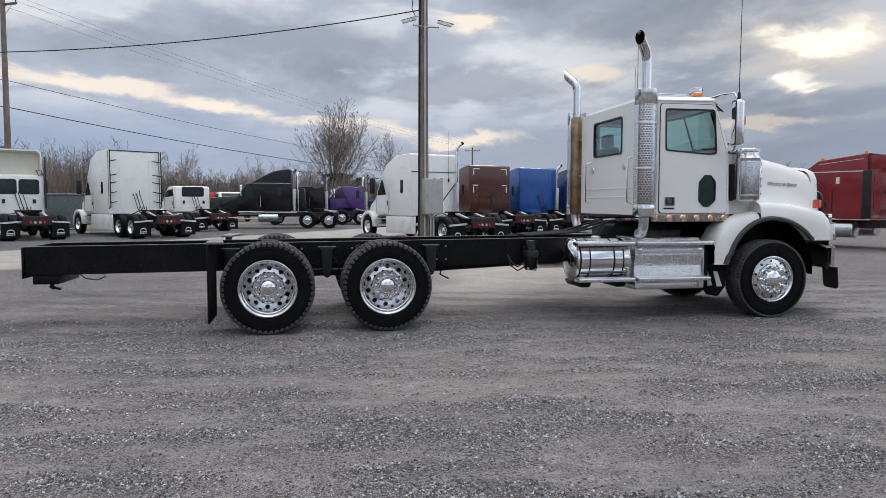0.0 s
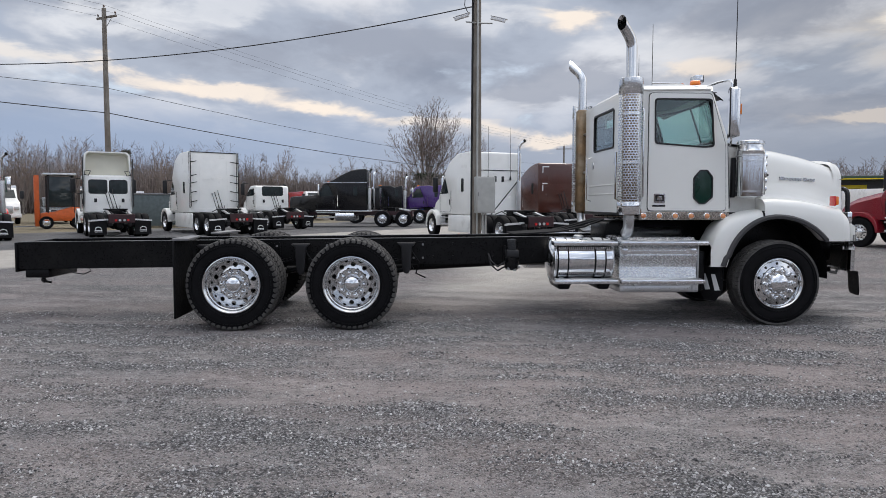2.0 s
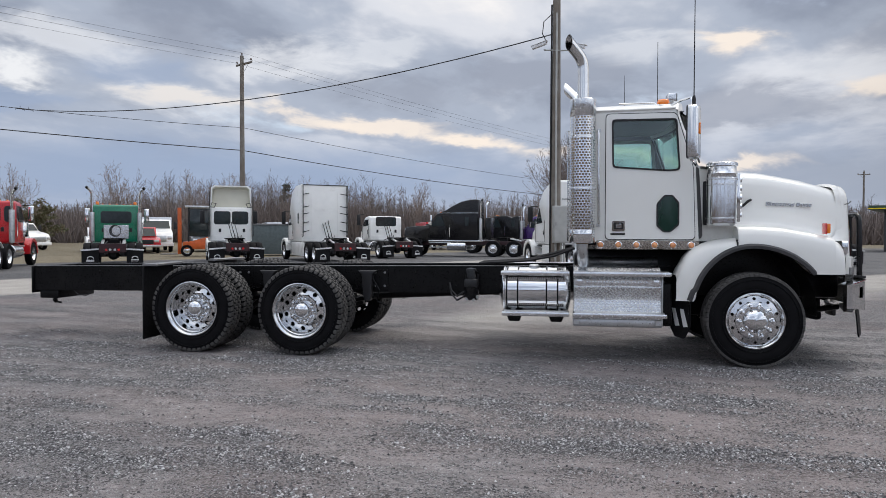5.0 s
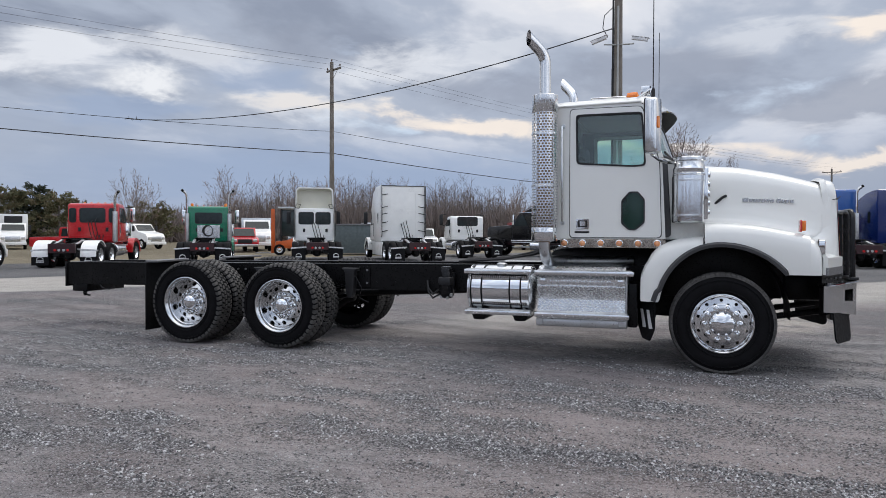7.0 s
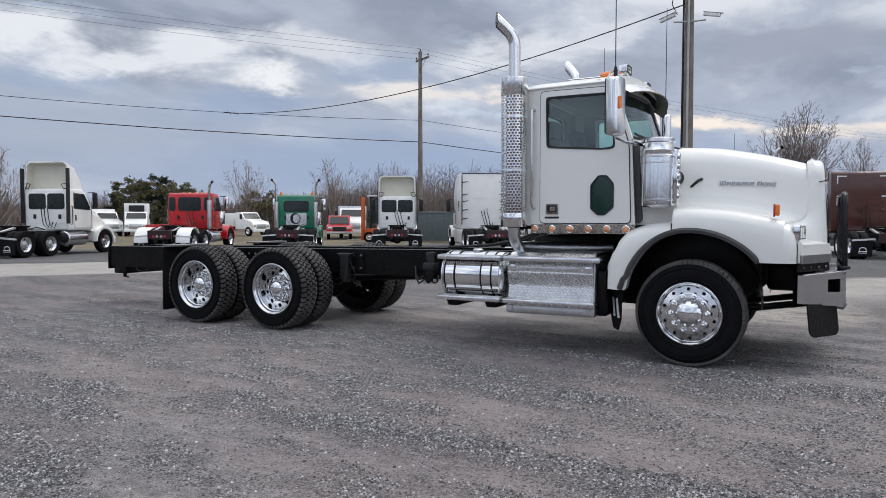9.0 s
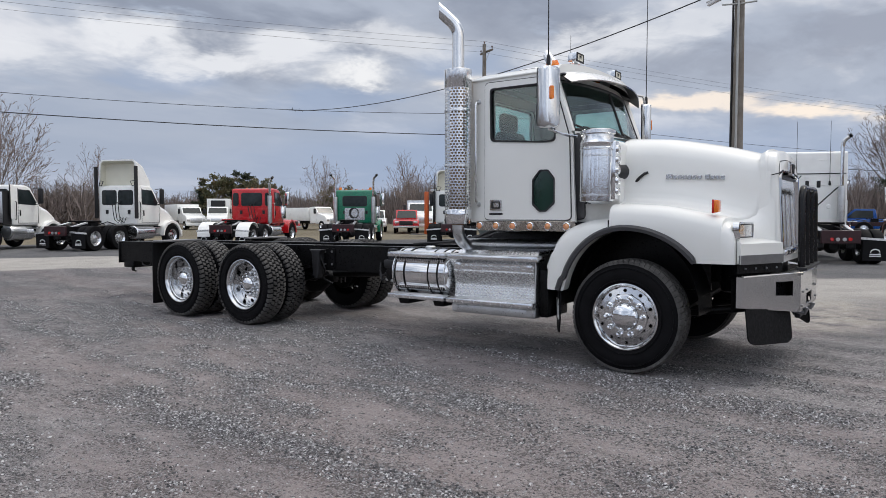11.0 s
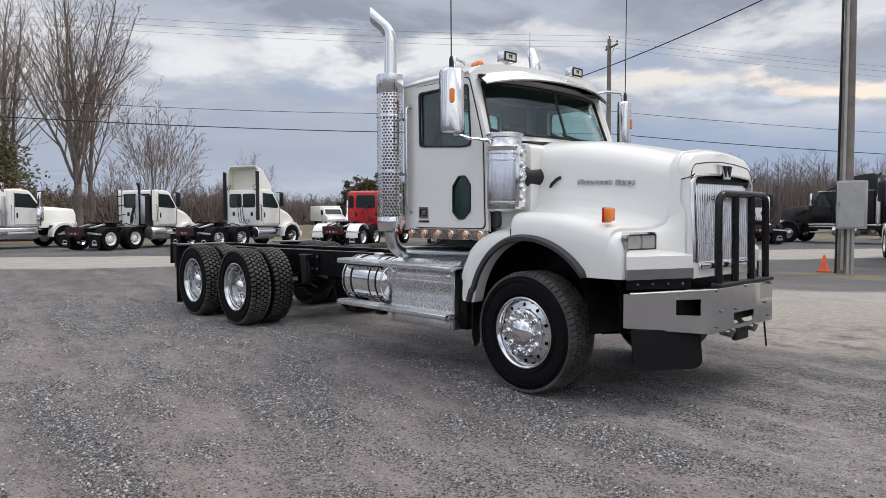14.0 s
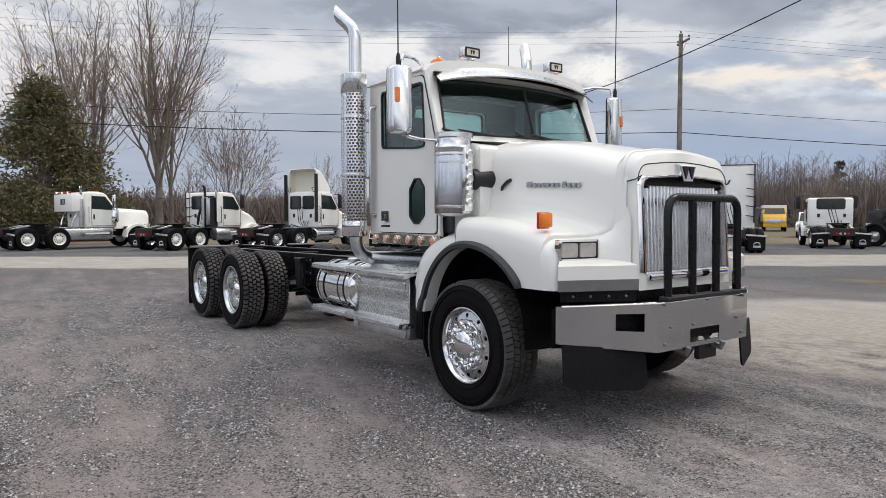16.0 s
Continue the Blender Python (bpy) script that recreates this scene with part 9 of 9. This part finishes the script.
box_truck(-49.0, 46.5, -41, WHITE_FLEET, WHITE_FLEET, "white refrigerated delivery truck facing the yard", size=0.9)
box_truck(-52.5, 45.5, -20, WHITE_FLEET, WHITE_FLEET, "small white box truck by the woods", fridge=False, box_h=2.8, size=0.9)
box_truck(-40.5, 51.5, -10, WHITE_FLEET, WHITE_FLEET, "plain white box-bodied truck", fridge=False, box_h=2.4, size=0.9)
box_truck(-27.5, 51.0, -55, WHITE_FLEET, DULL_ALU, "white tipper truck with a grey load body", fridge=False, box_h=2.7)
box_truck(-27.8, 76.0, -60, YELLOW, DULL_ALU, "yellow tipper truck facing the yard", fridge=False, box_h=2.7)
box_truck(-6.8, 63.0, -68, WHITE_FLEET, RED, "white truck with a red load body", fridge=False, box_h=2.5)
pickup(-30.8, 48.8, -52, WHITE_FLEET, "white pickup parked nose towards the yard")
pickup(-21.0, 53.5, -60, WHITE_FLEET, "white pickup parked behind the tractors")
pickup(-24.0, 52.0, -58, material("grey_metallic_paint", (0.09, 0.10, 0.11), 0.3, metal=0.5, coat=0.5), "dark grey pickup parked behind the tractors")
pickup(-15.0, 57.5, -65, WHITE_FLEET, "white pickup parked behind the tractors")
pickup(-33.0, 38.0, 20, RED, "red pickup parked at the grass edge")
pickup(-26.0, 47.0, -54, RED, "red pickup parked at the grass edge")

# orange fork lift
fl = thing("forklift", "orange fork lift with a dark cage and tall mast", "forklift", pose(-18.4, 41.0, 0, 0, 0, -150))
bm = B()
prism(bm, smoothed([(-1.4, 0.45), (-1.4, 1.15), (-0.7, 1.25), (0.3, 0.95), (0.9, 0.9), (0.9, 0.45)], 0.08), "y", -0.65, 0.65, 0.04)
part("body", bm, ORANGE, fl)
for x, y in ((-0.75, -0.6), (-0.75, 0.6), (0.55, -0.6), (0.55, 0.6)):
    bm = B()
    rod(bm, (x, y, 0.9), (x * 0.95, y, 3.05), 0.06, 6)
    part("cage_post", bm, PLASTIC, fl)
bm = B()
box(bm, -0.9, 0.75, -0.75, 0.75, 3.02, 3.14, 0.02)
part("cage_roof", bm, DULL_ALU, fl)
bm = B()
box(bm, -0.72, 0.50, -0.58, 0.58, 1.25, 2.95, 0.03)
part("cab_glass", bm, BG_GLASS, fl)
for y in (-0.34, 0.34):
    bm = B()
    box(bm, 0.95, 1.18, y - 0.10, y + 0.10, 0.15, 3.0, 0.01)
    part("mast_rail", bm, ORANGE, fl)
for z in (0.5, 1.3, 2.1, 2.85):
    bm = B()
    box(bm, 0.98, 1.15, -0.42, 0.42, z, z + 0.16, 0.01)
    part("mast_bar", bm, ORANGE, fl)
for y in (-0.28, 0.28):
    bm = B()
    box(bm, 1.18, 2.2, y - 0.06, y + 0.06, 0.12, 0.17, 0.01)
    part("fork", bm, STEEL_GREY, fl)
for x in (-0.95, 0.65):
    for s in (-1, 1):
        car_wheel(fl, x, s * 0.62, 0.36)
# steel open-topped skip between the parked tractors
sk = thing("skip", "dark grey steel skip with sloping ends", "skip", pose(-14.6, 43.5, 0, 0, 0, 15))
bm = B()
prism(bm, [(-1.8, 0.1), (1.8, 0.1), (3.0, 2.0), (-2.6, 2.0)], "y", -1.0, 1.0, 0.02)
part("tub", bm, material("slate_grey_steel", (0.10, 0.125, 0.13), 0.6, var=0.2), sk)
bm = B()
box(bm, -2.7, 3.1, -1.06, 1.06, 1.96, 2.06, 0.02)
part("rim_bar", bm, STEEL_GREY, sk)

# long red tank lying at the edge of the woods
tk = thing("storage_tank", "long red steel tank lying on the ground at the woods", "tank", pose(-32.9, 12.7, 0, 0, 0, 79))
bm = B()
lathe(bm, [(0.001, -2.8), (0.22, -2.76), (0.31, -2.65), (0.31, 2.65), (0.22, 2.76), (0.001, 2.8)], "x", (0, 0, 0.46), 20)
part("shell", bm, DARK_RED, tk)
for x in (-1.8, 1.8):
    bm = B()
    prism(bm, [(-0.34, 0.0), (0.34, 0.0), (0.26, 0.28), (-0.26, 0.28)], "x", x - 0.1, x + 0.1, 0.01, 1)
    part("cradle", bm, STEEL_GREY, tk)

# traffic cone by the pole
cone = thing("traffic_cone", "orange traffic cone at the foot of the pole", "cone", pose(3.3, 23.7, 0))
bm = B()
lathe(bm, [(0.12, 0.03), (0.11, 0.05), (0.03, 0.43), (0.018, 0.45), (0.001, 0.45)], "z", (0, 0, 0), 20)
part("cone_body", bm, material("orange_plastic", (0.80, 0.13, 0.03), 0.5, var=0.1), cone)
bm = B()
box(bm, -0.15, 0.15, -0.15, 0.15, 0.0, 0.035, 0.015)
part("cone_base", bm, material("orange_rubber", (0.62, 0.10, 0.03), 0.6, var=0.15), cone)

# low workshop with yellow doors
DARK_WALL = material("dark_grey_cladding", (0.055, 0.058, 0.06), 0.6, var=0.15, bump=0.1)
YDOOR = material("yellow_door_paint", (0.72, 0.55, 0.01), 0.45, var=0.08)
ROOFG = material("dark_green_metal_roof", (0.03, 0.06, 0.035), 0.5, var=0.15)
KERBY = material("orange_yellow_barrier", (0.80, 0.36, 0.02), 0.5, var=0.12)
ws = thing("workshop", "low dark workshop with bright yellow doors and a green roof edge", "building", pose(33.0, 62.5, 0, 0, 0, -28))
bm = B()
box(bm, -2.5, 40, 0, 10, 0, 3.5, 0.02)
part("wall", bm, DARK_WALL, ws)
bm = B()
box(bm, -3.5, 41, -1.5, 11, 3.5, 3.85, 0.03)
rf = part("roof", bm, ROOFG, ws)
bm = B()
box(bm, -3.52, 41.02, -1.53, -1.49, 3.55, 3.64)
part("gutter", bm, YDOOR, rf)
for k in range(7):
    x = -1.0 + k * 5.6
    bm = B()
    box(bm, x, x + 4.4, -0.10, 0.02, 1.35, 3.1, 0.02)
    for j in range(1, 4):
        box(bm, x, x + 4.4, -0.115, -0.09, 1.35 + j * 0.43, 1.37 + j * 0.43)
    dr = part("door", bm, YDOOR, ws)
    bm = B()
    for j in range(3):
        box(bm, x + 0.35 + j * 1.35, x + 1.3 + j * 1.35, -0.125, -0.11, 2.72, 2.80)
        box(bm, x + 0.35 + j * 1.35, x + 1.2 + j * 1.35, -0.125, -0.11, 2.48, 2.54)
    part("door_writing", bm, PLASTIC, dr)
    bm = B()
    box(bm, x, x + 4.4, -0.12, 0.02, 0.75, 1.33, 0.02)
    part("lower_panel", bm, BLACK, ws)
for k in range(8):
    b = thing("road_barrier", "yellow-orange concrete barrier block", "barrier", pose(30.0 + k * 3.9, 51.0 - k * 2.1, 0, 0, 0, -28), "barrier blocks")
    bm = B()
    prism(bm, [(-0.3, 0), (0.3, 0), (0.22, 0.35), (0.16, 0.75), (-0.16, 0.75), (-0.22, 0.35)], "x", -1.9, 1.9, 0.02)
    part("block", bm, KERBY, b)
box_truck(36.5, 53.5, 100, WHITE_FLEET, WHITE_FLEET, "white box truck parked by the workshop", fridge=False, box_h=2.6)
pickup(4.9, 58.0, 182, BLUE, "bright blue pickup behind the purple tractor")
